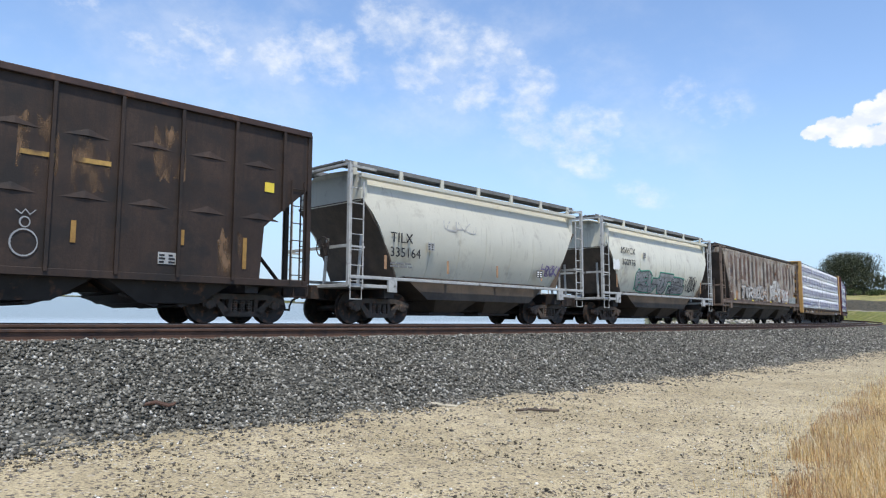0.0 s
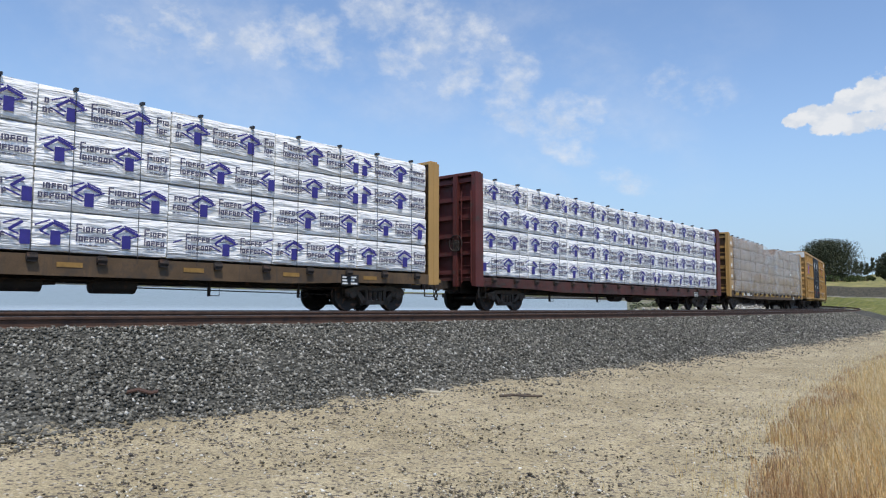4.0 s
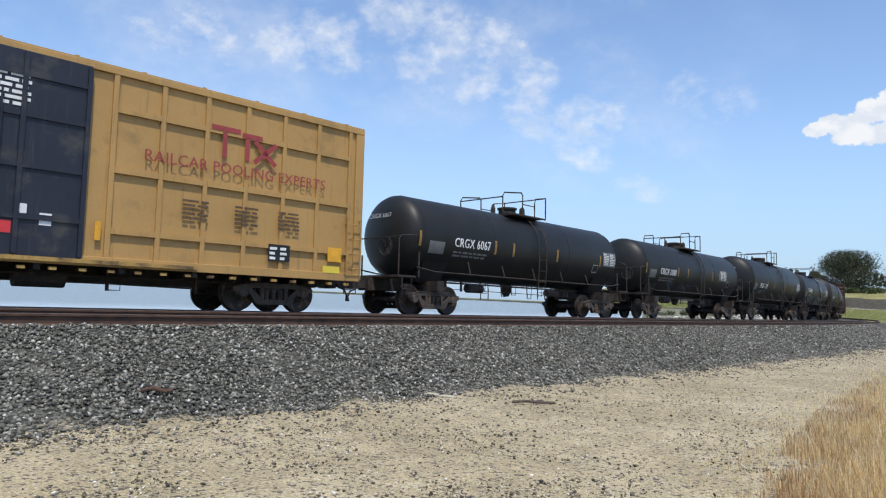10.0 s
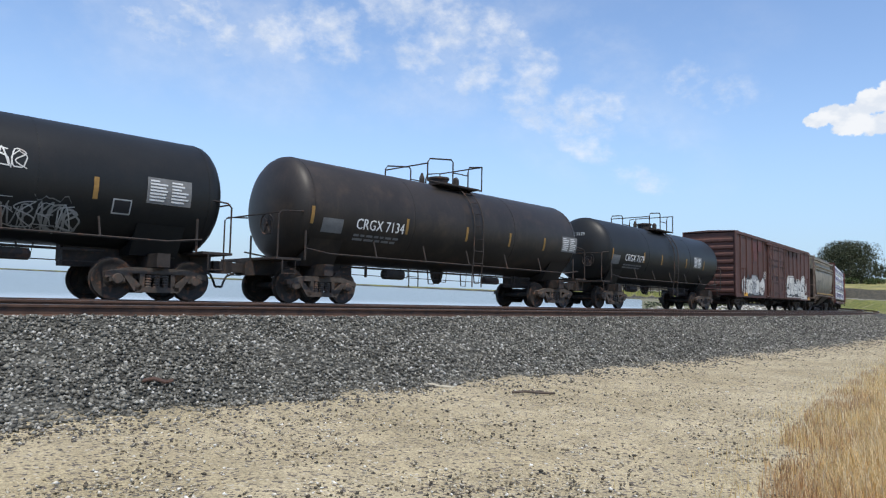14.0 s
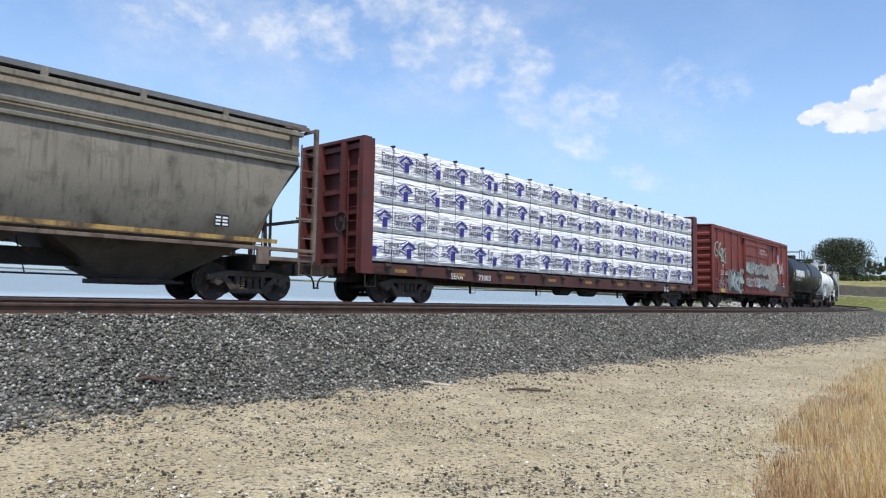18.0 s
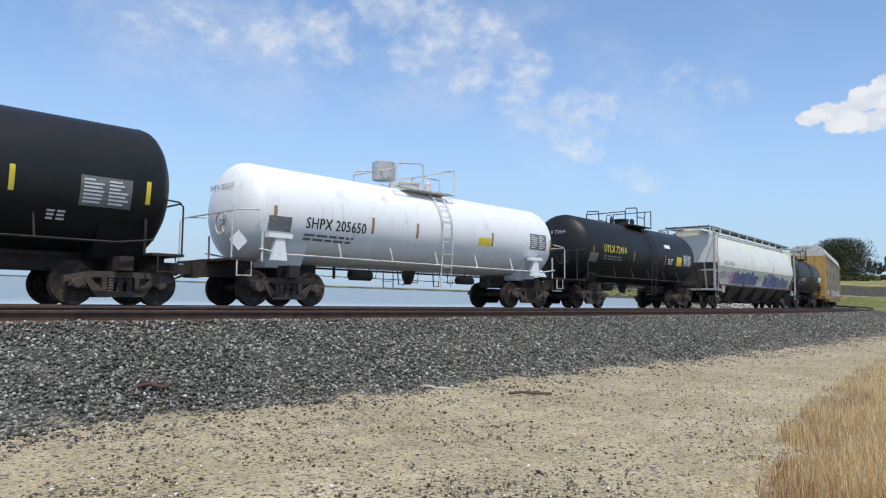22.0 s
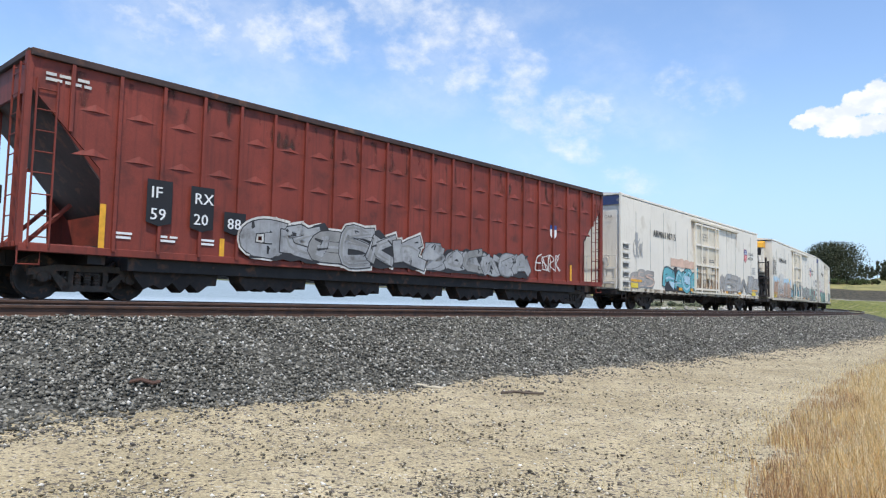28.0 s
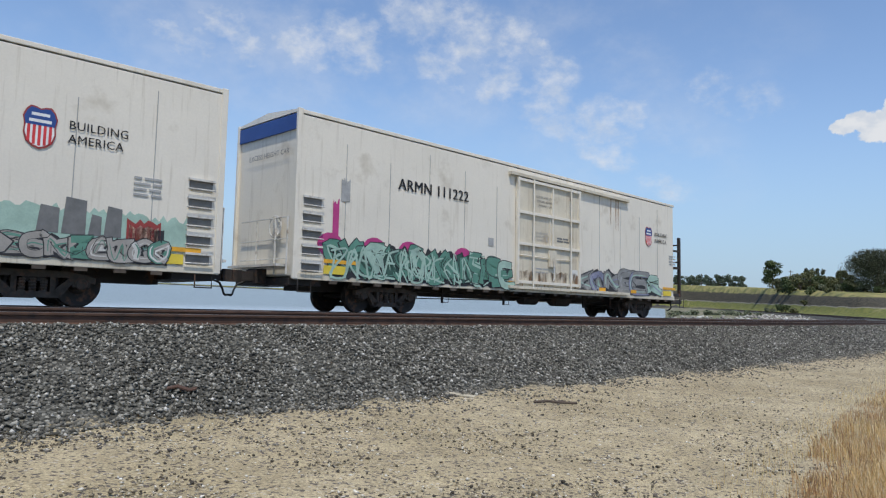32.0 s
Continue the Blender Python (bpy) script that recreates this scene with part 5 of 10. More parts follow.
def hill_house():
    """Low pale house half hidden behind the brush, and the pole beside it."""
    a, r = radians(24.75), 372
    x, y = r * math.sin(a), r * math.cos(a)
    z = float(height_at(x, y)[0])
    h = tagged(new("house"), "low pale house behind hillside brush", "house")
    h.matrix_basis = pose(x, y, z - 1.2, 0, 0, -12)
    part("wall", Build().prism(((-4, 0), (4, 0), (4, 3.2), (-4, 3.2)), -3, 3), mat("cream_wall", (0.55, 0.52, 0.45)), h)
    roof = mat("pale_roof", (0.45, 0.46, 0.46), 0.6)
    part("roof", Build().prism(((-3.6, 3.2), (0, 5.2), (3.6, 3.2), (3.6, 3.4), (0, 5.45), (-3.6, 3.4)), -4.6, 4.6, "x"), roof, h)
    for u in (-2.2, 2.0):
        w = part("window", Build().box(u - 0.7, u + 0.7, -3.06, -2.98, 1.2, 2.5), "white", h)
        part("pane", Build().box(u - 0.6, u + 0.6, -3.09, -3.05, 1.3, 2.4), "door_navy", w)
    part("chimney", Build().box(1.8, 2.5, 0.4, 1.1, 3.9, 6.0), "oxide_red", h)
    p = tagged(new("utility_pole"), "weathered utility pole beside the hill house", "pole")
    x, y = 300 * math.sin(radians(24.4)), 300 * math.cos(radians(24.4))
    p.matrix_basis = pose(x, y, float(height_at(x, y)[0]))
    part("pole", Build().lathe(((-0.4, 0.17), (7.5, 0.11)), 8, "z"), M_BARK, p)
    part("crossarm", Build().box(-0.9, 0.9, -0.06, 0.06, 6.7, 6.85), M_BARK, p)


hill_house()


def debris():
    """Odds and ends at the toe of the ballast."""
    def base(x, y):
        return float(height_at(x, y)[0])
    st = tagged(new("branch"), "dark dead branch lying on the gravel", "branch")
    st.matrix_basis = pose(1.45, 10.85, base(1.45, 10.85), 0, 0, 8)
    part("stem", Build().tube([(-0.33, 0, 0.03), (-0.12, 0.03, 0.045), (0.1, -0.02, 0.035), (0.34, 0.02, 0.03)], 0.022, 6), M_BARK, st)
    part("twig", Build().tube([(0.02, 0, 0.04), (0.12, 0.10, 0.05), (0.2, 0.16, 0.03)], 0.010, 5), M_BARK, st)
    part("twig", Build().tube([(-0.15, 0.02, 0.04), (-0.25, -0.09, 0.035)], 0.009, 5), M_BARK, st)
    sc = tagged(new("metal_scrap"), "rusty bent metal scrap on dark ballast", "scrap")
    sc.matrix_basis = pose(-3.5, 8.9, base(-3.5, 8.9) + 0.01, 8, 10, 20)
    part("scrap_plate", Build().prism(((-0.17, 0), (-0.05, 0.05), (0.10, 0.03), (0.18, 0.07), (0.18, 0.085), (0.10, 0.05), (-0.05, 0.07), (-0.17, 0.02)), -0.05, 0.05), "rail", sc)
    pl = tagged(new("board"), "weathered pale board at the toe of ballast", "board")
    pl.matrix_basis = pose(0.02, 11.2, base(0.02, 11.2) + 0.012, 3, 2, -20)
    part("plank", Build().box(-0.24, 0.24, -0.07, 0.07, -0.01, 0.022), mat("weathered_pale_wood", (0.42, 0.37, 0.27), 0.85, 0, 0.2, 6), pl)


debris()

# ================= running gear shared by all cars =================
def wheelset_mesh():
    b = Build()
    prof = [(-0.07, 0.10), (-0.07, 0.16), (-0.035, 0.20), (-0.035, 0.36), (-0.065, 0.40), (-0.065, 0.455), (0.045, 0.460), (0.055, 0.484), (0.075, 0.480), (0.075, 0.40), (0.02, 0.36), (0.02, 0.20), (0.07, 0.15), (0.07, 0.10)]
    b.lathe([(-0.76 + t, r) for t, r in prof], 26)
    b.lathe([(0.76 - t, r) for t, r in prof], 26)
    b.lathe([(-1.06, 0.075), (-0.8, 0.085), (0.8, 0.085), (1.06, 0.075)], 10)
    return b.mesh("wheelset", M["wheel"], True)


def side_frame_mesh():
    b = Build()
    y0, y1 = -0.07, 0.07
    b.prism(((-1.16, 0.60), (-0.62, 0.72), (0.62, 0.72), (1.16, 0.60), (1.16, 0.47), (0.60, 0.585), (-0.60, 0.585), (-1.16, 0.47)), y0, y1)
    b.prism(((-0.78, 0.56), (-0.66, 0.58), (-0.34, 0.30), (-0.40, 0.20), (-0.52, 0.20)), y0, y1)
    b.prism(((0.78, 0.56), (0.66, 0.58), (0.34, 0.30), (0.40, 0.20), (0.52, 0.20)), y0, y1)
    b.box(-0.50, 0.50, y0, y1, 0.17, 0.29)
    b.box(-0.40, -0.30, y0, y1, 0.28, 0.60).box(0.30, 0.40, y0, y1, 0.28, 0.60)
    for x in (-0.889, 0.889):
        b.box(x - 0.17, x + 0.17, -0.06, 0.09, 0.40, 0.56)
        b.lathe([(-0.10, 0.10), (-0.085, 0.12), (0.05, 0.12)], 12, centre=(x, 0, 0.457))
    for x in (-0.2, 0.0, 0.2):
        b.lathe([(0.29 + 0.03 * i, 0.065 if i % 2 else 0.082) for i in range(10)], 8, "z", (x, 0, 0))
    return b.mesh("side_frame", M["side_frame"])


def truck_body_mesh():
    b = Build()
    b.box(-0.20, 0.20, -1.02, 1.02, 0.50, 0.68)
    b.lathe([(0.66, 0.22), (0.74, 0.22)], 12, "z")
    for x in (-0.45, 0.45):
        b.box(x - 0.05, x + 0.05, -0.9, 0.9, 0.33, 0.42)
        for y in (-0.75, 0.75):
            b.box(x - 0.04, x + 0.03, y - 0.16, y + 0.16, 0.34, 0.60)
    return b.mesh("truck", M["steel_dark"])


WHEELSET, SIDE_FRAME, TRUCK = wheelset_mesh(), side_frame_mesh(), truck_body_mesh()
ROLLING = []                      # (wheelset, offset along its car, car)


def truck(car, x):
    t = put("truck", TRUCK, car, pose(x, 0, 0))
    put("side_frame", SIDE_FRAME, t, pose(0, -1.0, 0))
    put("side_frame", SIDE_FRAME, t, pose(0, 1.0, 0, 0, 0, 180))
    for dx in (-0.889, 0.889):
        ROLLING.append((put("wheelset", WHEELSET, t, pose(dx, 0, 0.457)), dx, car))
    return t


def coupler_meshes():
    b = Build()
    b.box(-0.02, 0.42, -0.11, 0.11, 0.76, 1.0)
    b.prism(((0.40, -0.20), (0.62, -0.24), (0.74, -0.10), (0.66, 0.02), (0.60, -0.04), (0.54, 0.04), (0.66, 0.16), (0.58, 0.22), (0.40, 0.16)), 0.72, 1.02, "z")
    b.box(-0.25, 0.05, -0.24, 0.24, 0.70, 1.06)
    h = Build()
    pts = [(0.20, -0.42, 0.72), (0.34, -0.44, 0.66), (0.45, -0.40, 0.50), (0.56, -0.25, 0.40), (0.70, -0.06, 0.37), (0.80, 0.0, 0.38)]
    h.tube(pts, 0.028, 8)
    h.tube([(0.05, -0.42, 0.80), (0.20, -0.42, 0.72)], 0.035, 8)
    return b.mesh("coupler", M["steel_dark"]), h.mesh("air_hose", M["hose"], True)


COUPLER, HOSE = coupler_meshes()


def end_gear(car, half, reach):
    """Couplers and hoses at both ends; half: to the end sill; reach: to the coupling lines before and behind."""
    for sgn, turn, far in ((1, 0, reach[1]), (-1, 180, reach[0])):
        put("coupler", COUPLER, car, pose(sgn * (far - 0.66), 0, 0, 0, 0, turn))
        put("air_hose", HOSE, car, pose(sgn * (far - 0.80), 0, 0, 0, 0, turn))
        part("draft_sill", Build().box(*sorted((sgn * (half - 1.6), sgn * (far - 0.62))), -0.17, 0.17, 0.72, 1.08), "sill", car)


def brake_wheel(car, x, y, z, facing=-1, material="steel_dark"):
    b = Build()
    r = 0.28
    b.tube([(x + facing * 0.10, y + r * math.cos(a), z + r * math.sin(a)) for a in np.linspace(0, 2 * math.pi, 18, endpoint=False)], 0.018, 6, True)
    for a in np.linspace(0, 2 * math.pi, 6, endpoint=False):
        b.tube([(x + facing * 0.08, y, z), (x + facing * 0.10, y + r * math.cos(a), z + r * math.sin(a))], 0.010, 4)
    b.lathe([(x + min(facing * 0.13, 0), 0.05), (x + max(facing * 0.13, 0), 0.05)], 8, "x", (0, y, z))
    small(part("brake_wheel", b, material, car, "spoked hand brake wheel"))
    part("brake_housing", Build().box(x + min(0, facing * 0.09), x + max(0, facing * 0.09), y - 0.14, y + 0.14, z - 0.26, z + 0.12), material, car, bevel=0.02)


def ladder(car, face, a, z0, z1, at, material, width=0.42, rungs=None, side="side", outset=0.10, name="ladder"):
    """Grab-iron ladder. side: on a long side at y = at, from x = face; end: on an end at x = at, from y = face."""
    b = Build()
    n = rungs or max(2, round((z1 - z0) / 0.42))
    out = -outset if at < 0 else outset
    def P(u, d, z):
        return (u, at + d, z) if side == "side" else (at + d, u, z)
    for u in (face, face + width):
        b.tube([P(u, out, z0), P(u, out, z1)], 0.022, 5)
    for i in range(n):
        z = z0 + (z1 - z0) * (i + 0.5) / n
        b.tube([P(face, out, z), P(face + width, out, z)], 0.014, 5)
    for z in (z0 + 0.05, z1 - 0.05):
        for u in (face, face + width):
            b.tube([P(u, 0, z), P(u, out, z)], 0.016, 4)
    return part(name, b, material, car)


def stirrup(car, x, y, z, material="sill", w=0.40, drop=0.38):
    part("sill_step", Build().tube([(x - w / 2, y, z), (x - w / 2, y, z - drop), (x + w / 2, y, z - drop), (x + w / 2, y, z)], 0.022, 5), material, car)


def car_root(name, label, category, group="cars of the freight train"):
    return tagged(new(name), label, category, group)


# ================= kinds of cars (x along the train, y < 0 faces the yard) =================
def boxcar(half, reach, tc, paint, label, ztop=5.15, zlow=0.86, wide=1.55, ribs=(), hribs=(), end_rows=8, roof_paint=None, end_paint=None):
    """Closed car: side sheets with posts and horizontal stiffeners, ribbed ends, roof, underframe."""
    car = car_root("boxcar", label, "boxcar")
    part("body", Build().box(-half + 0.10, half - 0.10, -wide + 0.06, wide - 0.06, zlow + 0.08, ztop - 0.10), paint, car)
    for sgn in (-1, 1):
        y0 = sgn * (wide - 0.07)
        y1 = sgn * wide
        b = Build()
        for x in ribs:
            b.box(x - 0.055, x + 0.055, min(y0, y1), max(y0, y1), zlow + 0.1, ztop - 0.16)
        part("side_post", b, paint, car, split=True)
        if hribs:
            b = Build()
            for z in hribs:
                for a, c in zip(ribs[:-1], ribs[1:]):
                    if c - a < 2.2:
                        b.prism(((a + 0.05, z - 0.07), (c - 0.05, z - 0.07), (c - 0.05, z + 0.05), (a + 0.05, z + 0.05)), min(y0, y1 + sgn * 0.012), max(y0, y1 + sgn * 0.012))
            part("stiffener", b, paint, car, split=True)
        part("side_sill", Build().box(-half + 0.05, half - 0.05, min(y0, y1 + sgn * 0.01), max(y0, y1 + sgn * 0.01), zlow, zlow + 0.20), paint, car, bevel=0.01)
        part("top_chord", Build().box(-half + 0.05, half - 0.05, min(y0, y1 + sgn * 0.01), max(y0, y1 + sgn * 0.01), ztop - 0.18, ztop - 0.03), roof_paint or paint, car, bevel=0.01)
        for e in (-1, 1):
            part("corner_post", Build().box(min(e * half, e * (half - 0.28)), max(e * half, e * (half - 0.28)), min(y0, y1), max(y0, y1), zlow + 0.05, ztop - 0.02), end_paint or paint, car, bevel=0.015)
    # roof with ridge
    rings = [[(x, -wide, ztop - 0.05), (x, -wide, ztop), (x, 0, ztop + 0.06), (x, wide, ztop), (x, wide, ztop - 0.05)] for x in (-half + 0.02, half - 0.02)]
    part("roof", Build().loft(rings), roof_paint or paint, car)
    b = Build()
    for i in range(14):
        x = -half + 0.6 + (2 * half - 1.2) * i / 13
        b.prism(((-wide + 0.03, ztop + 0.005), (0, ztop + 0.065), (wide - 0.03, ztop + 0.005), (wide - 0.03, ztop + 0.035), (0, ztop + 0.095), (-wide + 0.03, ztop + 0.035)), x - 0.04, x + 0.04, "x")
    part("roof_rib", b, roof_paint or paint, car, split=True)
    for e in (-1, 1):
        x = e * (half - 0.10)
        b = Build()
        n = end_rows
        for i in range(n):
            z = zlow + 0.35 + (ztop - 0.55 - zlow - 0.35) * i / (n - 1)
            pts = [(x, z - 0.15), (x + e * 0.085, z - 0.06), (x + e * 0.085, z + 0.05), (x, z + 0.13)]
            b.prism(pts, -wide + 0.16, wide - 0.16, "y")
        part("corrugation", b, end_paint or paint, car, split=True)
    part("centre_sill", Build().box(-half + 1.2, half - 1.2, -0.25, 0.25, 0.55, zlow + 0.1), "sill", car)
    b = Build()
    for i in range(11):
        x = -half + 1.5 + (2 * half - 3) * i / 10
        b.box(x - 0.06, x + 0.06, -wide + 0.1, wide - 0.1, zlow - 0.12, zlow + 0.09)
    part("floor_beam", b, "sill", car, split=True)
    under_gear(car, tc)
    for e in (-1, 1):
        truck(car, e * tc / 2)
        stirrup(car, e * (half - 0.35), -wide + 0.02, zlow + 0.05)
        stirrup(car, e * (half - 0.35), wide - 0.02, zlow + 0.05)
    end_gear(car, half, reach)
    return car


def under_gear(car, tc, z=0.78):
    """Brake cylinder, reservoir, rods and pipes under the floor."""
    b = Build()
    b.lathe([(-1.2, 0.01), (-1.2, 0.19), (-0.35, 0.19), (-0.30, 0.05), (-0.05, 0.04)], 12, "x", (0.8, -0.55, z - 0.16))
    b.lathe([(0.9, 0.02), (0.95, 0.22), (1.9, 0.22), (1.95, 0.02)], 12, "x", (0.5, -0.6, z - 0.15))
    b.tube([(-tc / 2 + 1.4, -0.45, z - 0.28), (-0.6, -0.45, z - 0.22)], 0.016, 5)
    b.tube([(2.4, -0.45, z - 0.22), (tc / 2 - 1.4, -0.45, z - 0.28)], 0.016, 5)
    b.tube([(-tc / 2 - 1.4, -0.85, z - 0.10), (tc / 2 + 1.4, -0.85, z - 0.10)], 0.022, 5)
    for x in (-tc * 0.33, -tc * 0.12, tc * 0.22, tc * 0.36):
        b.box(x - 0.03, x + 0.03, -0.90, -0.84, z - 0.40, z + 0.05)
        b.tube([(x, -0.87, z - 0.38), (x + 0.28, -0.87, z - 0.38), (x + 0.28, -0.87, z)], 0.013, 4)
    small(part("brake_gear", b, "steel_dark", car, "dark brake cylinders, rods and pipes"))

def safety_rail_end(car, x, wide, z0, z1, material, e):
    """Open end frame of a hopper: corner posts up to the running boards, ladders and cross rungs."""
    b = Build()
    for y in (-wide + 0.06, wide - 0.06):
        b.box(x - 0.05, x + 0.05, y - 0.05, y + 0.05, z0, z1)
        b.box(*sorted((x, x - e * 0.95)), y - 0.03, y + 0.03, z1 - 0.12, z1 - 0.06)
        b.box(*sorted((x, x - e * 0.55)), y - 0.02, y + 0.02, z0 + 1.05, z0 + 1.10)
    b.box(x - 0.04, x + 0.04, -wide + 0.1, wide - 0.1, z0 + 1.05, z0 + 1.13)
    b.box(x - 0.03, x + 0.03, -wide + 0.1, wide - 0.1, z1 - 0.07, z1)
    b.box(x - 0.03, x + 0.03, 0.5, 0.56, z0, z1)
    part("end_post", b, material, car, split=True)
    ladder(car, min(x, x - e * 0.50) + 0.02, 0, z0 - 0.1, z1 - 0.5, -wide + 0.04, material, 0.44, side="side", outset=0.03)
    ladder(car, wide - 0.55, 0, z0 - 0.1, z1 - 0.1, x + (0.02 if e > 0 else -0.02), material, 0.40, side="end", outset=0.05)


def hopper_base(car, half, reach, tc, wide, sill_paint):
    part("centre_sill", Build().box(-half + 0.3, half - 0.3, -0.22, 0.22, 0.68, 1.05), "sill", car)
    for e in (-1, 1):
        part("end_platform", Build().box(min(e * half, e * (half - 1.5)), max(e * half, e * (half - 1.5)), -wide + 0.05, wide - 0.05, 1.0, 1.10), sill_paint, car, bevel=0.01)
        truck(car, e * tc / 2)
        part("body_bolster", Build().box(e * tc / 2 - 0.18, e * tc / 2 + 0.18, -wide + 0.15, wide - 0.15, 0.74, 1.12), "sill", car)
        for y in (-wide + 0.03, wide - 0.03):
            stirrup(car, e * (half - 0.30), y, 1.05, sill_paint)
    brake_wheel(car, -half + 0.02, -0.55, 2.15, -1, "steel_dark")
    end_gear(car, half, reach)


def chutes(car, xs, wide, ztop, zbot, half_len, paint, low=0.28, skirt=None):
    """Tapered discharge hoppers under the car, each with a gate; a skirt (long, short, height) is the straight-sided trough over them."""
    if skirt:
        long_, short, zk = skirt
        part("trough", Build().prism(((-long_, ztop), (long_, ztop), (short, zk), (-short, zk)), -wide + 0.12, wide - 0.12), paint, car)
        ztop = zk + 0.01
    for x in xs:
        rings = [[(x - a, -w, z), (x + a, -w, z), (x + a, w, z), (x - a, w, z)] for a, w, z in ((half_len, wide - (0.16 if skirt else 0), ztop), (half_len * low, 0.85 if skirt else 0.55, zbot))]
        c = part("discharge_hopper", Build().loft(rings), paint, car)
        a = half_len * low
        part("gate", Build().box(x - a * 1.1, x + a * 1.1, -0.80, 0.80, zbot - 0.09, zbot + 0.02).box(x - a * 1.4, x + a * 1.4, -0.88, -0.80, zbot - 0.07, zbot - 0.01), "steel_dark", c)
    b = Build().tube([(xs[0], -0.72, zbot + 0.06), (xs[-1], -0.72, zbot + 0.06)], 0.022, 5)
    for x0, x1 in zip(xs[:-1], xs[1:]):
        b.tube([((x0 + x1) / 2, -0.72, zbot + 0.06), ((x0 + x1) / 2 - 0.25, -0.72, ztop)], 0.014, 4)
    part("gate_rod", b, "steel_dark", car, "thin rod linking the gates")


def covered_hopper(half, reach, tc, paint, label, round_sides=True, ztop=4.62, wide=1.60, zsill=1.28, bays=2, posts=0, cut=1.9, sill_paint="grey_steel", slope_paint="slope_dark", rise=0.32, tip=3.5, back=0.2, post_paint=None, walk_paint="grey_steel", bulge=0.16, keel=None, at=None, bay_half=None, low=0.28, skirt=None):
    """Covered hopper: curved or ribbed sides, sloping end sheets over open platforms, roof with running boards."""
    car = car_root("covered_hopper", label, "hopper car")
    zs = zsill + 0.10
    body = half - 0.35
    prof = []
    if round_sides:
        for i in range(9):
            a = i / 8
            z = zs + (ztop - 0.28 - zs) * a
            prof.append((keel(z) if keel else -(wide - 0.03) + bulge * (2 * a - 1) ** 2, z))
    else:
        prof = [(-(wide - 0.05), zs + (ztop - 0.28 - zs) * i / 8) for i in range(9)]
    prof += [(-1.07 if keel else -wide + max(0.10, bulge), ztop - 0.22), (-0.75, ztop - 0.02), (0, ztop + 0.02)]
    full_ = prof + [(-y, z) for y, z in reversed(prof[:-1])]

    def inset(z):
        """How far the slope sheet eats into the side at height z."""
        k = max(0.0, min(1.0, (tip - z) / (tip - zs)))
        return back + cut * k ** 0.75
    # body: each profile point runs between the two sloping ends
    vs, fs, n = [], [], len(full_)
    for sgn in (-1, 1):
        vs += [(sgn * (body - inset(z)), y, z) for y, z in full_]
    fs = [(k, (k + 1) % n, n + (k + 1) % n, n + k) for k in range(n)] + [tuple(range(n - 1, -1, -1)), tuple(range(n, 2 * n))]
    part("body", Build().add(vs, fs), paint, car, smooth=round_sides)
    for e in (-1, 1):
        # slope sheet and its skirt wings at the sides
        rings = [[(e * (body - inset(z) + 0.03), y, z) for y in (-wide + 0.08, wide - 0.08)] for z in (zs - 0.05, zs + (tip - zs) * 0.3, zs + (tip - zs) * 0.6, tip)]
        b = Build()
        for lo_, hi_ in zip(rings[:-1], rings[1:]):
            vs = lo_ + hi_ + [(p[0] - e * 0.05, p[1], p[2]) for p in lo_ + hi_]
            b.add(vs, [(0, 1, 3, 2), (4, 6, 7, 5), (0, 2, 6, 4), (1, 5, 7, 3), (0, 4, 5, 1), (2, 3, 7, 6)])
        # default slope_paint is darker than the sides: shade put into the colour
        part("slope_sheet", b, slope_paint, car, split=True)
        part("end_panel", Build().box(*sorted((e * (body - back - 0.2), e * (body - back + 0.012))), -wide + 0.14, wide - 0.14, tip - 0.05, ztop - 0.16), paint, car, bevel=0.02)
        safety_rail_end(car, e * (half - 0.06), wide, 1.05, ztop + rise - 0.16, sill_paint, e)
        # struts from platform to slope sheet
        b = Build()
        for y in (-0.8, 0.8):
            b.tube([(e * (half - 1.0), y, 1.05), (e * (body - inset(2.6) + 0.1), y, 2.6)], 0.05, 6)
        part("strut", b, sill_paint, car, split=True)
    for sgn in (-1, 1):
        y0, y1 = sorted((sgn * (wide - 0.10), sgn * (wide + 0.01)))
        if keel:
            part("side_sill", Build().box(-half + 0.4, half - 0.4, *sorted((sgn * 1.14, sgn * 1.28)), zs - 0.07, zs + 0.02), slope_paint, car, bevel=0.012)
        else:
            part("side_sill", Build().box(-half + 0.05, half - 0.05, y0, y1, zsill - (0.04 if round_sides else 0.10), zsill + (0.05 if round_sides else 0.10)), sill_paint, car, bevel=0.012)
        y0, y1 = sorted((sgn * 1.00, sgn * 1.15) if keel else (sgn * (wide - 0.20), sgn * (wide - 0.03)))
        part("roof_edge", Build().box(-body + 0.12, body - 0.12, y0, y1, ztop - (0.27 if keel else 0.32), ztop - 0.20), paint, car, bevel=0.012)
        if posts:
            b = Build()
            for i in range(posts):
                x = -(body - 1.0) + 2 * (body - 1.0) * i / (posts - 1)
                zl = zs if abs(x) < body - inset(zs) else tip - (tip - zs) * (max(0, body - abs(x) - back) / cut) ** 1.33
                b.box(x - 0.05, x + 0.05, *sorted((sgn * (wide - 0.06), sgn * (wide + 0.03))), max(zs, zl), ztop - 0.30)
            part("side_post", b, post_paint or paint, car, split=True)
        # jacking pads
        b = Build()
        for e in (-1, 1):
            b.box(e * tc / 2 - 0.16, e * tc / 2 + 0.16, *sorted((sgn * (wide - 0.06), sgn * (wide + 0.02))), zsill - 0.38, zsill + 0.02)
        part("jacking_pad", b, sill_paint, car, split=True)
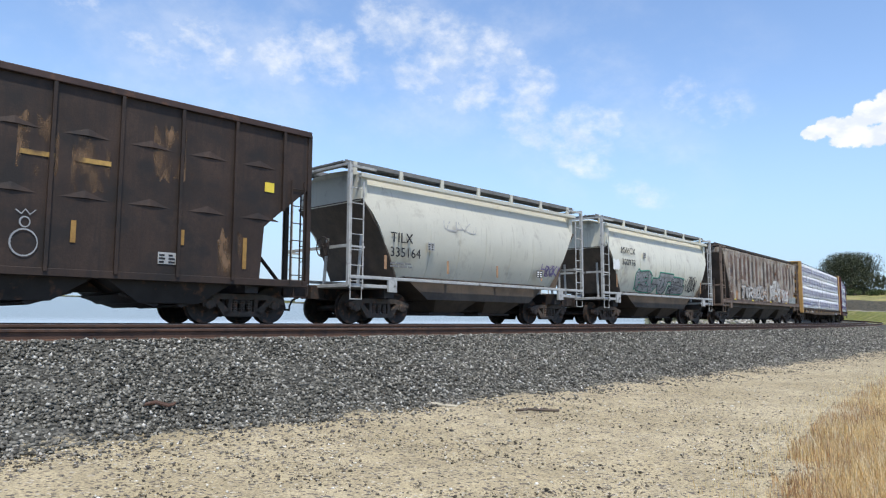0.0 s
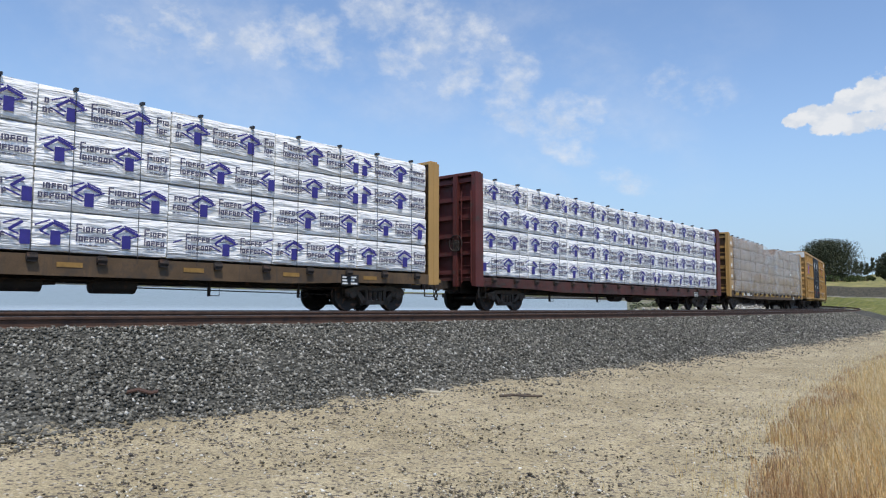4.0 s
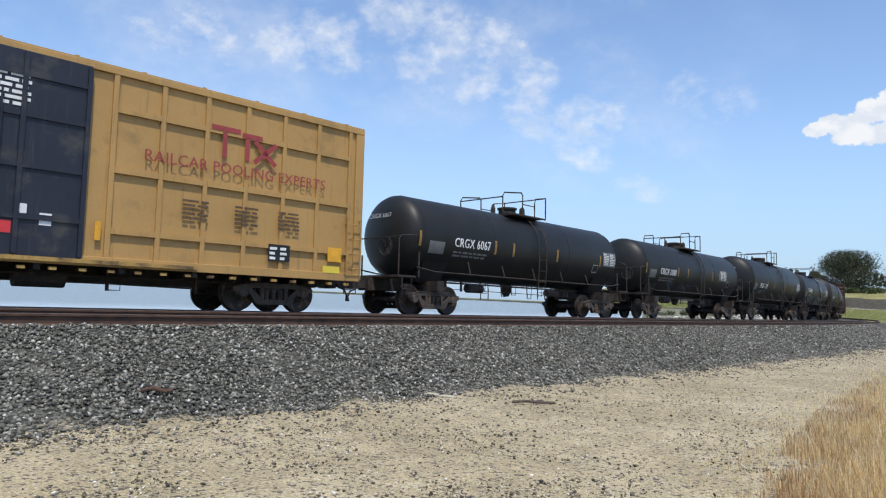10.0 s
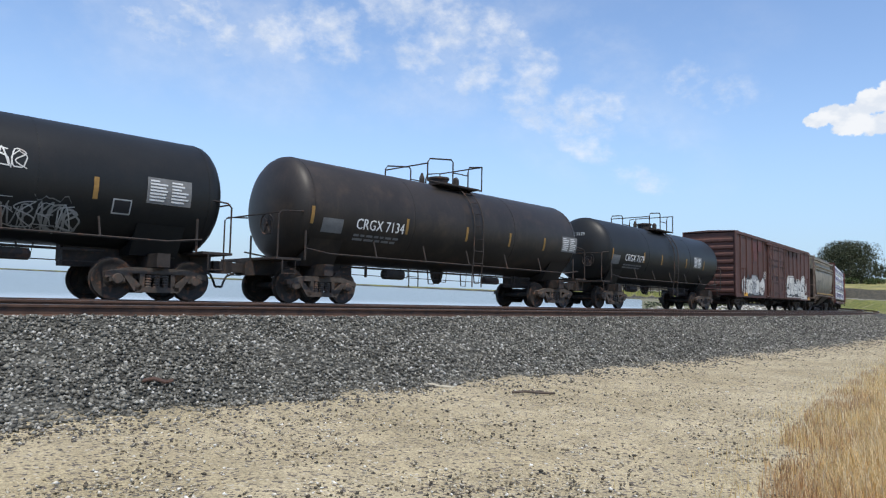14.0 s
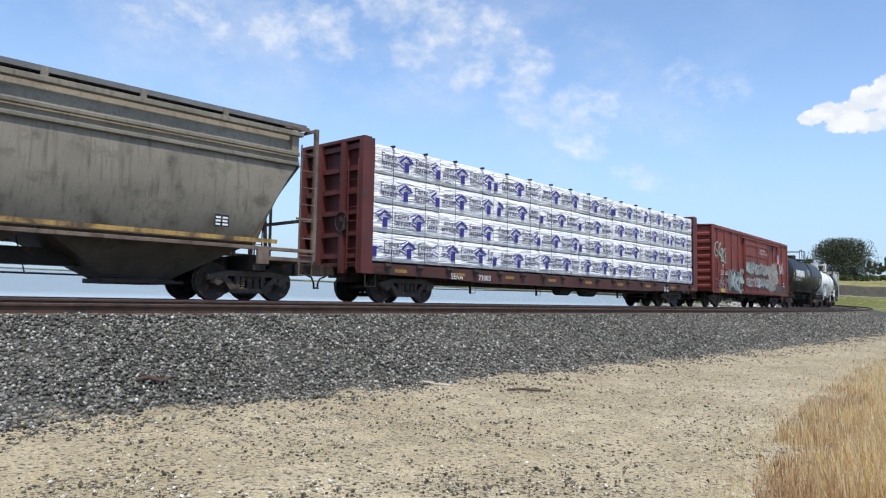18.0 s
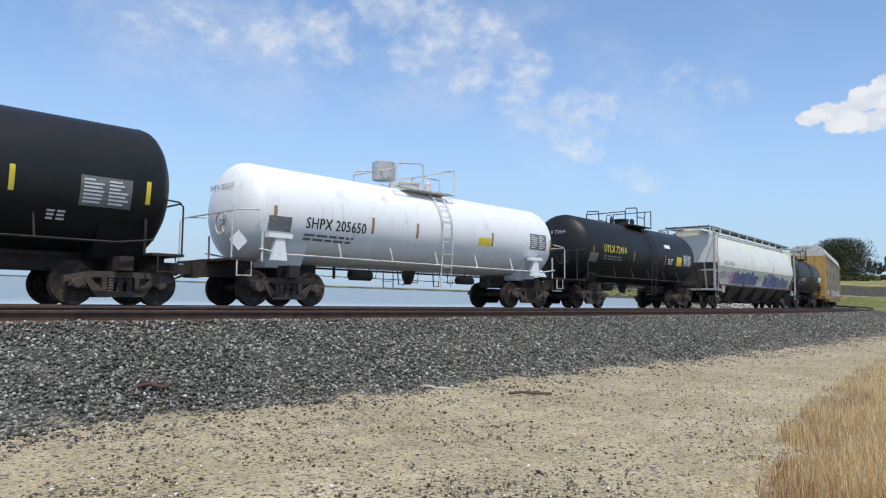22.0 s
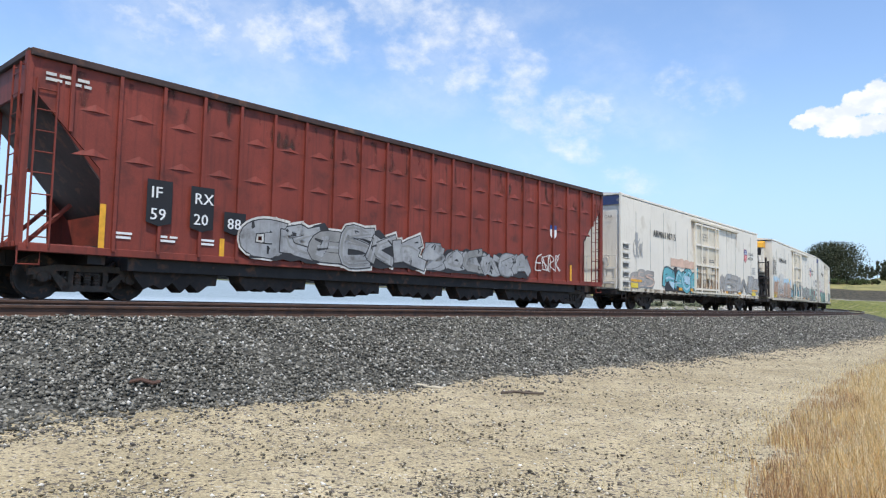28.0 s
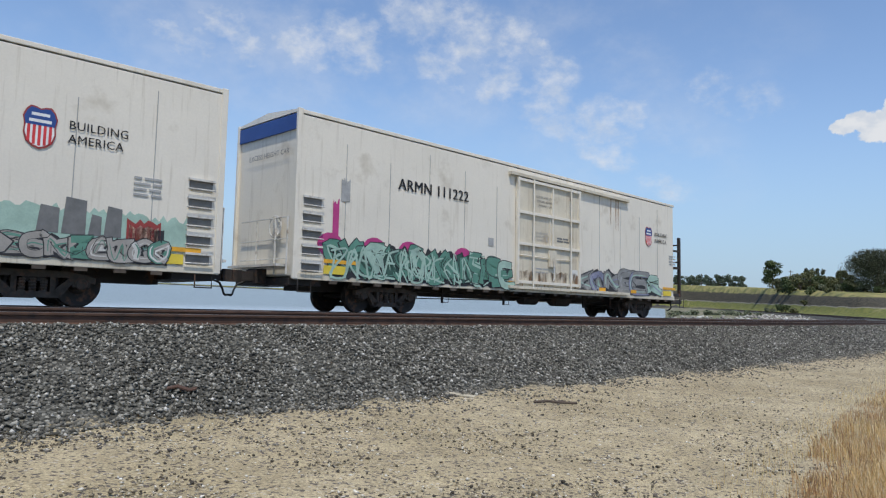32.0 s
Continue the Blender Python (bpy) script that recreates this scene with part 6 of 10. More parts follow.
    # running boards on the roof edge with supports, and hatches
    for y in (-0.95, 0.95):
        b = Build()
        b.box(-half + 0.15, half - 0.15, y - 0.24, y + 0.24, ztop + rise - 0.10, ztop + rise - 0.06)
        b.box(-half + 0.15, half - 0.15, y - 0.26, y - 0.24, ztop + rise - 0.14, ztop + rise - 0.02)
        b.box(-half + 0.15, half - 0.15, y + 0.24, y + 0.26, ztop + rise - 0.14, ztop + rise - 0.02)
        part("running_board", b, walk_paint, car, "grating walkway on the roof", split=True)
    for e in (-1, 1):
        b = Build().box(*sorted((e * (half - 0.55), e * (half - 0.05))), -1.2, 1.2, ztop + rise - 0.105, ztop + rise - 0.065)
        part("end_walkway", b, walk_paint, car, "grating walkway on the roof")
    b = Build()
    k = max(5, round(half * 1.1))
    for i in range(k):
        x = -half + 0.5 + (2 * half - 1.0) * i / (k - 1)
        wx = 0.07 if round_sides and not keel else 0.03
        for y in (-1.20, 1.20):
            b.box(x - wx, x + wx, y - 0.03, y + 0.03, ztop - 0.20, ztop + rise - 0.03)
    part("board_support", b, paint if round_sides else walk_paint, car, split=True)
    b = Build().box(-body + 0.6, body - 0.6, -0.45, 0.45, ztop, ztop + 0.10)
    part("hatch", b, paint, car, bevel=0.02)
    lo = body - inset(zs)
    span = 2 * lo / bays
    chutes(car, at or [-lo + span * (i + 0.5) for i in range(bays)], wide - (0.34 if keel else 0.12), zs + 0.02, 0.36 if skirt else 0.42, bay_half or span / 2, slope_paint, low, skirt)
    hopper_base(car, half, reach, tc, wide, sill_paint)
    return car


def open_hopper(half, reach, tc, paint, label, ztop=4.92, wide=1.58, zlow=1.02, posts=16, bays=4, cut=1.4, rim="rim_black", ztip=3.45, knee=2.4, bead=None, slope_paint=None, ragged=()):
    """Open-top car with outside posts; the ends cut back in a slope over the trucks."""
    car = car_root("open_hopper", label, "hopper car")
    for sgn in (-1, 1):
        y0, y1 = sorted((sgn * (wide - 0.06), sgn * (wide - 0.01)))
        part("side_sheet", Build().prism(((-half + cut + 0.1, zlow), (half - cut - 0.1, zlow), (half - cut, knee), (half - 0.15, ztip), (half - 0.15, ztop), (-half + 0.15, ztop), (-half + 0.15, ztip), (-half + cut, knee)), y0, y1), paint, car)
        b = Build()
        for i in range(posts):
            x = -half + 0.9 + (2 * half - 1.8) * i / (posts - 1)
            zl = zlow if abs(x) <= half - cut - 0.1 else knee + (ztip - knee) * max(0, abs(x) - half + cut) / (cut - 0.15)
            ya, yb = sorted((sgn * (wide - 0.01), sgn * (wide + 0.07)))
            b.box(x - 0.036, x + 0.036, ya, yb, zl, ztop - 0.06)
        part("side_post", b, paint, car, split=True)
        for level in bead or ():
            b = Build()
            for i in range(posts - 1):
                x0 = -half + 0.9 + (2 * half - 1.8) * i / (posts - 1)
                x1 = x0 + (2 * half - 1.8) / (posts - 1)
                if max(abs(x0), abs(x1)) < half - 0.8:
                    ya, yb = sorted((sgn * (wide - 0.02), sgn * (wide + 0.025)))
                    xm = (x0 + x1) / 2
                    b.add([(x0 + 0.06, ya if sgn > 0 else yb, level - 0.07), (x1 - 0.06, ya if sgn > 0 else yb, level - 0.07), (xm, sgn * (wide + 0.028), level - 0.05), (xm, ya if sgn > 0 else yb, level + 0.15)], [(0, 1, 2), (1, 3, 2), (3, 0, 2), (0, 3, 1)])
            part("panel_bead", b, paint, car, split=True)
        ya, yb = sorted((sgn * (wide - 0.10), sgn * (wide + 0.08)))
        part("top_chord", Build().box(-half + 0.1, half - 0.1, ya, yb, ztop - 0.08, ztop + 0.07), rim, car, bevel=0.015)
        part("side_sill", Build().box(-half + 0.1, half - 0.1, *sorted((sgn * (wide - 0.14), sgn * (wide + 0.03))), zlow - 0.10, zlow + 0.06), paint, car, bevel=0.012)
        for e in (-1, 1):
            part("corner_post", Build().box(*sorted((e * (half - 0.05), e * (half - 0.17))), *sorted((sgn * (wide - 0.13), sgn * (wide + 0.02))), zlow, ztop), paint, car)
    for e in (-1, 1):
        part("end_sheet", Build().box(*sorted((e * (half - 0.20), e * (half - 0.14))), -wide + 0.06, wide - 0.06, ztip - 0.05, ztop), paint, car)
        part("end_chord", Build().box(*sorted((e * (half - 0.06), e * (half - 0.22))), -wide, wide, ztop - 0.06, ztop + 0.07), rim, car, bevel=0.015)
        b = Build()
        x0, x1 = e * (half - 0.2), e * (half - cut - 0.5)
        b.add([(x0, -wide + 0.06, ztip), (x0, wide - 0.06, ztip), (x1, wide - 0.06, 1.9), (x1, -wide + 0.06, 1.9),
               (x0, -wide + 0.06, ztip + 0.05), (x0, wide - 0.06, ztip + 0.05), (x1, wide - 0.06, 1.95), (x1, -wide + 0.06, 1.95)],
              [(0, 1, 2, 3), (7, 6, 5, 4), (0, 4, 5, 1), (1, 5, 6, 2), (2, 6, 7, 3), (3, 7, 4, 0)])
        part("slope_sheet", b, slope_paint or paint, car)
        b = Build()
        for y in (-0.75, 0.75):
            b.box(e * (half - 0.25) - 0.06, e * (half - 0.25) + 0.06, y - 0.05, y + 0.05, 1.05, ztip)
            b.tube([(e * (half - 0.4), y, 1.05), (e * (half - 1.3), y, 2.0)], 0.05, 5)
        part("end_post", b, paint, car, split=True)
        ladder(car, e * (half - 0.45) - 0.2, 0, 1.0, ztip + 0.2, -wide + 0.02, paint, 0.38, outset=0.05)
        ladder(car, -wide + 0.15, 0, 1.0, ztop - 0.2, e * (half - 0.05), paint, 0.40, side="end", outset=0.06)
    lo = half - cut - 0.6
    span = 2 * lo / bays
    if ragged:
        part("trough", Build().box(ragged[0] - 1.2, ragged[-1] + 1.2, -wide + 0.14, wide - 0.14, 0.64, zlow - 0.02), "sill", car)
    rnd = random.Random(26)
    for x in ragged:
        n = 9
        low = [(x + 0.98 - 1.96 * k / n, 0.23 + 0.16 * (k % 2) + rnd.uniform(-0.04, 0.05) + (0.12 if k in (0, n) else 0)) for k in range(n + 1)]
        part("gate", Build().prism([(x - 1.02, 0.66), (x + 1.02, 0.66)] + low, -wide + 0.28, -wide + 0.75), "steel_dark", car, "dark latches and doors with ragged lower edge")
    for i in range(0 if ragged else bays):
        x = -lo + span * (i + 0.5)
        rings = [[(x - a, -w, z), (x + a, -w, z), (x + a, w, z), (x - a, w, z)] for a, w, z in ((span / 2, wide - 0.15, zlow), (span * 0.22, wide - 0.35, 0.45))]
        c = part("discharge_hopper", Build().loft(rings), "sill", car)
        part("door", Build().prism(((x - span * 0.36, 0.62), (x - span * 0.10, 0.36), (x - span * 0.06, 0.42), (x - span * 0.30, 0.70)), -wide + 0.4, wide - 0.4).prism(((x + span * 0.36, 0.62), (x + span * 0.10, 0.36), (x + span * 0.06, 0.42), (x + span * 0.30, 0.70)), -wide + 0.4, wide - 0.4), "steel_dark", c)
    hopper_base(car, half, reach, tc, wide, paint)
    return car


def centerbeam(half, reach, tc, frame_paint, end_paint, label, load="wrap", wide=1.42, zdeck=1.12, ztop=4.68, seed=1, hi=4.60):
    """Bulkhead flatcar with a centre partition, loaded with stacked bundles on both sides."""
    car = car_root("centerbeam_flatcar", label, "flatcar")
    part("deck", Build().box(-half, half, -wide, wide, zdeck - 0.10, zdeck), frame_paint, car)
    for sgn in (-1, 1):
        y0, y1 = sorted((sgn * (wide - 0.06), sgn * (wide + 0.02)))
        z0 = zdeck - 0.42
        part("side_sill", Build().prism(((-half, zdeck), (half, zdeck), (half, zdeck - 0.30), (half - 3.5, zdeck - 0.34), (half - 5.5, z0), (-half + 5.5, z0), (-half + 3.5, zdeck - 0.34), (-half, zdeck - 0.30)), y0, y1), frame_paint, car)
        b = Build()
        k = 17
        for i in range(k):
            x = -half + 0.9 + (2 * half - 1.8) * i / (k - 1)
            b.box(x - 0.09, x + 0.09, *sorted((sgn * (wide + 0.02), sgn * (wide + 0.10))), zdeck - 0.16, zdeck + 0.02)
            b.lathe([(0, 0.06), (0.2, 0.06)], 8, "x", (x - 0.1, sgn * (wide + 0.07), zdeck - 0.07))
        part("winch", b, "steel_dark", car, split=True)
    part("centre_sill", Build().box(-half + 0.5, half - 0.5, -0.30, 0.30, 0.60, zdeck - 0.08), "sill", car)
    part("centre_beam", Build().box(-half + 0.3, half - 0.3, -0.07, 0.07, zdeck, ztop), frame_paint, car)
    part("top_beam", Build().box(-half + 0.2, half - 0.2, -0.22, 0.22, ztop - 0.14, ztop), end_paint if load == "wrap" else "grey_steel", car)
    for e in (-1, 1):
        x0, x1 = sorted((e * half, e * (half - 0.14)))
        b = Build()
        for y in (-wide + 0.05, -0.55, 0.55, wide - 0.05):
            b.box(x0 - (0.10 if e < 0 else 0), x1 + (0.10 if e > 0 else 0), y - 0.09, y + 0.09, zdeck - 0.30, ztop)
        for i in range(6):
            z = zdeck + 0.2 + (ztop - zdeck - 0.4) * i / 5
            b.box(x0, x1, -wide + 0.05, wide - 0.05, z - 0.07, z + 0.07)
        # brown panel behind yellow beams: dirt plus the pockets' shade, put into the colour
        bulk = part("bulkhead", Build().box(*sorted((e * (half - 0.20), e * (half - 0.14))), -wide + 0.05, wide - 0.05, zdeck, ztop), "sill_brown" if end_paint == "yellow" else end_paint, car)
        part("bulkhead_beam", b, end_paint, bulk, split=True)
        part("bulkhead_cap", Build().box(*sorted((e * (half - 0.25), e * (half + 0.06))), -wide - 0.01, wide + 0.01, ztop - 0.04, ztop + 0.06), end_paint, bulk, bevel=0.01)
        for y in (-wide - 0.005, wide + 0.005):
            part("corner_plate", Build().box(*sorted((e * (half + 0.02), e * (half - 0.34))), y - 0.03, y + 0.03, zdeck - 0.32, ztop + 0.02), end_paint, bulk, bevel=0.01)
        ladder(car, -wide + 0.15, 0, zdeck - 0.2, ztop - 0.6, e * (half + 0.04), end_paint, 0.42, side="end", outset=0.07)
        truck(car, e * tc / 2)
        stirrup(car, e * (half - 0.3), -wide, zdeck - 0.3)
    under_gear(car, tc, 0.74)
    brake_wheel(car, -half - 0.02, -0.60, 2.3, -1)
    end_gear(car, half, reach)
    # load
    rnd = random.Random(seed)
    x0, x1 = -half + 0.40, half - 0.40
    cols, rows = (8, 4) if load == "wrap" else (17, 5)
    w, h = (x1 - x0) / cols, (hi - zdeck - 0.06) / rows
    for sgn in (-1, 1):
        for i in range(cols):
            for j in range(rows - (1 if load != "wrap" and i in (7, 8, 9) else 0)):
                xa, xb = x0 + w * i + 0.015, x0 + w * (i + 1) - 0.015
                za, zb = zdeck + 0.06 + h * j + 0.012, zdeck + 0.06 + h * (j + 1) - 0.022
                yo = sgn * (wide - 0.05 + rnd.uniform(-0.02, 0.02))
                yi = sgn * 0.14
                if sgn < 0:
                    m = (bundle_mesh if load == "wrap" else film_mesh)(rnd.randrange(6), w - 0.03, h - 0.034)
                    ob = put("wrapped_package", m, car, pose((xa + xb) / 2, yo, (za + zb) / 2))
                    if load == "wrap":
                        print_on(ob, rnd, w - 0.03, h - 0.034)
                else:
                    part("wrapped_package", Build().box(xa, xb, *sorted((yi, yo)), za, zb), "wrap" if load == "wrap" else "film_tan", car)
    b = Build()
    straps = cols * 2 if load == "wrap" else cols
    for i in range(straps):
        x = x0 + (x1 - x0) * (i + 0.5) / straps
        top = hi - (h if load != "wrap" and abs(x) < 2 else 0)
        b.box(x - 0.006, x + 0.006, -wide - 0.025, -wide - 0.019, zdeck - 0.1, top + 0.015)
        wx = 0.035 if load == "wrap" else 0.045
        b.box(x - wx, x + wx, -wide - 0.05, -wide + 0.10, top - wx, top + wx * 0.7)
    if straps:
        part("strap", b, "strap", car, "tie-down cables with corner protectors", split=True)
    return car


WRAPS, FILMS = {}, {}


def soft_face(seed, w, h, nx, nz, depth, amp, freq):
    """A box whose front sags and wrinkles like stretched sheeting; front at y = 0, body behind it."""
    vs, fs = [], []
    for j in range(nz + 1):
        for i in range(nx + 1):
            u, v = i / nx, j / nz
            edge = min(1, min(u, 1 - u) * 14) * min(1, min(v, 1 - v) * 7)
            q = noise.noise((u * w * freq + v * 1.7 + seed * 7.1, v * h * freq * 2.4 - u * 1.1, seed * 3.3))
            q2 = noise.noise((u * w * freq * 2.7 + v * 6 + seed, v * h * freq * 5, seed * 1.3))
            y = -amp * (q + 0.5 * q2) * (0.35 + 0.65 * edge) - 0.012 * edge + 0.03 * (1 - min(1, min(v, 1 - v) * 12))
            vs.append(((u - 0.5) * w, y, (v - 0.5) * h))
    m = nx + 1
    fs = [(j * m + i, j * m + i + 1, (j + 1) * m + i + 1, (j + 1) * m + i) for j in range(nz) for i in range(nx)]
    k = len(vs)
    vs += [(-w / 2, depth, -h / 2), (w / 2, depth, -h / 2), (w / 2, depth, h / 2), (-w / 2, depth, h / 2)]
    low, top = [i for i in range(m)], [nz * m + i for i in range(m)]
    left, right = [j * m for j in range(nz + 1)], [j * m + nx for j in range(nz + 1)]
    fs += [tuple(low[::-1] + [k, k + 1]), tuple(top + [k + 2, k + 3]), tuple(left + [k + 3, k]), tuple(right[::-1] + [k + 1, k + 2]), (k, k + 3, k + 2, k + 1)]
    return Build().add(vs, fs)


def bundle_mesh(seed, w, h):
    key = (seed, round(w, 2))
    if key not in WRAPS:
        WRAPS[key] = soft_face(seed, w, h, 40, 16, 1.2, 0.030, 2.2).mesh("wrapped_package", M["wrap"], True)
    return WRAPS[key]


def film_mesh(seed, w, h):
    key = (seed, round(w, 2))
    if key not in FILMS:
        FILMS[key] = soft_face(seed + 20, w, h, 12, 7, 1.2, 0.020, 2.2).mesh("wrapped_package", M["film_tan"], True)
    return FILMS[key]


PRINTS = {}


def print_meshes(w, h, off):
    """The maker's mark (a roof over a block, with wings) and two rows of heavy type after it, repeated along the wrap and cut at its ends."""
    mark, words = Build(), Build()
    y, pitch = -0.055, 1.42
    lim = w / 2 - 0.02

    def stroke(c, xa, za, xb, zb, wd):
        if max(abs(c + xa), abs(c + xb)) > lim:
            return
        k_ = math.hypot(xb - xa, zb - za)
        ox, oz = -(zb - za) / k_ * wd / 2, (xb - xa) / k_ * wd / 2
        mark.prism(((c + xa + ox, za + oz), (c + xb + ox, zb + oz), (c + xb - ox, zb - oz), (c + xa - ox, za - oz)), y, y + 0.003)

    def glyph(x, z, wide, tall, kind):
        """One heavy letter-like block: a ring, a stem with a bar, or a stem alone."""
        if abs(x) > lim or abs(x + wide) > lim:
            return
        t = 0.030
        words.box(x, x + t, y, y + 0.003, z, z + tall)
        if kind != 2:
            words.box(x + t, x + wide, y, y + 0.003, z + tall - t, z + tall)
            words.box(x + t, x + wide, y, y + 0.003, z + (0 if kind == 0 else tall * 0.35), z + (t if kind == 0 else tall * 0.35 + t))
        if kind == 0:
            words.box(x + wide - t, x + wide, y, y + 0.003, z + t, z + tall - t)

    for k in range(-3, 4):
        c = k * pitch + off
        stroke(c, 0.05, -0.27, 0.05, 0.02, 0.19)
        stroke(c, -0.24, 0.0, 0.0, 0.18, 0.06)
        stroke(c, 0.0, 0.18, 0.30, 0.05, 0.06)
        for xa, za, xb, zb in ((-0.34, 0.11, -0.06, 0.23), (-0.36, -0.05, -0.08, -0.17), (0.14, -0.03, 0.36, 0.05), (-0.24, 0.0, -0.06, -0.08), (0.0, 0.23, 0.28, 0.12)):
            stroke(c, xa, za, xb, zb, 0.032)
        for row, (z, n) in enumerate(((0.03, 6), (-0.17, 7))):
            x = c + 0.44
            for i in range(n):
                kind = (1, 2, 0, 1, 1, 0, 0)[(i + row) % 7]
                wide = 0.03 if kind == 2 else (0.115 if i == 0 else 0.085)
                glyph(x, z, wide, 0.175 if i == 0 else 0.115, kind)
                x += wide + 0.022
        for i in range(4):
            xx = c + 0.50 + i * 0.1
            if abs(xx) < lim and abs(xx + 0.07) < lim:
                words.box(xx, xx + 0.07, y, y + 0.003, -0.245, -0.228)
    return mark, words


def print_on(ob, rnd, w, h):
    off = rnd.randrange(7)
    key = (round(w, 2), off)
    if key not in PRINTS:
        mark, words = print_meshes(w, h, -0.6 + off * 0.2)
        PRINTS[key] = (mark.mesh("printed_mark", M["wrap_print"]), words.mesh("printed_type", M["wrap_text"]))
    dz = rnd.uniform(-0.03, 0.03)
    for name, me in zip(("printed_mark", "printed_type"), PRINTS[key]):
        small(put(name, me, ob, pose(0, 0, dz)))


def tank_car(half, reach, tc, paint, label, shell=6.5, radius=1.39, zc=2.55, grip="steel_dark"):
    """Tank with dished heads on stub sills, with dome fittings, railed platform, ladder and side rails."""
    car = car_root("tank_car", label, "tank car")
    L_ = shell
    prof = [(-L_ + 0.62 * (1 - math.cos(math.pi / 2 * i / 9)), max(0.004, radius * math.sin(math.pi / 2 * i / 9))) for i in range(10)]
    rows = prof + [(-0.02, radius), (0.02, radius)] + [(-x, r) for x, r in reversed(prof)]
    part("tank", Build().lathe(rows, 48, "x", (0, 0, zc)), paint, car, smooth=True)
    b = Build()
    for x in (-L_ + 0.66, L_ - 0.66, -L_ * 0.36, L_ * 0.36):
        b.lathe([(x - 0.012, radius - 0.02), (x - 0.012, radius + 0.006), (x + 0.012, radius + 0.006), (x + 0.012, radius - 0.02)], 48, "x", (0, 0, zc), cap=False)
    part("weld_seam", b, paint, car, split=True)
    # dome fittings
    b = Build()
    ztop = zc + radius
    b.lathe([(ztop - 0.1, 0.33), (ztop + 0.22, 0.33), (ztop + 0.24, 0.38), (ztop + 0.30, 0.38), (ztop + 0.33, 0.2)], 16, "z", (0.0, 0, 0))
    b.lathe([(ztop - 0.1, 0.11), (ztop + 0.30, 0.11), (ztop + 0.38, 0.05)], 10, "z", (0.62, -0.25, 0))
    b.lathe([(ztop - 0.1, 0.09), (ztop + 0.24, 0.09), (ztop + 0.42, 0.03)], 10, "z", (-0.60, 0.2, 0))
    part("dome_valve", b, grip, car, "manway and valves", split=True)
    part("dome_platform", Build().box(-0.95, 0.95, -1.02, -0.42, ztop - 0.12, ztop - 0.06).box(-0.95, 0.95, 0.42, 1.02, ztop - 0.12, ztop - 0.06), grip, car, "steel grating platform", split=True)
    b = Build()
    for y in (-1.0, 1.0):
        zp, zt = ztop - 0.10, ztop + 0.74
        b.tube([(-1.55, y, zp), (-1.55, y, zt - 0.25), (-1.45, y, zt - 0.12), (-0.45, y, zt), (-0.36, y, zt - 0.08), (-0.36, y, zp)], 0.026, 6)
        b.tube([(0.40, y, zp), (0.40, y, zt - 0.30), (0.46, y, zt - 0.12), (1.12, y, zt), (1.12, y, zp)], 0.026, 6)
        b.tube([(-0.36, y, zp + 0.42), (0.40, y, zp + 0.42)], 0.02, 5)
        b.tube([(-1.55, y, zp), (1.12, y, zp)], 0.03, 5)
    b.tube([(-1.55, -1.0, ztop + 0.46), (-1.55, 1.0, ztop + 0.46)], 0.024, 5)
    b.tube([(1.12, -1.0, ztop + 0.73), (1.12, 1.0, ztop + 0.73)], 0.024, 5)
    part("dome_railing", b, grip, car, split=True)
    # ladders over the shell
    for sgn in (-1, 1):
        b = Build()
        for x in (0.14, 0.60):
            pts = [(x, sgn * (radius + 0.10) * math.cos(a), zc + (radius + 0.10) * math.sin(a)) for a in np.linspace(1.15, -0.05, 9)] + [(x, sgn * (radius + 0.10), zc - 0.8), (x, sgn * (radius + 0.03), 1.0), (x, sgn * (radius + 0.03), 0.62)]
            b.tube(pts, 0.022, 5)
        for k in range(9):
            a = 1.1 - k * 0.27
            y, z = ((radius + 0.10) * math.cos(a), zc + (radius + 0.10) * math.sin(a)) if a > -0.1 else (radius + 0.10, zc - 0.40 * (k - 4))
            b.tube([(0.14, sgn * y, z), (0.60, sgn * y, z)], 0.014, 5)
        part("ladder", b, grip, car)
    # stub sills, saddles, side rails, end platforms
    for e in (-1, 1):
        part("stub_sill", Build().box(*sorted((e * (half + 0.05), e * (half - 3.4))), -0.20, 0.20, 0.72, 1.16), "steel_dark", car)
        rings = []
        for x in (e * tc / 2 - 0.55, e * tc / 2 + 0.55):
            pts = [(x, (radius + 0.015) * math.sin(a), zc - (radius + 0.015) * math.cos(a)) for a in np.linspace(-0.95, 0.95, 11)]
            rings.append(pts + [(x, 0.75, 1.0), (x, -0.75, 1.0)])
        part("saddle", Build().loft(rings), paint, car)
        part("body_bolster", Build().box(e * tc / 2 - 0.15, e * tc / 2 + 0.15, -1.32, 1.32, 0.74, 1.05), "steel_dark", car)
        part("end_platform", Build().box(*sorted((e * half, e * (half - 0.75))), -1.35, 1.35, 1.10, 1.16), "steel_dark", car)
        b = Build()
        for y in (-1.32, 1.32):
            b.tube([(e * (half - 0.05), y, 1.10), (e * (half - 0.05), y, 2.25), (e * (half - 0.15), y, 2.35), (e * (half - 0.80), y, 2.40)], 0.022, 5)
            b.tube([(e * (half - 0.9), y, 1.12), (e * (half - 0.9), y, 1.9)], 0.03, 5)
        b.tube([(e * (half - 0.10), -1.32, 2.32), (e * (half - 0.10), 1.32, 2.32)], 0.022, 5)
        part("end_handrail", b, grip, car)
        truck(car, e * tc / 2)
        for y in (-1.33, 1.33):
            stirrup(car, e * (half - 0.4), y, 1.12, grip)
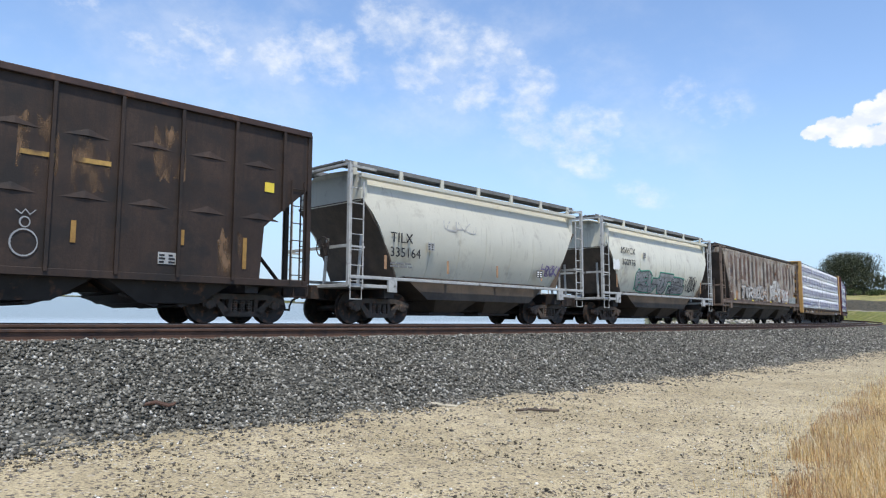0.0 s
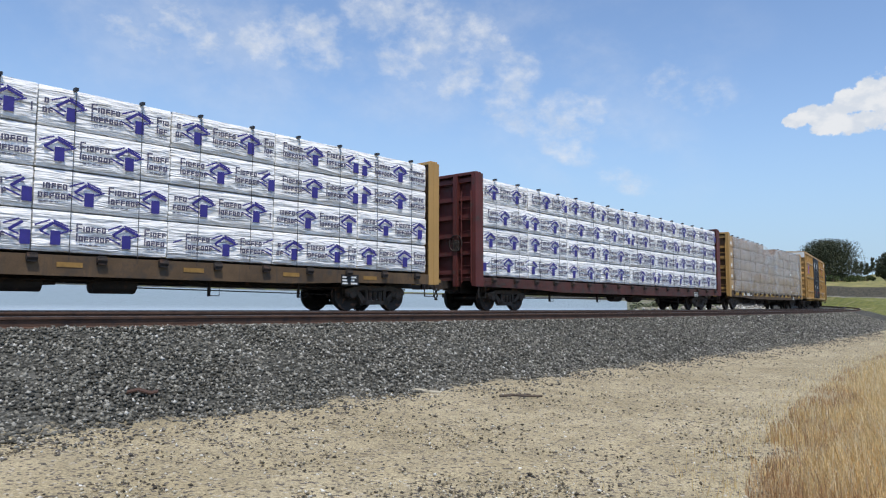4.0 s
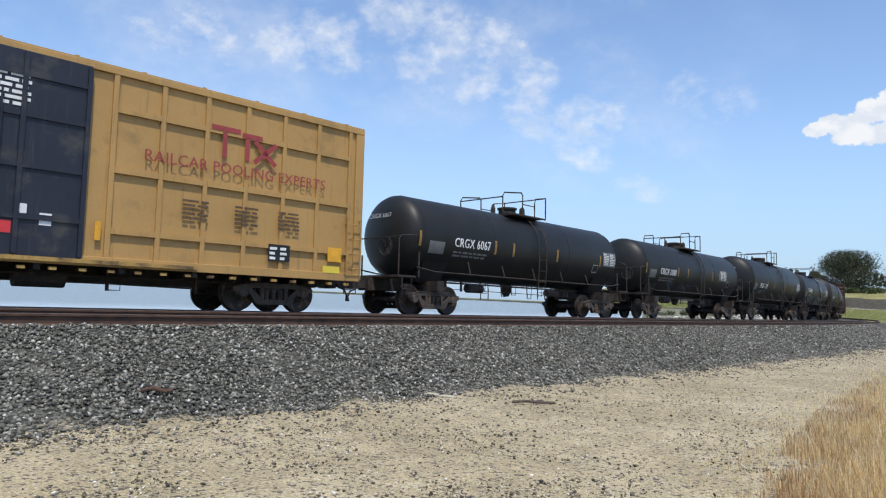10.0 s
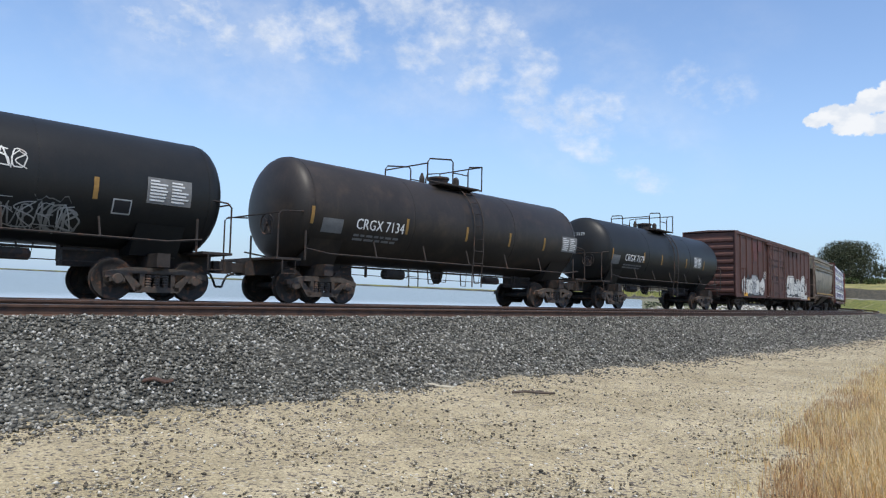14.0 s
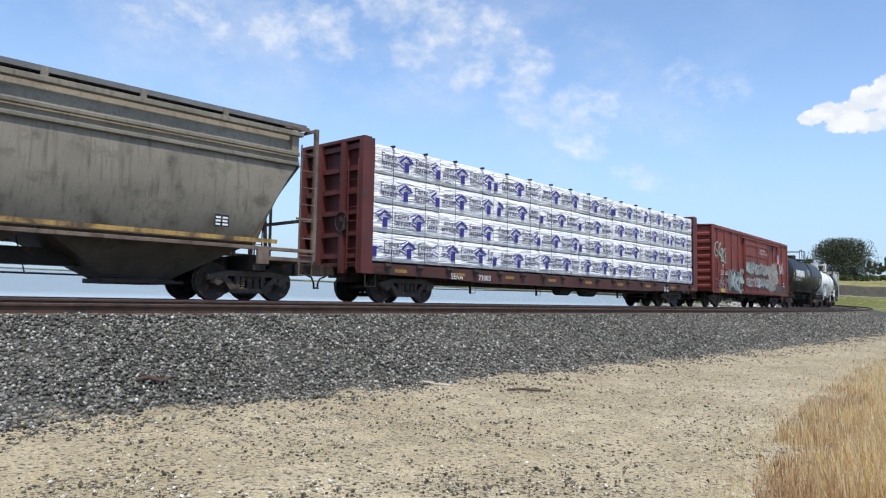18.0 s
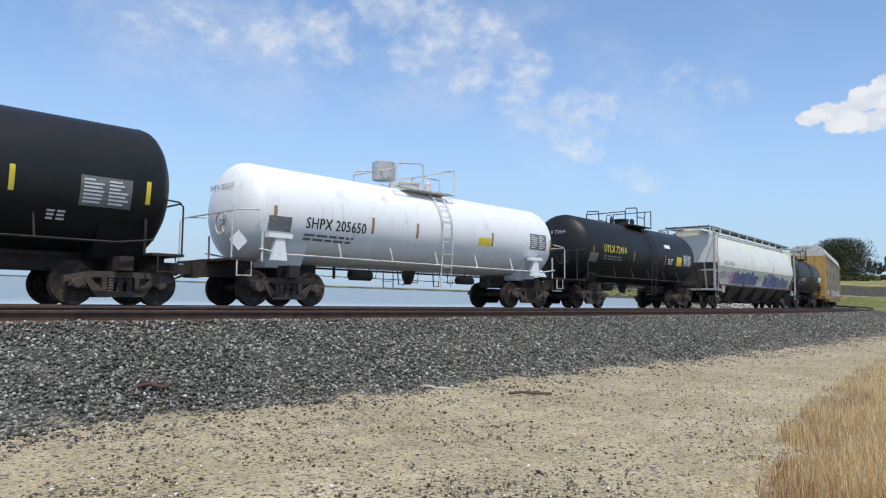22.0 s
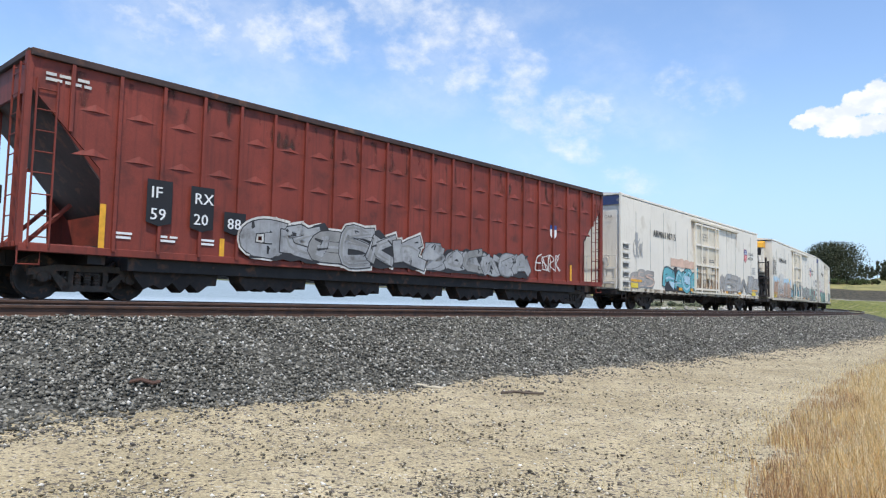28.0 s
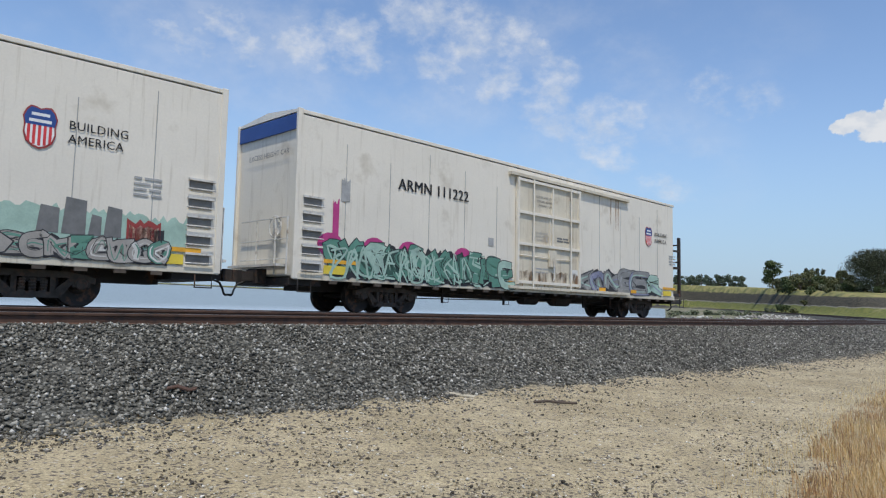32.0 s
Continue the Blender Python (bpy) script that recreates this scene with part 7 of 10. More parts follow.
    for y in (-radius - 0.02, radius + 0.02):
        b = Build().tube([(-half + 0.8, y, 1.42), (-half + 1.6, y, 1.32), (half - 1.6, y, 1.32), (half - 0.8, y, 1.42)], 0.025, 5)
        for i in range(5):
            x = -tc * 0.36 + tc * 0.72 * i / 4
            b.tube([(x, y, 1.32), (x, y * 0.90, zc - radius * 0.55)], 0.022, 5)
        part("side_rail", b, grip, car)
    b = Build()
    low = zc - radius
    b.lathe([(low - 0.42, 0.10), (low - 0.22, 0.20), (low + 0.05, 0.24)], 12, "z", (0, 0, 0))
    for x, d in ((-2.1, 0.30), (-0.9, 0.46), (-0.3, 0.38), (0.7, 0.48), (1.4, 0.36), (2.3, 0.30)):
        b.tube([(x, -0.45, 1.15), (x + 0.05, -0.45, 1.15 - d), (x + 0.28, -0.45, 1.15 - d), (x + 0.33, -0.45, 1.15)], 0.02, 5)
    b.tube([(-tc / 2 + 1.0, -0.55, 1.06), (tc / 2 - 1.0, -0.55, 1.06)], 0.030, 6)
    b.tube([(-tc / 2 + 1.2, -0.75, 0.84), (tc / 2 - 1.2, -0.75, 0.80)], 0.012, 5)
    for x in (-tc * 0.34, tc * 0.30):
        b.box(x - 0.03, x + 0.03, -0.78, -0.72, 0.78, 1.12)
    b.lathe([(-2.9, 0.02), (-2.85, 0.16), (-2.1, 0.16), (-2.05, 0.02)], 10, "x", (0, -0.5, 0.92))
    b.lathe([(1.7, 0.02), (1.75, 0.13), (2.5, 0.13), (2.55, 0.04)], 10, "x", (0, -0.6, 0.90))
    part("outlet_pipe", b, "steel_dark", car, split=True)
    brake_wheel(car, -half + 0.25, -0.62, 2.05, -1, grip)
    end_gear(car, half, reach)
    return car


def amber_set(car, xs, rnd_, z=None, h=0.42, mat_="amber"):
    for x in xs:
        part("reflector", panel(Build(), x, x + 0.10, (z if z is not None else rnd_[0] - 0.05), (z if z is not None else rnd_[0] - 0.05) + h, 0, rnd_), mat_, car, "amber reflective strip")


def autorack(half, reach, tc, label, wide=1.53, zlow=1.05, ztop=5.92):
    """Enclosed auto carrier: corrugated steel side screens between posts, end doors, vaulted white roof, low deck."""
    car = car_root("autorack", label, "auto carrier")
    part("deck", Build().prism(((-half, 1.12), (half, 1.12), (half, 0.85), (half - 4.5, 0.78), (half - 6, 0.58), (-half + 6, 0.58), (-half + 4.5, 0.78), (-half, 0.85)), -wide + 0.02, wide - 0.02), "yellow_dirty", car)
    part("inner_wall", Build().box(-half + 0.7, half - 0.7, -wide + 0.14, wide - 0.14, 1.12, ztop - 0.84), "sill", car)
    bays = 10
    x0, x1 = -half + 2.0, half - 2.0
    w = (x1 - x0) / bays
    for sgn in (-1, 1):
        for i in range(bays):
            xa, xb = x0 + w * i + 0.06, x0 + w * (i + 1) - 0.06
            b = Build()
            pts, n = [], 30
            for k in range(n):
                z = 1.20 + (ztop - 1.02 - 1.20) * k / (n - 1)
                group = (k // 5) % 2
                pts.append((sgn * (wide - 0.05 - (0.035 if k % 2 and group else 0.0)), z))
            vs = [(x, y, z) for y, z in pts for x in (xa, xb)]
            b.add(vs, [(2 * k, 2 * k + 1, 2 * k + 3, 2 * k + 2) for k in range(n - 1)])
            part("side_screen", b, "rack_screen", car)
        b = Build()
        for i in range(bays + 1):
            x = x0 + w * i
            b.box(x - 0.07, x + 0.07, *sorted((sgn * (wide - 0.10), sgn * (wide + 0.03))), 0.95, ztop - 0.86)
            b.box(x - 0.30, x + 0.30, *sorted((sgn * (wide - 0.06), sgn * (wide + 0.02))), ztop - 0.92, ztop - 0.84)
        part("side_post", b, "rack_screen", car, split=True)
        for e in (-1, 1):
            part("end_side_panel", Build().box(*sorted((e * (half - 0.30), e * (half - 1.95))), *sorted((sgn * (wide - 0.10), sgn * (wide - 0.02))), 0.95, ztop - 0.84), "rack_yellow", car, bevel=0.01)
            ladder(car, e * (half - 0.65) - 0.2, 0, 1.0, ztop - 0.8, sgn * (wide - 0.02), "rack_yellow", 0.40)
        part("side_sill", Build().box(-half, half, *sorted((sgn * (wide - 0.05), sgn * (wide + 0.02))), 0.86, 1.16), "yellow_dirty", car, bevel=0.01)
    arc = [(-wide - 0.01, ztop - 0.86), (-wide + 0.01, ztop - 0.52), (-wide + 0.20, ztop - 0.20), (-wide + 0.62, ztop - 0.04), (0, ztop + 0.03)]
    arc += [(-y, z) for y, z in reversed(arc[:-1])]
    n = 120
    rings = []
    for i in range(n + 1):
        x = -half + 0.25 + (2 * half - 0.5) * i / n
        k = 0.022 if i % 2 else 0.0
        rings.append([(x, y * (1 - k * 0.4), z - k) for y, z in arc])
    part("roof", Build().loft(rings), "roof_white", car, "corrugated white vaulted roof")
    for e in (-1, 1):
        xe = e * (half - 0.05)
        for y0, y1 in ((-wide + 0.05, -0.02), (0.02, wide - 0.05)):
            d = part("end_door", Build().box(*sorted((xe, xe - e * 0.25)), y0, y1, 1.0, ztop - 1.0), "rack_yellow", car, bevel=0.03)
            part("door_top", Build().prism(((y0, ztop - 1.0), (y1, ztop - 1.0), (y1 * 0.98, ztop - 0.10 - (0.2 if abs(y1) > 1 else 0)), (y0 * 0.98, ztop - 0.10 - (0.2 if abs(y0) > 1 else 0))), *sorted((xe, xe - e * 0.3)), "x"), "roof_white", d)
            part("lock_bar", Build().tube([(xe + e * 0.04, (y0 + y1) / 2, 1.1), (xe + e * 0.04, (y0 + y1) / 2, ztop - 1.1)], 0.03, 6), "rack_yellow", d)
        truck(car, e * tc / 2)
        stirrup(car, e * (half - 0.4), -wide, 0.9, "yellow_dirty")
    brake_wheel(car, -half - 0.02, -1.0, 1.9, -1)
    under_gear(car, tc, 0.62)
    end_gear(car, half, reach)
    return car


def reefer(half, reach, tc, label, unit=None, inset=1.1, band="blue_dull", ztop=5.15, wide=1.50, zlow=0.82):
    """Smooth-sided insulated car: plug door with lock bars, blue end band, ladders; one end may carry a cooling unit."""
    car = car_root("refrigerator_car", label, "refrigerator car")
    # side sheets with shallow vertical seams; a cooling unit shortens the box at its end
    xa, xb = (-half + (inset if unit == -1 else 0), half - (inset if unit == 1 else 0))
    part("body", Build().box(xa + 0.06, xb - 0.06, -wide + 0.01, wide - 0.01, zlow + 0.06, ztop - 0.12), "reefer", car, bevel=0.03)
    seams = Build()
    n = 13
    for i in range(1, n):
        x = xa + (xb - xa) * i / n
        if not -2.2 < x < 2.2:
            seams.box(x - 0.008, x + 0.008, -wide - 0.002, -wide + 0.02, zlow + 0.1, ztop - 0.4 - 0.25 * (i % 3))
    part("side_seam", seams, "grey_ink", car, split=True)
    for sgn in (-1, 1):
        part("side_sill", Build().box(xa, xb, *sorted((sgn * (wide - 0.08), sgn * (wide + 0.006))), zlow - 0.02, zlow + 0.16), "reefer_door", car, bevel=0.012)
        part("top_chord", Build().box(xa, xb, *sorted((sgn * (wide - 0.08), sgn * (wide + 0.006))), ztop - 0.10, ztop), "reefer", car, bevel=0.012)
    rings = [[(x, -wide, ztop - 0.06), (x, -wide, ztop), (x, 0, ztop + 0.14), (x, wide, ztop), (x, wide, ztop - 0.06)] for x in (xa, xb)]
    part("roof", Build().loft(rings), "reefer", car)
    for sgn in (-1, 1):
        y0 = sgn * wide
        door = part("plug_door", Build().box(-1.92, 1.90, *sorted((y0, y0 + sgn * 0.035)), zlow + 0.22, ztop - 0.42), "reefer_door", car, "cream plug door with lock bars", bevel=0.01)
        b = Build()
        for x in (-1.05, 1.22):
            b.tube([(x, y0 + sgn * 0.135, zlow + 0.1), (x, y0 + sgn * 0.135, ztop - 0.42)], 0.028, 6)
        for x in (-1.12, 1.28):
            b.tube([(x - 0.6 if x < 0 else x + 0.05, y0 + sgn * 0.07, 2.06), (0.0 if x < 0 else 0.35, y0 + sgn * 0.07, 2.03)], 0.018, 5)
        part("lock_bar", b, "reefer", door, split=True)
        b = Build()
        for z in (1.14, 2.45, 3.54, 4.66):
            b.box(-1.86, 1.84, *sorted((y0 + sgn * 0.03, y0 + sgn * 0.11)), z - 0.05, z + 0.05)
        for x in (-1.86, 1.84):
            b.box(x - 0.05, x + 0.05, *sorted((y0 + sgn * 0.03, y0 + sgn * 0.115)), 1.05, 4.72)
        b.box(0.10, 0.17, *sorted((y0 + sgn * 0.03, y0 + sgn * 0.10)), 2.5, 4.62)
        b.box(-0.02, 0.03, *sorted((y0 + sgn * 0.03, y0 + sgn * 0.06)), 2.5, 3.5)
        part("door_beam", b, "reefer", door, split=True)
        part("lock_case", Build().box(-0.10, 0.34, *sorted((y0 + sgn * 0.03, y0 + sgn * 0.12)), 1.72, 2.32), "reefer_door", door, bevel=0.02)
        part("lock_lever", Build().tube([(0.12, y0 + sgn * 0.14, 1.95), (0.16, y0 + sgn * 0.15, 1.45), (0.13, y0 + sgn * 0.14, 1.25)], 0.022, 6), "reefer_low", door)
        part("door_track", Build().box(-2.3, 5.45, *sorted((y0, y0 + sgn * 0.13)), ztop - 0.40, ztop - 0.30).box(-2.3, 5.45, *sorted((y0, y0 + sgn * 0.13)), zlow + 0.08, zlow + 0.18), "reefer_door", car, split=True)
        b = Build()
        for k in range(26):
            b.box(-9.6 + k * 0.76, -9.36 + k * 0.76, *sorted((y0 - sgn * 0.02, y0 + sgn * 0.03)), zlow - 0.10, zlow - 0.02)
        part("sill_bracket", b, "slope_dark", car, split=True)
    for e in (-1, 1):
        xe = xa if e < 0 else xb
        if unit != e:
            part("end_band", Build().prism(((-wide + 0.08, ztop - 0.50), (wide - 0.08, ztop - 0.50), (wide - 0.08, ztop - 0.10), (-wide + 0.08, ztop - 0.10)), *sorted((xe + e * 0.004, xe - e * 0.05)), "x"), band, car, "blue band across the end")
            for y in (-wide + 0.03, wide - 0.03):
                part("corner_post", Build().box(*sorted((xe + e * 0.03, xe - e * 0.12)), y - 0.045, y + 0.045, zlow, ztop + 0.02), "reefer", car, bevel=0.01)
            part("crossover_step", Build().box(*sorted((xe, xe + e * 0.32)), -1.2, 1.2, zlow + 0.30, zlow + 0.36), "reefer_low", car)
            b = Build()
            for y in (-1.35, -0.8, 0.1):
                b.tube([(xe + e * 0.12, y, zlow + 0.1), (xe + e * 0.12, y, zlow + 1.55)], 0.024, 5)
            for z in (zlow + 0.5, zlow + 1.0, zlow + 1.55):
                b.tube([(xe + e * 0.12, -1.38, z), (xe + e * 0.12, 0.9, z)], 0.018, 5)
            part("end_handrail", b, "reefer_low", car, split=True)
        truck(car, e * tc / 2)
        stirrup(car, e * (half - 0.35), -wide + 0.02, zlow + 0.05)
        if unit == e:
            continue
        # side ladder of steps; flat grey plates paint the shade of recesses behind them
        b, shade_plates = Build(), Build()
        x0 = (xe + 0.18) if e < 0 else (xe - 0.85)
        for k in range(5):
            z = zlow + 0.30 + 0.42 * k
            shade_plates.box(x0 + 0.06, x0 + 0.60, -wide - 0.008, -wide + 0.01, z - 0.12, z + 0.10)
            b.box(x0 + 0.02, x0 + 0.64, -wide - 0.07, -wide - 0.005, z + 0.09, z + 0.14)
            b.tube([(x0, -wide - 0.06, z - 0.10), (x0 + 0.66, -wide - 0.06, z - 0.10)], 0.016, 5)
        part("step_recess", shade_plates, "recess_grey", car, split=True)
        part("side_ladder", b, "reefer_low", car)
    if unit:
        e = unit
        xe = xa if e < 0 else xb
        u = part("cooling_unit", Build().box(*sorted((xe, xe + e * 0.62)), -1.0, 1.0, 2.75, 4.55), "reefer", car, "white cooling unit", bevel=0.05)
        part("hood", Build().prism(((xe, 4.50), (xe + e * 0.66, 4.50), (xe + e * 0.56, 4.85), (xe, 5.0)), -1.04, 1.04), "reefer_orange", u, "orange hood of the cooling unit")
        b = Build()
        for k in range(4):
            b.box(*sorted((xe + e * 0.60, xe + e * (0.668 - 0.026 * k))), -0.62, 0.40, 4.54 + k * 0.075, 4.575 + k * 0.075)
        part("louvre", b, "ink", u, split=True)
        part("grille", Build().box(*sorted((xe + e * 0.60, xe + e * 0.645)), -0.88, 0.88, 3.96, 4.46), "ink", u, "black grille", bevel=0.02)
        part("cover", Build().prism(((xe + e * 0.60, 2.95), (xe + e * 0.72, 3.05), (xe + e * 0.76, 3.6), (xe + e * 0.70, 3.92), (xe + e * 0.60, 3.92)), -0.86, 0.86), "reefer", u, "bulging white cover", bevel=0.03)
        part("compressor", Build().box(*sorted((xe, xe + e * 0.7)), -1.05, 1.05, 1.9, 2.5), "sill", u, bevel=0.03)
        part("control_panel", Build().box(xe + e * 0.1 - 0.2, xe + e * 0.1 + 0.2, -0.975, -0.945, 2.8, 3.3), "ink", u)
        part("unit_frame", Build().box(*sorted((xe, e * half)), -1.3, 1.3, 1.0, 1.12).box(*sorted((xe, xe + e * 0.9)), -0.9, 0.9, 1.12, 1.9), "sill", car, split=True)
        b = Build()
        for y in (-1.25, 1.25):
            b.box(e * (half - 0.12) - 0.06, e * (half - 0.12) + 0.06, y - 0.06, y + 0.06, 1.0, 3.75)
            b.box(e * (half - 0.95) - 0.06, e * (half - 0.95) + 0.06, y - 0.06, y + 0.06, 1.0, 3.55)
            for z in (2.3, 3.1):
                b.box(*sorted((e * (half - 0.1), e * (half - 1.5))), y - 0.03, y + 0.03, z - 0.04, z + 0.04)
        b.box(*sorted((e * (half - 0.05), e * (half - 1.5))), -1.3, 1.3, 2.28, 2.36)
        for z in (1.6, 2.6, 3.4):
            b.box(e * (half - 0.12) - 0.03, e * (half - 0.12) + 0.03, -1.25, 1.25, z - 0.03, z + 0.03)
        part("guard_post", b, "sill", car, "black steel guard round the cooling unit", split=True)
        part("fuel_tank", Build().lathe([(e * (half - 1.35) - 0.55, 0.02), (e * (half - 1.35) - 0.5, 0.34), (e * (half - 1.35) + 0.5, 0.34), (e * (half - 1.35) + 0.55, 0.02)], 14, "x", (0, -0.85, 1.75)), "sill", car)
    if unit != -1:
        brake_wheel(car, xa, -0.75, 2.15, -1, "reefer_low")
    part("centre_sill", Build().box(-half + 0.9, half - 0.9, -0.30, 0.30, 0.55, zlow + 0.08), "sill", car)
    part("end_sill", Build().box(-half, -half + 1.0, -1.3, 1.3, 0.66, zlow + 0.02).box(half - 1.0, half, -1.3, 1.3, 0.66, zlow + 0.02), "sill", car, split=True)
    under_gear(car, tc, 0.74)
    end_gear(car, half, reach)
    return car

# ================= the train, car by car =================
GAPS = (-6.3, 10.93, 24.43, 37.38, 56.68, 81.9, 106.73, 131.82, 153.1, 174.25, 189.4, 204.6, 220.3, 234.9, 250.7, 265.6, 288.4, 303.14, 328.19, 346.71, 363.9, 379.71, 393.9, 414.68, 428.2, 457.95, 481.6, 504.84, 528.88, 552.3)
SPEC = {}
# how far each car's middle lies behind the middle between its couplings, half its body, half the distance between its trucks
SHIFT = {3: 0.03, 4: -0.15, 5: -0.47, 6: -0.30, 7: -0.12, 9: 0.12, 10: 0.15, 11: 0.10, 12: 0.12, 13: 0.23, 14: 0.18, 15: 0.15, 16: -0.07, 17: -0.35, 18: -0.39, 20: 0.46, 21: 0.34, 22: -0.12, 23: -0.18, 24: -0.07, 25: -0.15, 26: -0.12, 27: -0.05, 28: 0.06, 29: -0.10}
HALF = {1: 8.27, 2: 5.92, 3: 5.88, 4: 8.70, 5: 11.58, 6: 11.68, 7: 11.70, 8: 9.67, 9: 9.68, 16: 10.07, 17: 6.55, 18: 11.65, 19: 8.46, 23: 9.60, 25: 13.95, 26: 11.08, 27: 10.85, 28: 10.95, 29: 10.70}
BOGIE = {1: 6.66, 2: 4.28, 3: 4.60, 4: 7.22, 5: 9.38, 6: 9.40, 7: 9.42, 8: 7.28, 9: 7.27, 10: 5.06, 11: 5.26, 12: 5.66, 13: 5.03, 14: 5.58, 15: 5.15, 16: 7.66, 17: 4.97, 18: 9.46, 19: 6.44, 20: 6.70, 21: 5.38, 22: 4.62, 23: 8.21, 24: 4.63, 25: 10.2, 26: 9.45, 27: 7.33, 28: 7.28, 29: 7.2}
SHELLS = {10: 6.45, 11: 6.70, 12: 6.92, 13: 6.70, 14: 6.85, 15: 6.65, 20: 7.87, 21: 6.83, 22: 5.95, 24: 5.98}
# height of each tank's axis and its radius
ROUND = {10: (2.465, 1.325), 11: (2.45, 1.31), 12: (2.585, 1.445), 13: (2.495, 1.355), 14: (2.595, 1.455), 15: (2.54, 1.40), 20: (2.635, 1.495), 21: (2.465, 1.325), 22: (2.545, 1.405), 24: (2.69, 1.50)}
TRAIN = []


def slot(i):
    """Coupling lines before and behind car i (1 is the first in view): its middle and half its coupled length."""
    return (GAPS[i - 1] + GAPS[i]) / 2, (GAPS[i] - GAPS[i - 1]) / 2


def enlist(i, car, tc):
    TRAIN.append((car, slot(i)[0], tc))
    for child in car.children:
        child.location.x += SHIFT.get(i, 0.0)
    return car


def dims(i, over=0.75):
    """Half the body's length, the reach of the couplers fore and aft, and the distance between the trucks."""
    reach, off = slot(i)[1], SHIFT.get(i, 0.0)
    return HALF.get(i, reach - over), (reach + off, reach - off), 2 * BOGIE[i]


h, r, tc = dims(1)
c1 = enlist(1, open_hopper(h, r, tc, "hopper_brown", "dark brown rusted open hopper with graffiti tags", posts=12, bays=4, bead=(2.6, 3.9)), tc)
h, r, tc = dims(2)
c2 = enlist(2, covered_hopper(h, r, tc, "hopper_grey", "pale grey two-bay covered hopper with curved sides", ztop=4.42, rise=0.20, cut=1.30, tip=3.5, bulge=0.34, walk_paint="walk_grey", at=(-1.2, 1.2), bay_half=1.0, low=0.6, skirt=(3.6, 2.6, 0.74)), tc)
h, r, tc = dims(3)
c3 = enlist(3, covered_hopper(h, r, tc, "hopper_grey2", "off-white two-bay covered hopper with green graffiti", ztop=4.40, rise=0.20, cut=1.05, tip=3.25, bulge=0.34, walk_paint="walk_grey", at=(-1.2, 1.2), bay_half=1.0, low=0.6, skirt=(3.6, 2.6, 0.74)), tc)
h, r, tc = dims(4)
c4 = enlist(4, covered_hopper(h, r, tc, "rust_white", "rust-streaked ribbed covered hopper with graffiti", round_sides=False, bays=3, posts=19, sill_paint="rust_sill", post_paint="rust_rib", cut=1.25, tip=4.0, back=0.06, ztop=4.42, walk_paint="steel_dark", rise=0.12, at=(-5.7, -1.9, 1.9, 5.7), bay_half=1.5, low=0.6, skirt=(7.0, 6.9, 0.95)), tc)
h, r, tc = dims(5, 0.8)
c5 = enlist(5, centerbeam(h, r, tc, "sill_brown", "yellow", "yellow-ended flatcar stacked with white-wrapped lumber", seed=5), tc)
h, r, tc = dims(6, 0.8)
c6 = enlist(6, centerbeam(h, r, tc, "flat_brown", "oxide_red", "dark red flatcar stacked with white-wrapped lumber", seed=6), tc)
h, r, tc = dims(7, 0.8)
c7 = enlist(7, centerbeam(h, r, tc, "sill_brown", "yellow", "yellow flatcar with tan lumber under clear film", load="film", seed=7), tc)
h, r, tc = dims(8, 0.95)
RIBS = tuple(-8.87 + 1.05 * k for k in range(7)) + tuple(2.9 + 1.05 * k for k in range(7))
c8 = enlist(8, boxcar(h, r, tc, "yellow", "tall yellow boxcar with black double doors", ribs=RIBS, hribs=(1.63, 2.93, 4.23)), tc)
h, r, tc = dims(9, 0.95)
c9 = enlist(9, boxcar(h, r, tc, "yellow", "tall yellow boxcar with black double doors", ribs=RIBS, hribs=(1.63, 2.93, 4.23)), tc)
for i, paint, lab in ((10, "tank_black", "black tank car with white lettering"), (11, "tank_black", "black tank car with white lettering and faint blue tags"),
                      (12, "tank_black", "glossy black tank car with amber reflectors"), (13, "tank_black", "black tank car with grey graffiti"),
                      (14, "tank_brown", "rust-browned black tank car"), (15, "tank_black", "plain black tank car"), (20, "tank_black", "black tank car with large white brand lettering blocks"),
                      (21, "tank_white", "clean white tank car with white railings"), (22, "tank_black", "black tank car with yellow lettering"), (24, "tank_brown", "brown-black tank car with white lettering")):
    h, r, tc = dims(i, 0.62)
    SPEC[i] = enlist(i, tank_car(h, r, tc, paint, lab, shell=SHELLS[i], radius=ROUND[i][1], zc=ROUND[i][0], grip="reefer_low" if i == 21 else "steel_dark"), tc)
h, r, tc = dims(16, 0.9)
c16 = enlist(16, boxcar(h, r, tc, "box_brown", "brown oxide boxcar with white graffiti", ribs=tuple(-9.0 + 1.28 * k for k in range(6)) + tuple(3.2 + 1.28 * k for k in range(5)), ztop=4.64, zlow=0.78), tc)
h, r, tc = dims(17)
c17 = enlist(17, covered_hopper(h, r, tc, "hopper_tan", "grimy tan covered hopper", sill_paint="rust_sill", ztop=4.58, cut=1.25, tip=3.5, walk_paint="walk_grey", rise=0.12, bulge=0.30), tc)
h, r, tc = dims(18, 0.8)
c18 = enlist(18, centerbeam(h, r, tc, "flat_brown", "oxide_red", "red-ended flatcar stacked with white-wrapped lumber", seed=18), tc)
h, r, tc = dims(19, 0.9)
c19 = enlist(19, boxcar(h, r, tc, "box_red", "faded red boxcar covered in graffiti", ribs=tuple(-7.5 + 1.3 * k for k in range(5)) + tuple(3.2 + 1.2 * k for k in range(4)), ztop=4.58, zlow=0.80), tc)
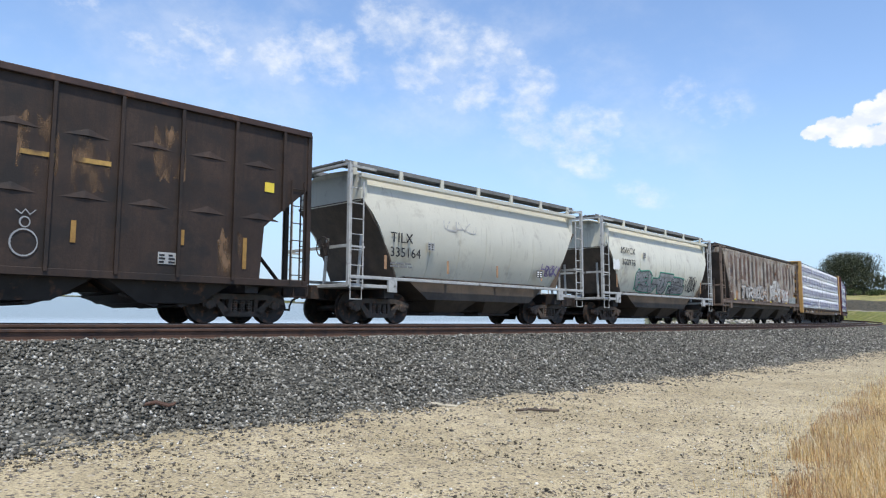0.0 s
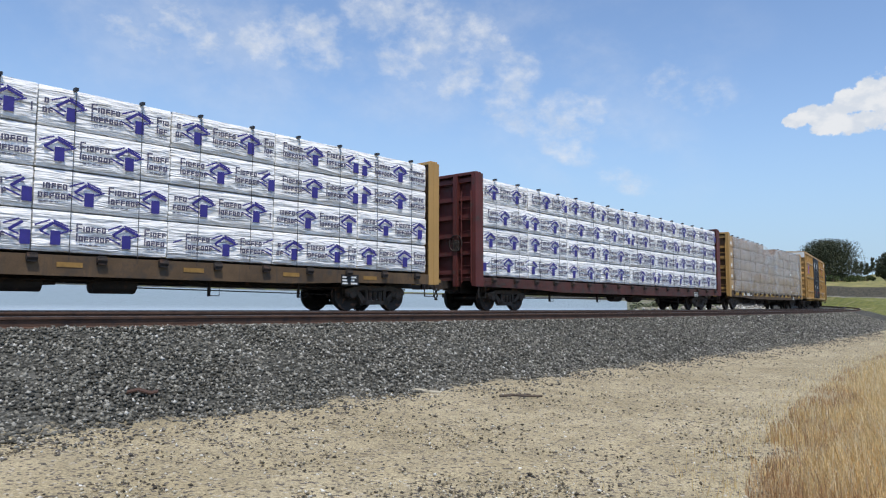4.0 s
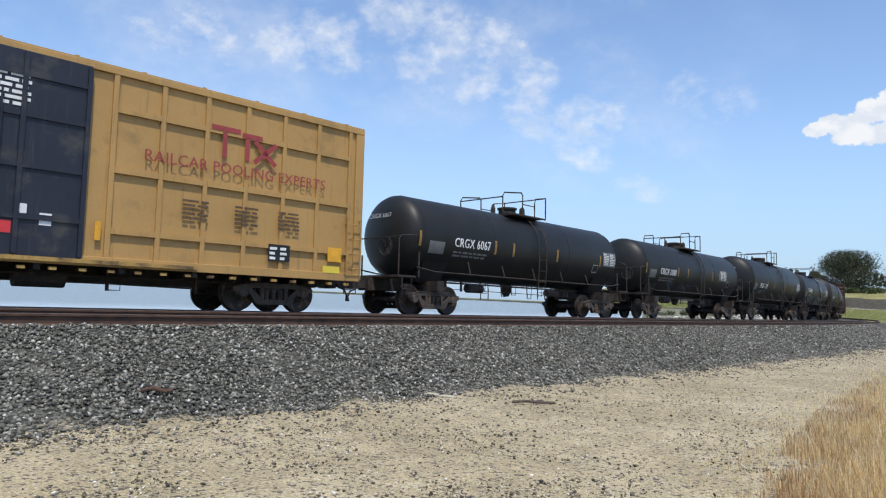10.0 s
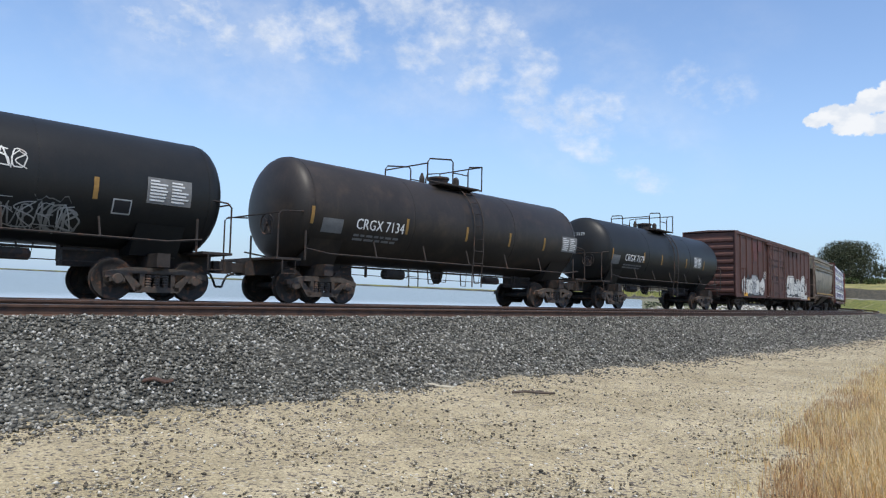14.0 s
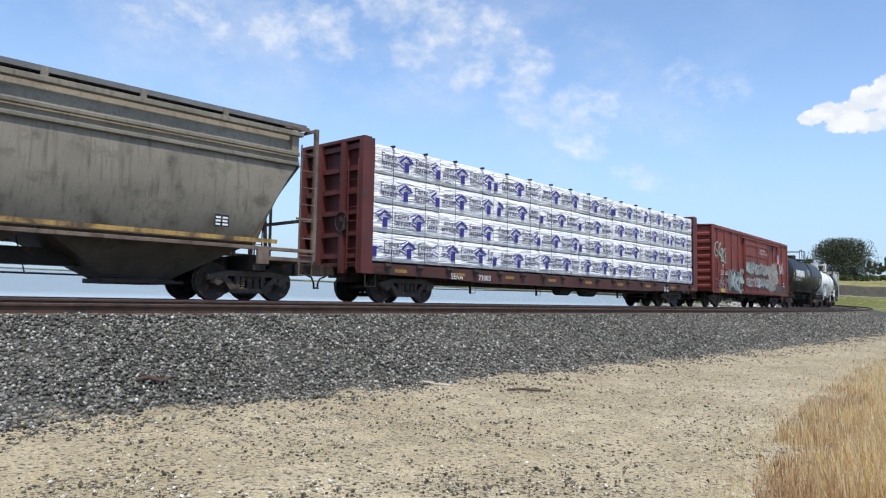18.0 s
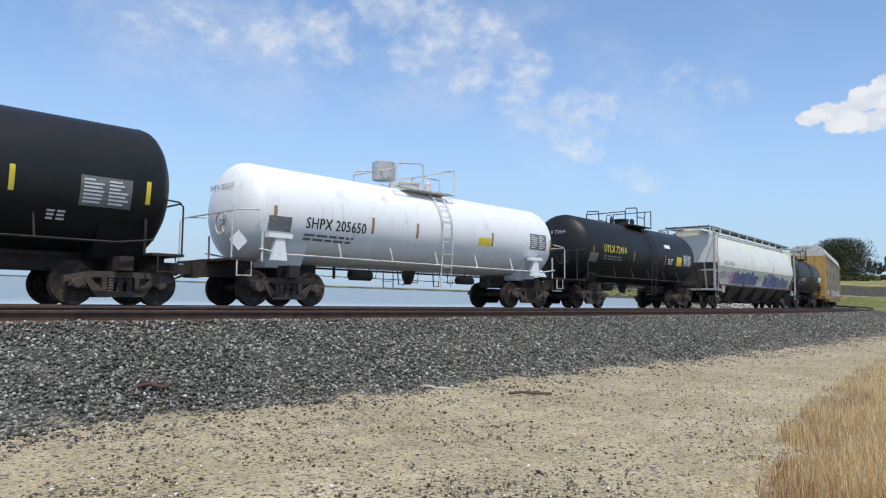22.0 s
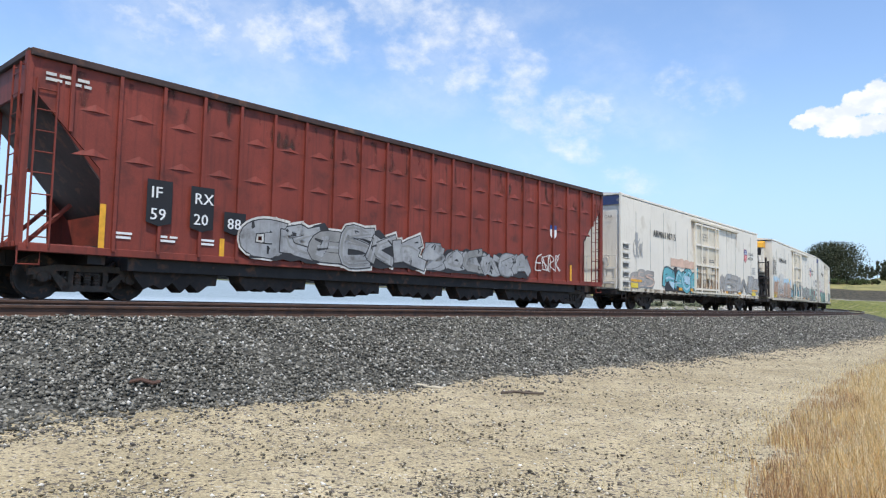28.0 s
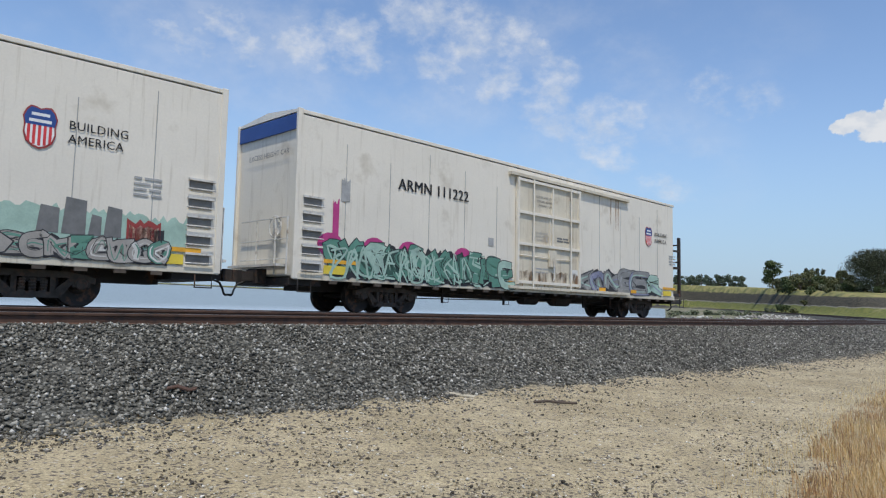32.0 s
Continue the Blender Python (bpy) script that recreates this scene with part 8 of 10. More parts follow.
def white_side(z):
    """How far out the long white hopper's side stands at height z: folded in below its crease, rounded over above it."""
    if z < 2.42:
        return -1.56 + 0.31 * (2.42 - z) / 1.04
    return -1.56 + 0.46 * ((z - 2.42) / 1.74) ** 2.2


h, r, tc = dims(23)
c23 = enlist(23, covered_hopper(h, r, tc, "white_hopper", "long white covered hopper with blue and violet graffiti", bays=4, cut=0.25, ztop=4.44, tip=2.6, back=0.35, bulge=0.42, walk_paint="walk_grey", rise=0.24, keel=white_side, at=(-7.25, -4.35, -1.45, 1.45, 4.35, 7.25), bay_half=1.3, low=0.4), tc)
h, r, tc = dims(25, 0.9)
c25 = enlist(25, autorack(h, r, tc, "yellow auto carrier with weathered steel side screens"), tc)
h, r, tc = dims(26)
c26 = enlist(26, open_hopper(h, r, tc, "hopper_red", "red open hopper with silver graffiti along its sill", posts=22, bead=(3.02, 3.95), ztop=4.84, cut=1.55, ztip=4.15, knee=2.72, slope_paint="rim_black", ragged=(-7.6, -5.0, -2.35, 0.4, 3.05, 5.7, 7.9)), tc)
h, r, tc = dims(27, 0.95)
c27 = enlist(27, reefer(h, r, tc, "white refrigerator car with teal graffiti", unit=1, inset=0.86), tc)
h, r, tc = dims(28, 0.95)
c28 = enlist(28, reefer(h, r, tc, "white refrigerator car with cooling unit and painted mural", unit=-1), tc)
h, r, tc = dims(29, 0.95)
c29 = enlist(29, reefer(h, r, tc, "white refrigerator car with green and magenta graffiti", unit=1, band="blue"), tc)

# ================= painted marks, doors and fittings, car by car =================
Y1, YB, YR, YH = -1.58, -1.55, -1.50, -1.60


def shield(car, x, z, w, h, y):
    """Railway emblem as a plain shield: blue head with white marks over red and white stripes."""
    half = ((0.0, 0.45), (0.14, 0.49), (0.30, 0.50), (0.42, 0.40), (0.50, 0.24), (0.45, 0.06), (0.47, -0.14), (0.38, -0.34), (0.20, -0.45), (0.0, -0.50))
    ring = list(half) + [(-u, v) for u, v in reversed(half[1:-1])]

    def plate(name, k, material, out, keep=lambda v: True):
        pts = [(x + u * w * k, z + v * h * k) for u, v in ring if keep(v)]
        return part(name, Build().prism(pts, y - out, y), material, car, "striped shield emblem" if name == "emblem" else "")
    plate("emblem", 1.0, "logo_maroon", 0.007)
    plate("emblem_field", 0.90, "white", 0.009)
    for i in range(5):
        xa = x + (-0.36 + i * 0.155) * w
        zb = z - h * (0.42 - 0.5 * ((xa + 0.04 * w - x) / w) ** 2 * 1.6)
        part("emblem_stripe", Build().prism(((xa, zb), (xa + w * 0.085, zb), (xa + w * 0.085, z + h * 0.08), (xa, z + h * 0.08)), y - 0.011, y), "logo_red", car)
    plate("emblem_head", 0.92, "blue", 0.013, lambda v: v > 0.05)
    for k, (u0, u1) in enumerate(((-0.26, 0.26), (-0.32, 0.32))):
        zz = z + h * (0.27 - 0.15 * k)
        small(part("emblem_mark", Build().box(x + u0 * w, x + u1 * w, y - 0.015, y - 0.012, zz, zz + 0.07 * h), "white", car))


def sign(car, x, z, w, h, y, board="ink", marks="white", seed=1, round_=None):
    """Small consolidated stencil plate with unreadable lines."""
    part("stencil_plate", panel(Build(), x, x + w, z, z + h, y, round_), board, car)
    rnd, b = random.Random(seed), Build()
    rows = 7 if w > 0.7 else 3
    for k in range(2):
        for j in range(rows):
            xa = x + w * (0.06 + 0.48 * k)
            panel(b, xa, xa + w * rnd.uniform(0.20, 0.40), z + h * (0.10 + 0.86 * j / rows), z + h * (0.10 + 0.86 * (j + 0.55) / rows), y - 0.006, (round_[0], round_[1] + 0.006) if round_ else None, 1)
    small(part("stencil", b, marks, car, "small stencilled lettering"))


# --- dark open hopper
for x, z, w, h, m in ((1.45, 3.28, 0.62, 0.10, "yellow_dirty"), (2.45, 3.28, 0.72, 0.10, "yellow_dirty"), (6.85, 3.25, 0.26, 0.24, "yellow_ink"), (2.45, 1.62, 0.10, 0.45, "amber_dull"), (6.30, 1.30, 0.10, 0.75, "amber_dull"), (4.75, 1.75, 0.08, 0.35, "amber_dull")):
    part("painted_mark", panel(Build(), x, x + w, z, z + h, Y1 - 0.003), m, c1)
sign(c1, 4.25, 1.30, 0.44, 0.26, Y1 - 0.004, "grey_ink", "ink", 3)
b = Build()
ribbon(b, [(1.62 + 0.24 * math.cos(a), 1.55 + 0.26 * math.sin(a)) for a in np.linspace(0, 6.283, 20)], 0.035, Y1 - 0.012)
ribbon(b, [(1.62 + 0.09 * math.cos(a), 1.95 + 0.10 * math.sin(a)) for a in np.linspace(0, 6.283, 14)], 0.03, Y1 - 0.012)
ribbon(b, [(1.45, 2.18), (1.55, 2.10), (1.62, 2.20), (1.70, 2.10), (1.80, 2.20)], 0.03, Y1 - 0.012)
part("chalk_tag", b, "g_silver", c1, "chalk tag of looping strokes")
for i, (x, z) in enumerate(((1.75, 3.75), (2.75, 3.55), (6.0, 1.75), (4.4, 4.0))):
    smear(c1, x - 0.35, x + 0.4, z - 0.9, z + 0.5, "rust_wash", Y1 + 0.012, i)

# --- grey covered hoppers
CURVED = (2.70, 1.572, 1.32, 0.34)
text_side(c2, "TILX", -4.37, 2.36, 0.42, "ink", YH)
text_side(c2, "335164", -4.40, 1.94, 0.40, "ink", YH)
sign(c2, -2.85, 2.22, 0.28, 0.24, YH - 0.02, "grey_ink", "ink", 4)
bars(c2, -4.4, 1.72, 0.9, 2, "dim_ink", YH - 0.02, 0.05, 0.04, seed=3)
sign(c2, 2.75, 1.66, 0.34, 0.26, YH - 0.02, "ink", "white", 5)
for x in (-4.62, -2.0, 0.45, 3.0):
    part("reflector", panel(Build(), x, x + 0.09, 1.55, 1.95, YH - 0.01), "rust_thin", c2, "faded brown reflector strip")
graffiti(c2, 3.2, 4.5, 1.75, 2.25, "hopper_grey2", "g_violet", (), 0, 11, 5, round_=CURVED, heavy=1.6)
graffiti(c2, -2.0, -0.6, 2.9, 3.6, "hopper_grey2", "grey_ink", (), 0, 14, 3, round_=CURVED)
text_side(c3, "MWCX", -4.28, 3.02, 0.40, "ink", YH)
text_side(c3, "300978", -4.20, 2.52, 0.40, "ink", YH)
sign(c3, -2.2, 2.95, 0.24, 0.24, YH - 0.02, "grey_ink", "ink", 6)
smear(c3, -5.0, -4.45, 2.25, 2.75, "white", YH - 0.01, 4)
graffiti(c3, -2.7, 2.2, 1.40, 2.45, "g_silver", "g_black", ("g_silver", "g_grey"), 0, 12, 4, round_=CURVED, heavy=1.1, halo="g_jade", solid=False)
graffiti(c3, 2.6, 4.0, 1.6, 2.4, "hopper_grey2", "g_black", (), 0, 13, 5, round_=CURVED)
for x in (-4.75, 4.2):
    part("reflector", panel(Build(), x, x + 0.09, 1.55, 2.1, YH - 0.01), "rust_thin", c3, "faded brown reflector strip")
# vertical weld seams of the curved sheets
for c, n in ((c2, 7), (c3, 6)):
    for i in range(n):
        x = -4.0 + 8.0 * i / (n - 1)
        part("sheet_seam", Build().tube([side_point(x, z, 0, CURVED, 0.0) for z in np.linspace(1.4, 4.0, 9)], 0.008, 4), "hopper_grey", c)

# --- rusty ribbed hopper
rnd4 = random.Random(44)
for k in range(18):
    x = -7.55 + 0.8389 * k
    if rnd4.random() < 0.86:
        smear(c4, x + 0.07, x + 0.77, rnd4.uniform(2.2, 2.9), 4.1, rnd4.choice(("rust_panel", "rust_panel", "slope_dark")), -1.550, k, 7)
    if rnd4.random() < 0.45:
        smear(c4, x + 0.07, x + 0.77, 1.38, rnd4.uniform(1.7, 2.2), rnd4.choice(("rust_panel", "rust_thin")), -1.549, k + 30, 7)
for word, x in (("47", -7.30), ("03", -6.42), ("79", -5.60)):
    text_side(c4, word, x, 2.26, 0.42, "g_black", -1.56, 0.016, 1.25)
text_side(c4, "RR", -7.30, 2.90, 0.34, "g_black", -1.56)
smear(c4, -7.6, 7.6, 1.4, 4.1, "dark_wash", -1.552, 91, 40)
graffiti(c4, -5.4, -0.4, 1.42, 2.45, "g_buff", "g_black", ("rust_thin", "g_white", "g_white"), YH - 0.02, 21, 7, lean=0.3, heavy=0.7, solid=False)
graffiti(c4, 0.6, 3.0, 1.42, 3.0, "g_buff", "rust_panel", ("g_white",), YH - 0.02, 22, 3, solid=False, heavy=0.7)
graffiti(c4, 1.0, 3.8, 1.45, 2.4, "g_white", "g_black", ("g_buff", "rust_thin"), YH - 0.03, 27, 4, solid=False, heavy=0.7)
graffiti(c4, 3.6, 5.2, 1.4, 2.4, "g_grey", "logo_maroon", ("g_white",), YH - 0.02, 23, 3)
graffiti(c4, 5.4, 7.2, 1.4, 1.9, "g_grey", "g_mint", (), YH - 0.02, 24, 4)
part("lower_rail", Build().box(-8.2, 8.2, -1.625, -1.56, 1.36, 1.42), "rust_panel", c4)
for x in (-6.9, -3.5, 0.5, 4.5):
    part("reflector", panel(Build(), x, x + 0.35, 1.36, 1.43, YH - 0.03), "yellow_ink", c4)
sign(c4, 3.9, 2.1, 0.3, 0.25, YH - 0.035, "ink", "white", 8)

# --- centre-beam flatcars: marks on the sill
text_side(c5, "TTZX", -10.2, 0.82, 0.30, "white", -1.44)
text_side(c5, "856360", -8.2, 0.82, 0.30, "white", -1.44, spacing=1.5)
text_side(c18, "SERA", -8.3, 0.78, 0.26, "white", -1.44)
text_side(c18, "73003", -6.9, 0.78, 0.26, "white", -1.44)
for c in (c5, c6, c7, c18):
    for k in range(9):
        x = -10.8 + 2.7 * k
        part("reflector", panel(Build(), x, x + 0.5, 0.88, 0.98, -1.445), "amber_dull" if c is not c6 else "flat_brown", c, "dirty amber reflective strip")
    sign(c, 7.3, 0.70, 0.62, 0.30, -1.445, "ink", "white", 9)
    part("hand_hold", Build().tube([(-11.6, -1.47, 0.85), (-11.6, -1.50, 1.0), (-11.2, -1.50, 1.0), (-11.2, -1.47, 0.85)], 0.014, 5), "steel_dark", c)
# raw lumber ends showing before the film starts, and the loose clear film
for j in range(5):
    za = 1.20 + j * 0.675
    k = part("bare_lumber", Build().box(-11.65, -10.75, -1.40, -0.2, za, za + 0.64), "carton", c7, "bare lumber with small white tag")
    part("lumber_tag", Build().box(-11.35, -11.0, -1.408, -1.400, za + 0.12, za + 0.30), "white", k)
M_FILM = mat("clear_stretch_film", (0.60, 0.51, 0.43), 0.16, 0, 0.05, 2, bump=0.25, spec=0.8, fine=6)
M_FILM.node_tree.nodes["Principled BSDF"].inputs["Alpha"].default_value = 0.36
vs, fs, nx, nz = [], [], 120, 14
for j in range(nz + 1):
    for i in range(nx + 1):
        u, v = i / nx, j / nz
        sag = 0.05 * max(0.0, math.sin(u * 23)) * (v > 0.93) + (0.62 * max(0.0, 1 - abs(u - 0.48) / 0.085) ** 0.7 if v > 0.5 else 0.0) * v
        vs.append((-10.75 + 22.0 * u, -1.475 - 0.05 * noise.noise((u * 30, v * 4, 2)) - 0.035 * noise.noise((u * 70 + v * 5, v * 3, 7)), 1.05 + (3.57 - sag + 0.05 * noise.noise((u * 14, 0, 4))) * v))
fs = [(j * (nx + 1) + i, j * (nx + 1) + i + 1, (j + 1) * (nx + 1) + i + 1, (j + 1) * (nx + 1) + i) for j in range(nz) for i in range(nx)]
bars(c7, -8.6, 0.90, 2.2, 1, "white", -1.445, 0.16, 0.05, seed=8)
for k in range(13):
    x = -10.7 + 1.68 * k
    part("sill_panel", Build().box(x, x + (0.9, 0.65, 0.8)[k % 3], -1.446, -1.43, 0.90, 1.085), "sill_yellow", c7, "dirty yellow panel of the sill")
for x in (1.38, 6.72):
    for j in range(5):
        k = part("lumber_tag", Build().box(x, x + 0.26, -1.455, -1.44, 1.32 + 0.675 * j, 1.46 + 0.675 * j), "sticker", c7)
        part("tag_print", Build().box(x + 0.03, x + 0.15, -1.459, -1.455, 1.34 + 0.675 * j, 1.44 + 0.675 * j), "dim_ink", k)
M_SHEET = mat("creased_clear_sheet", (0.66, 0.61, 0.58), 0.12, 0, 0.05, 2, bump=0.5, spec=0.8, fine=5)
M_SHEET.node_tree.nodes["Principled BSDF"].inputs["Alpha"].default_value = 0.17
for x0, x1, z0, z1 in ((-2.7, -1.45, 1.10, 4.52), (-2.0, 1.85, 3.75, 4.42), (0.45, 1.75, 1.15, 4.40), (0.5, 1.9, 3.80, 4.44), (8.9, 9.9, 1.15, 4.60)):
    cv, n1, n2 = [], 16, 24
    for j in range(n2 + 1):
        for i in range(n1 + 1):
            u, v = i / n1, j / n2
            cv.append((x0 + (x1 - x0) * u + 0.20 * (2 * u - 1) * noise.noise((v * 5 + u, x0, 1)), -1.53 - 0.06 * noise.noise((u * 7 + v * 2, v * 2.2, x0)) - 0.03 * noise.noise((u * 19 + v * 4, v * 4, x0)), z0 + (z1 - z0) * v - 0.06 * math.sin(u * 3.1) * v))
    part("loose_sheet", Build().add(cv, [(j * (n1 + 1) + i, j * (n1 + 1) + i + 1, (j + 1) * (n1 + 1) + i + 1, (j + 1) * (n1 + 1) + i) for j in range(n2) for i in range(n1)]).mesh("loose_sheet", M_SHEET, True), None, c7, "creased clear plastic sheet")
part("stretch_film", Build().add(vs, fs).mesh("stretch_film", M_FILM, True), None, c7, "loose translucent plastic film")
for k in range(9):
    for j in range(5):
        if (k * 3 + j) % 7 == 2 and k > 5:
            part("lumber_tag", Build().box(-10.4 + 2.4 * k, -10.05 + 2.4 * k, -1.50, -1.492, 1.35 + 0.67 * j, 1.50 + 0.67 * j), "sticker", c7)

# --- yellow boxcars
for c, number, seed in ((c8, ("64", "24", "27"), 31), (c9, ("66", "48", "67"), 32)):
    y = YB - 0.012
    yp = YB + 0.055
    for sgn in (-1,):
        for x0, x1 in ((-2.50, 0.02), (0.05, 2.52)):
            d = part("door", Build().box(x0, x1, YB - 0.03, YB + 0.06, 0.98, 5.0), "door_navy", c, "black sliding door", bevel=0.01)
            for z in (1.75, 2.75, 3.75, 4.55):
                part("door_rib", Build().box(x0 + 0.06, x1 - 0.06, YB - 0.065, YB - 0.02, z - 0.06, z + 0.05), "door_navy", d)
            for x in (x0 + 0.05, (x0 + x1) / 2, x1 - 0.05):
                part("door_post", Build().box(x - 0.045, x + 0.045, YB - 0.075, YB - 0.02, 1.02, 4.95), "door_navy", d)
            part("lock_rod", Build().tube([(x0 + 0.85, YB - 0.10, 1.0), (x0 + 0.85, YB - 0.10, 4.2)], 0.022, 5), "door_navy", d)
        part("door_rail", Build().box(-5.0, 5.0, YB - 0.10, YB, 0.90, 0.985), "yellow_dirty", c)
        b = Build()
        for k in range(34):
            x = -9.2 + 0.56 * k
            b.box(x - 0.07, x + 0.07, YB - 0.05, YB + 0.02, 0.74, 0.80)
        part("sill_bracket", b, "yellow_dirty", c, split=True)
    part("roof_sign_band", Build().box(-9.72, -9.70, -1.50, 1.50, 4.62, 5.08), "white", c, "white height-warning panel on the end")
    bars(c, -9.71, 4.75, 0.3, 1, "ink", 0, seed=2)
    text_side(c, "next", -8.72, 3.82, 0.34, "ink", yp)
    text_side(c, "load", -8.72, 3.50, 0.34, "ink", yp)
    text_side(c, "any", -6.02, 3.72, 0.32, "ink", yp)
    text_side(c, "road", -6.02, 3.46, 0.32, "ink", yp)
    for word, x in zip(("TB", "OX"), (-8.78, -7.84)):
        text_side(c, word, x, 2.48, 0.44, "ink", yp, spacing=1.15)
    for word, x in zip(number, (-8.72, -7.82, -6.90)):
        text_side(c, word, x, 2.00, 0.44, "ink", yp, spacing=1.15)
    # crossed arrow emblem
    for m, pts, k in (("logo_blue", ((-7.75, 4.14), (-7.15, 3.70), (-6.95, 3.60), (-6.55, 3.22)), 0), ("logo_red", ((-7.80, 3.92), (-7.3, 3.62)), 1), ("logo_red", ((-7.80, 3.36), (-7.28, 3.55)), 1),
                      ("logo_blue", ((-7.80, 3.18), (-7.2, 3.52), (-7.0, 3.76), (-6.55, 4.06)), 2), ("logo_red", ((-6.98, 3.62), (-6.50, 3.92)), 3), ("logo_red", ((-7.0, 3.50), (-6.52, 3.32)), 3)):
        b = Build()
        for (xa, za), (xb, zb) in zip(pts[:-1], pts[1:]):
            k_ = math.hypot(xb - xa, zb - za)
            ox, oz = -(zb - za) / k_ * 0.075, (xb - xa) / k_ * 0.075
            b.prism(((xa + ox, za + oz), (xb + ox, zb + oz), (xb - ox, zb - oz), (xa - ox, za - oz)), y - 0.011 - k * 0.0015, y - 0.008 - k * 0.0015)
        part("emblem", b, m, c, "crossed red and blue arrows")
    text_side(c, "RAILCAR POOLING EXPERTS", 3.66, 3.24, 0.36, "logo_maroon" if seed == 32 else "ink", y - 0.004, 0.006)
    b = Build()
    for xa, za, xb, zb in ((5.2, 4.30, 5.95, 4.30), (5.55, 4.22, 5.55, 3.62), (6.0, 4.24, 6.55, 4.24), (6.15, 4.2, 6.15, 3.62), (6.35, 4.15, 6.95, 3.62), (6.35, 3.62, 6.95, 4.15)):
        k_ = math.hypot(xb - xa, zb - za)
        ox, oz = -(zb - za) / k_ * 0.06, (xb - xa) / k_ * 0.06
        b.prism(((xa + ox, za + oz), (xb + ox, zb + oz), (xb - ox, zb - oz), (xa - ox, za - oz)), y - 0.010, y - 0.008)
    part("emblem", b, "logo_maroon", c, "dull red arrow emblem", split=True)
    for x, z, n in ((-2.2, 4.45, 5), (0.35, 4.45, 6)):
        bars(c, x, z, 1.05, n, "white", YB - 0.036, 0.065, 0.05, seed=seed + n)
    for k, (x, z, m) in enumerate(((-2.1, 2.05, "white"), (-1.45, 2.0, "white"), (-1.9, 1.5, "logo_red"), (-1.1, 1.35, "white"), (0.2, 1.85, "yellow_ink"), (0.75, 2.0, "white"), (1.25, 1.75, "white"), (1.0, 1.4, "logo_red"), (1.7, 1.6, "white"), (0.4, 3.2, "white"))):
        part("sticker", panel(Build(), x, x + 0.22, z, z + (0.42 if m == "yellow_ink" else 0.24), YB - 0.032), m, c)
    sign(c, 6.85, 1.25, 0.62, 0.42, y - 0.002, "ink", "white", 7)
    for x, z, w, h, m in ((-8.75, 1.12, 0.62, 0.22, "yellow_ink"), (8.5, 1.05, 0.55, 0.18, "yellow_ink"), (-9.05, 1.6, 0.18, 0.5, "amber"), (8.65, 1.35, 0.45, 0.38, "amber"), (-3.0, 1.4, 0.12, 0.4, "amber"), (2.75, 1.4, 0.12, 0.4, "amber")):
        part("painted_mark", panel(Build(), x, x + w, z, z + h, y), m, c)
    for x in (4.6, 5.9, 7.1):
        bars(c, x, 2.45, 0.62, 5, "sill_brown", y - 0.001, 0.05, 0.05, seed=int(x * 10))
    for e, x0 in ((-1, -9.68), (1, 9.22)):
        ladder(c, x0, 0, 1.0, 2.6, YB, "yellow", 0.46, rungs=4)
        ladder(c, -1.35, 0, 1.0, 2.6, e * 9.72, "yellow", 0.42, side="end", rungs=4)
    brake_wheel(c, -9.72, 0.55, 2.0, -1, "yellow_dirty")

# --- tank cars: lettering, reflectors, placards
def tank_marks(i, mark, number, x, z, paint="white", amber_x=(), sheet=None, code=None, size=0.42, mat_="amber_dull"):
    c, rr = SPEC[i], ROUND[i]
    text_side(c, mark + " " + number, x, z, size, paint, 0, 0.012, 1.05, round_=rr, wide=0.84)
    bars(c, x, z - 0.20, 1.7, 2, "dim_ink", 0, 0.06, 0.05, rr, seed=len(number))
    amber_set(c, amber_x, rr, z=2.10, h=0.46, mat_=mat_)
    if sheet is not None:
        sign(c, sheet, 2.14, 1.02, 0.58, 0, "dim_ink", "sticker", 5, rr)
    if code is not None:
        part("placard", panel(Build(), code, code + 0.40, 1.84, 2.16, 0, rr), "grey_ink", c)
        part("placard_face", panel(Build(), code + 0.03, code + 0.37, 1.87, 2.13, 0, (rr[0], rr[1] + 0.004)), "ink", c)
    part("data_plate", panel(Build(), x - 1.15, x - 0.45, 1.92, 2.30, 0, rr), "dim_ink", c)


T = SPEC
tank_marks(10, "CRGX", "6067", -4.28, 2.20, amber_x=(-5.90, -2.20, -1.17, 1.60, 4.77), sheet=5.05, code=4.30)
tank_marks(11, "CRGX", "6068", -4.58, 2.12, amber_x=(-6.18, -2.50, -1.28, 2.15, 3.20), sheet=3.38, code=4.52)
tank_marks(12, "CRGX", "7128", -4.95, 2.06, amber_x=(-6.07, -3.05, -1.27, 1.70, 4.0), sheet=5.28)
tank_marks(13, "CRGX", "6082", -4.77, 2.29, amber_x=(-5.90, -2.78, -1.30, 3.68), sheet=4.80, code=4.10)
tank_marks(14, "CRGX", "7134", -4.57, 2.10, amber_x=(-6.12, -2.66, 0.05, 2.33, 4.40), sheet=5.60)
tank_marks(15, "CRGX", "7179", -4.6, 2.10, amber_x=(-5.8, -2.8, -0.9, 2.0, 4.3), sheet=3.0)
tank_marks(21, "SHPX", "205650", -4.71, 2.07, paint="ink", amber_x=(-5.73, -2.42, -0.60, 3.06, 6.55), sheet=5.30, mat_="rust_thin")
tank_marks(22, "UTLX", "72414", -4.44, 2.38, paint="yellow_ink", amber_x=(-5.37, -1.65, 1.70), sheet=3.85, size=0.44)
tank_marks(24, "PRGX", "10278", -4.38, 2.16, amber_x=(-5.42, -2.31, 1.48, 3.50), code=-2.08)
graffiti(T[11], -3.3, -2.6, 1.45, 1.85, "tank_black", "g_blue", (), seed=40, count=2, round_=ROUND[11])
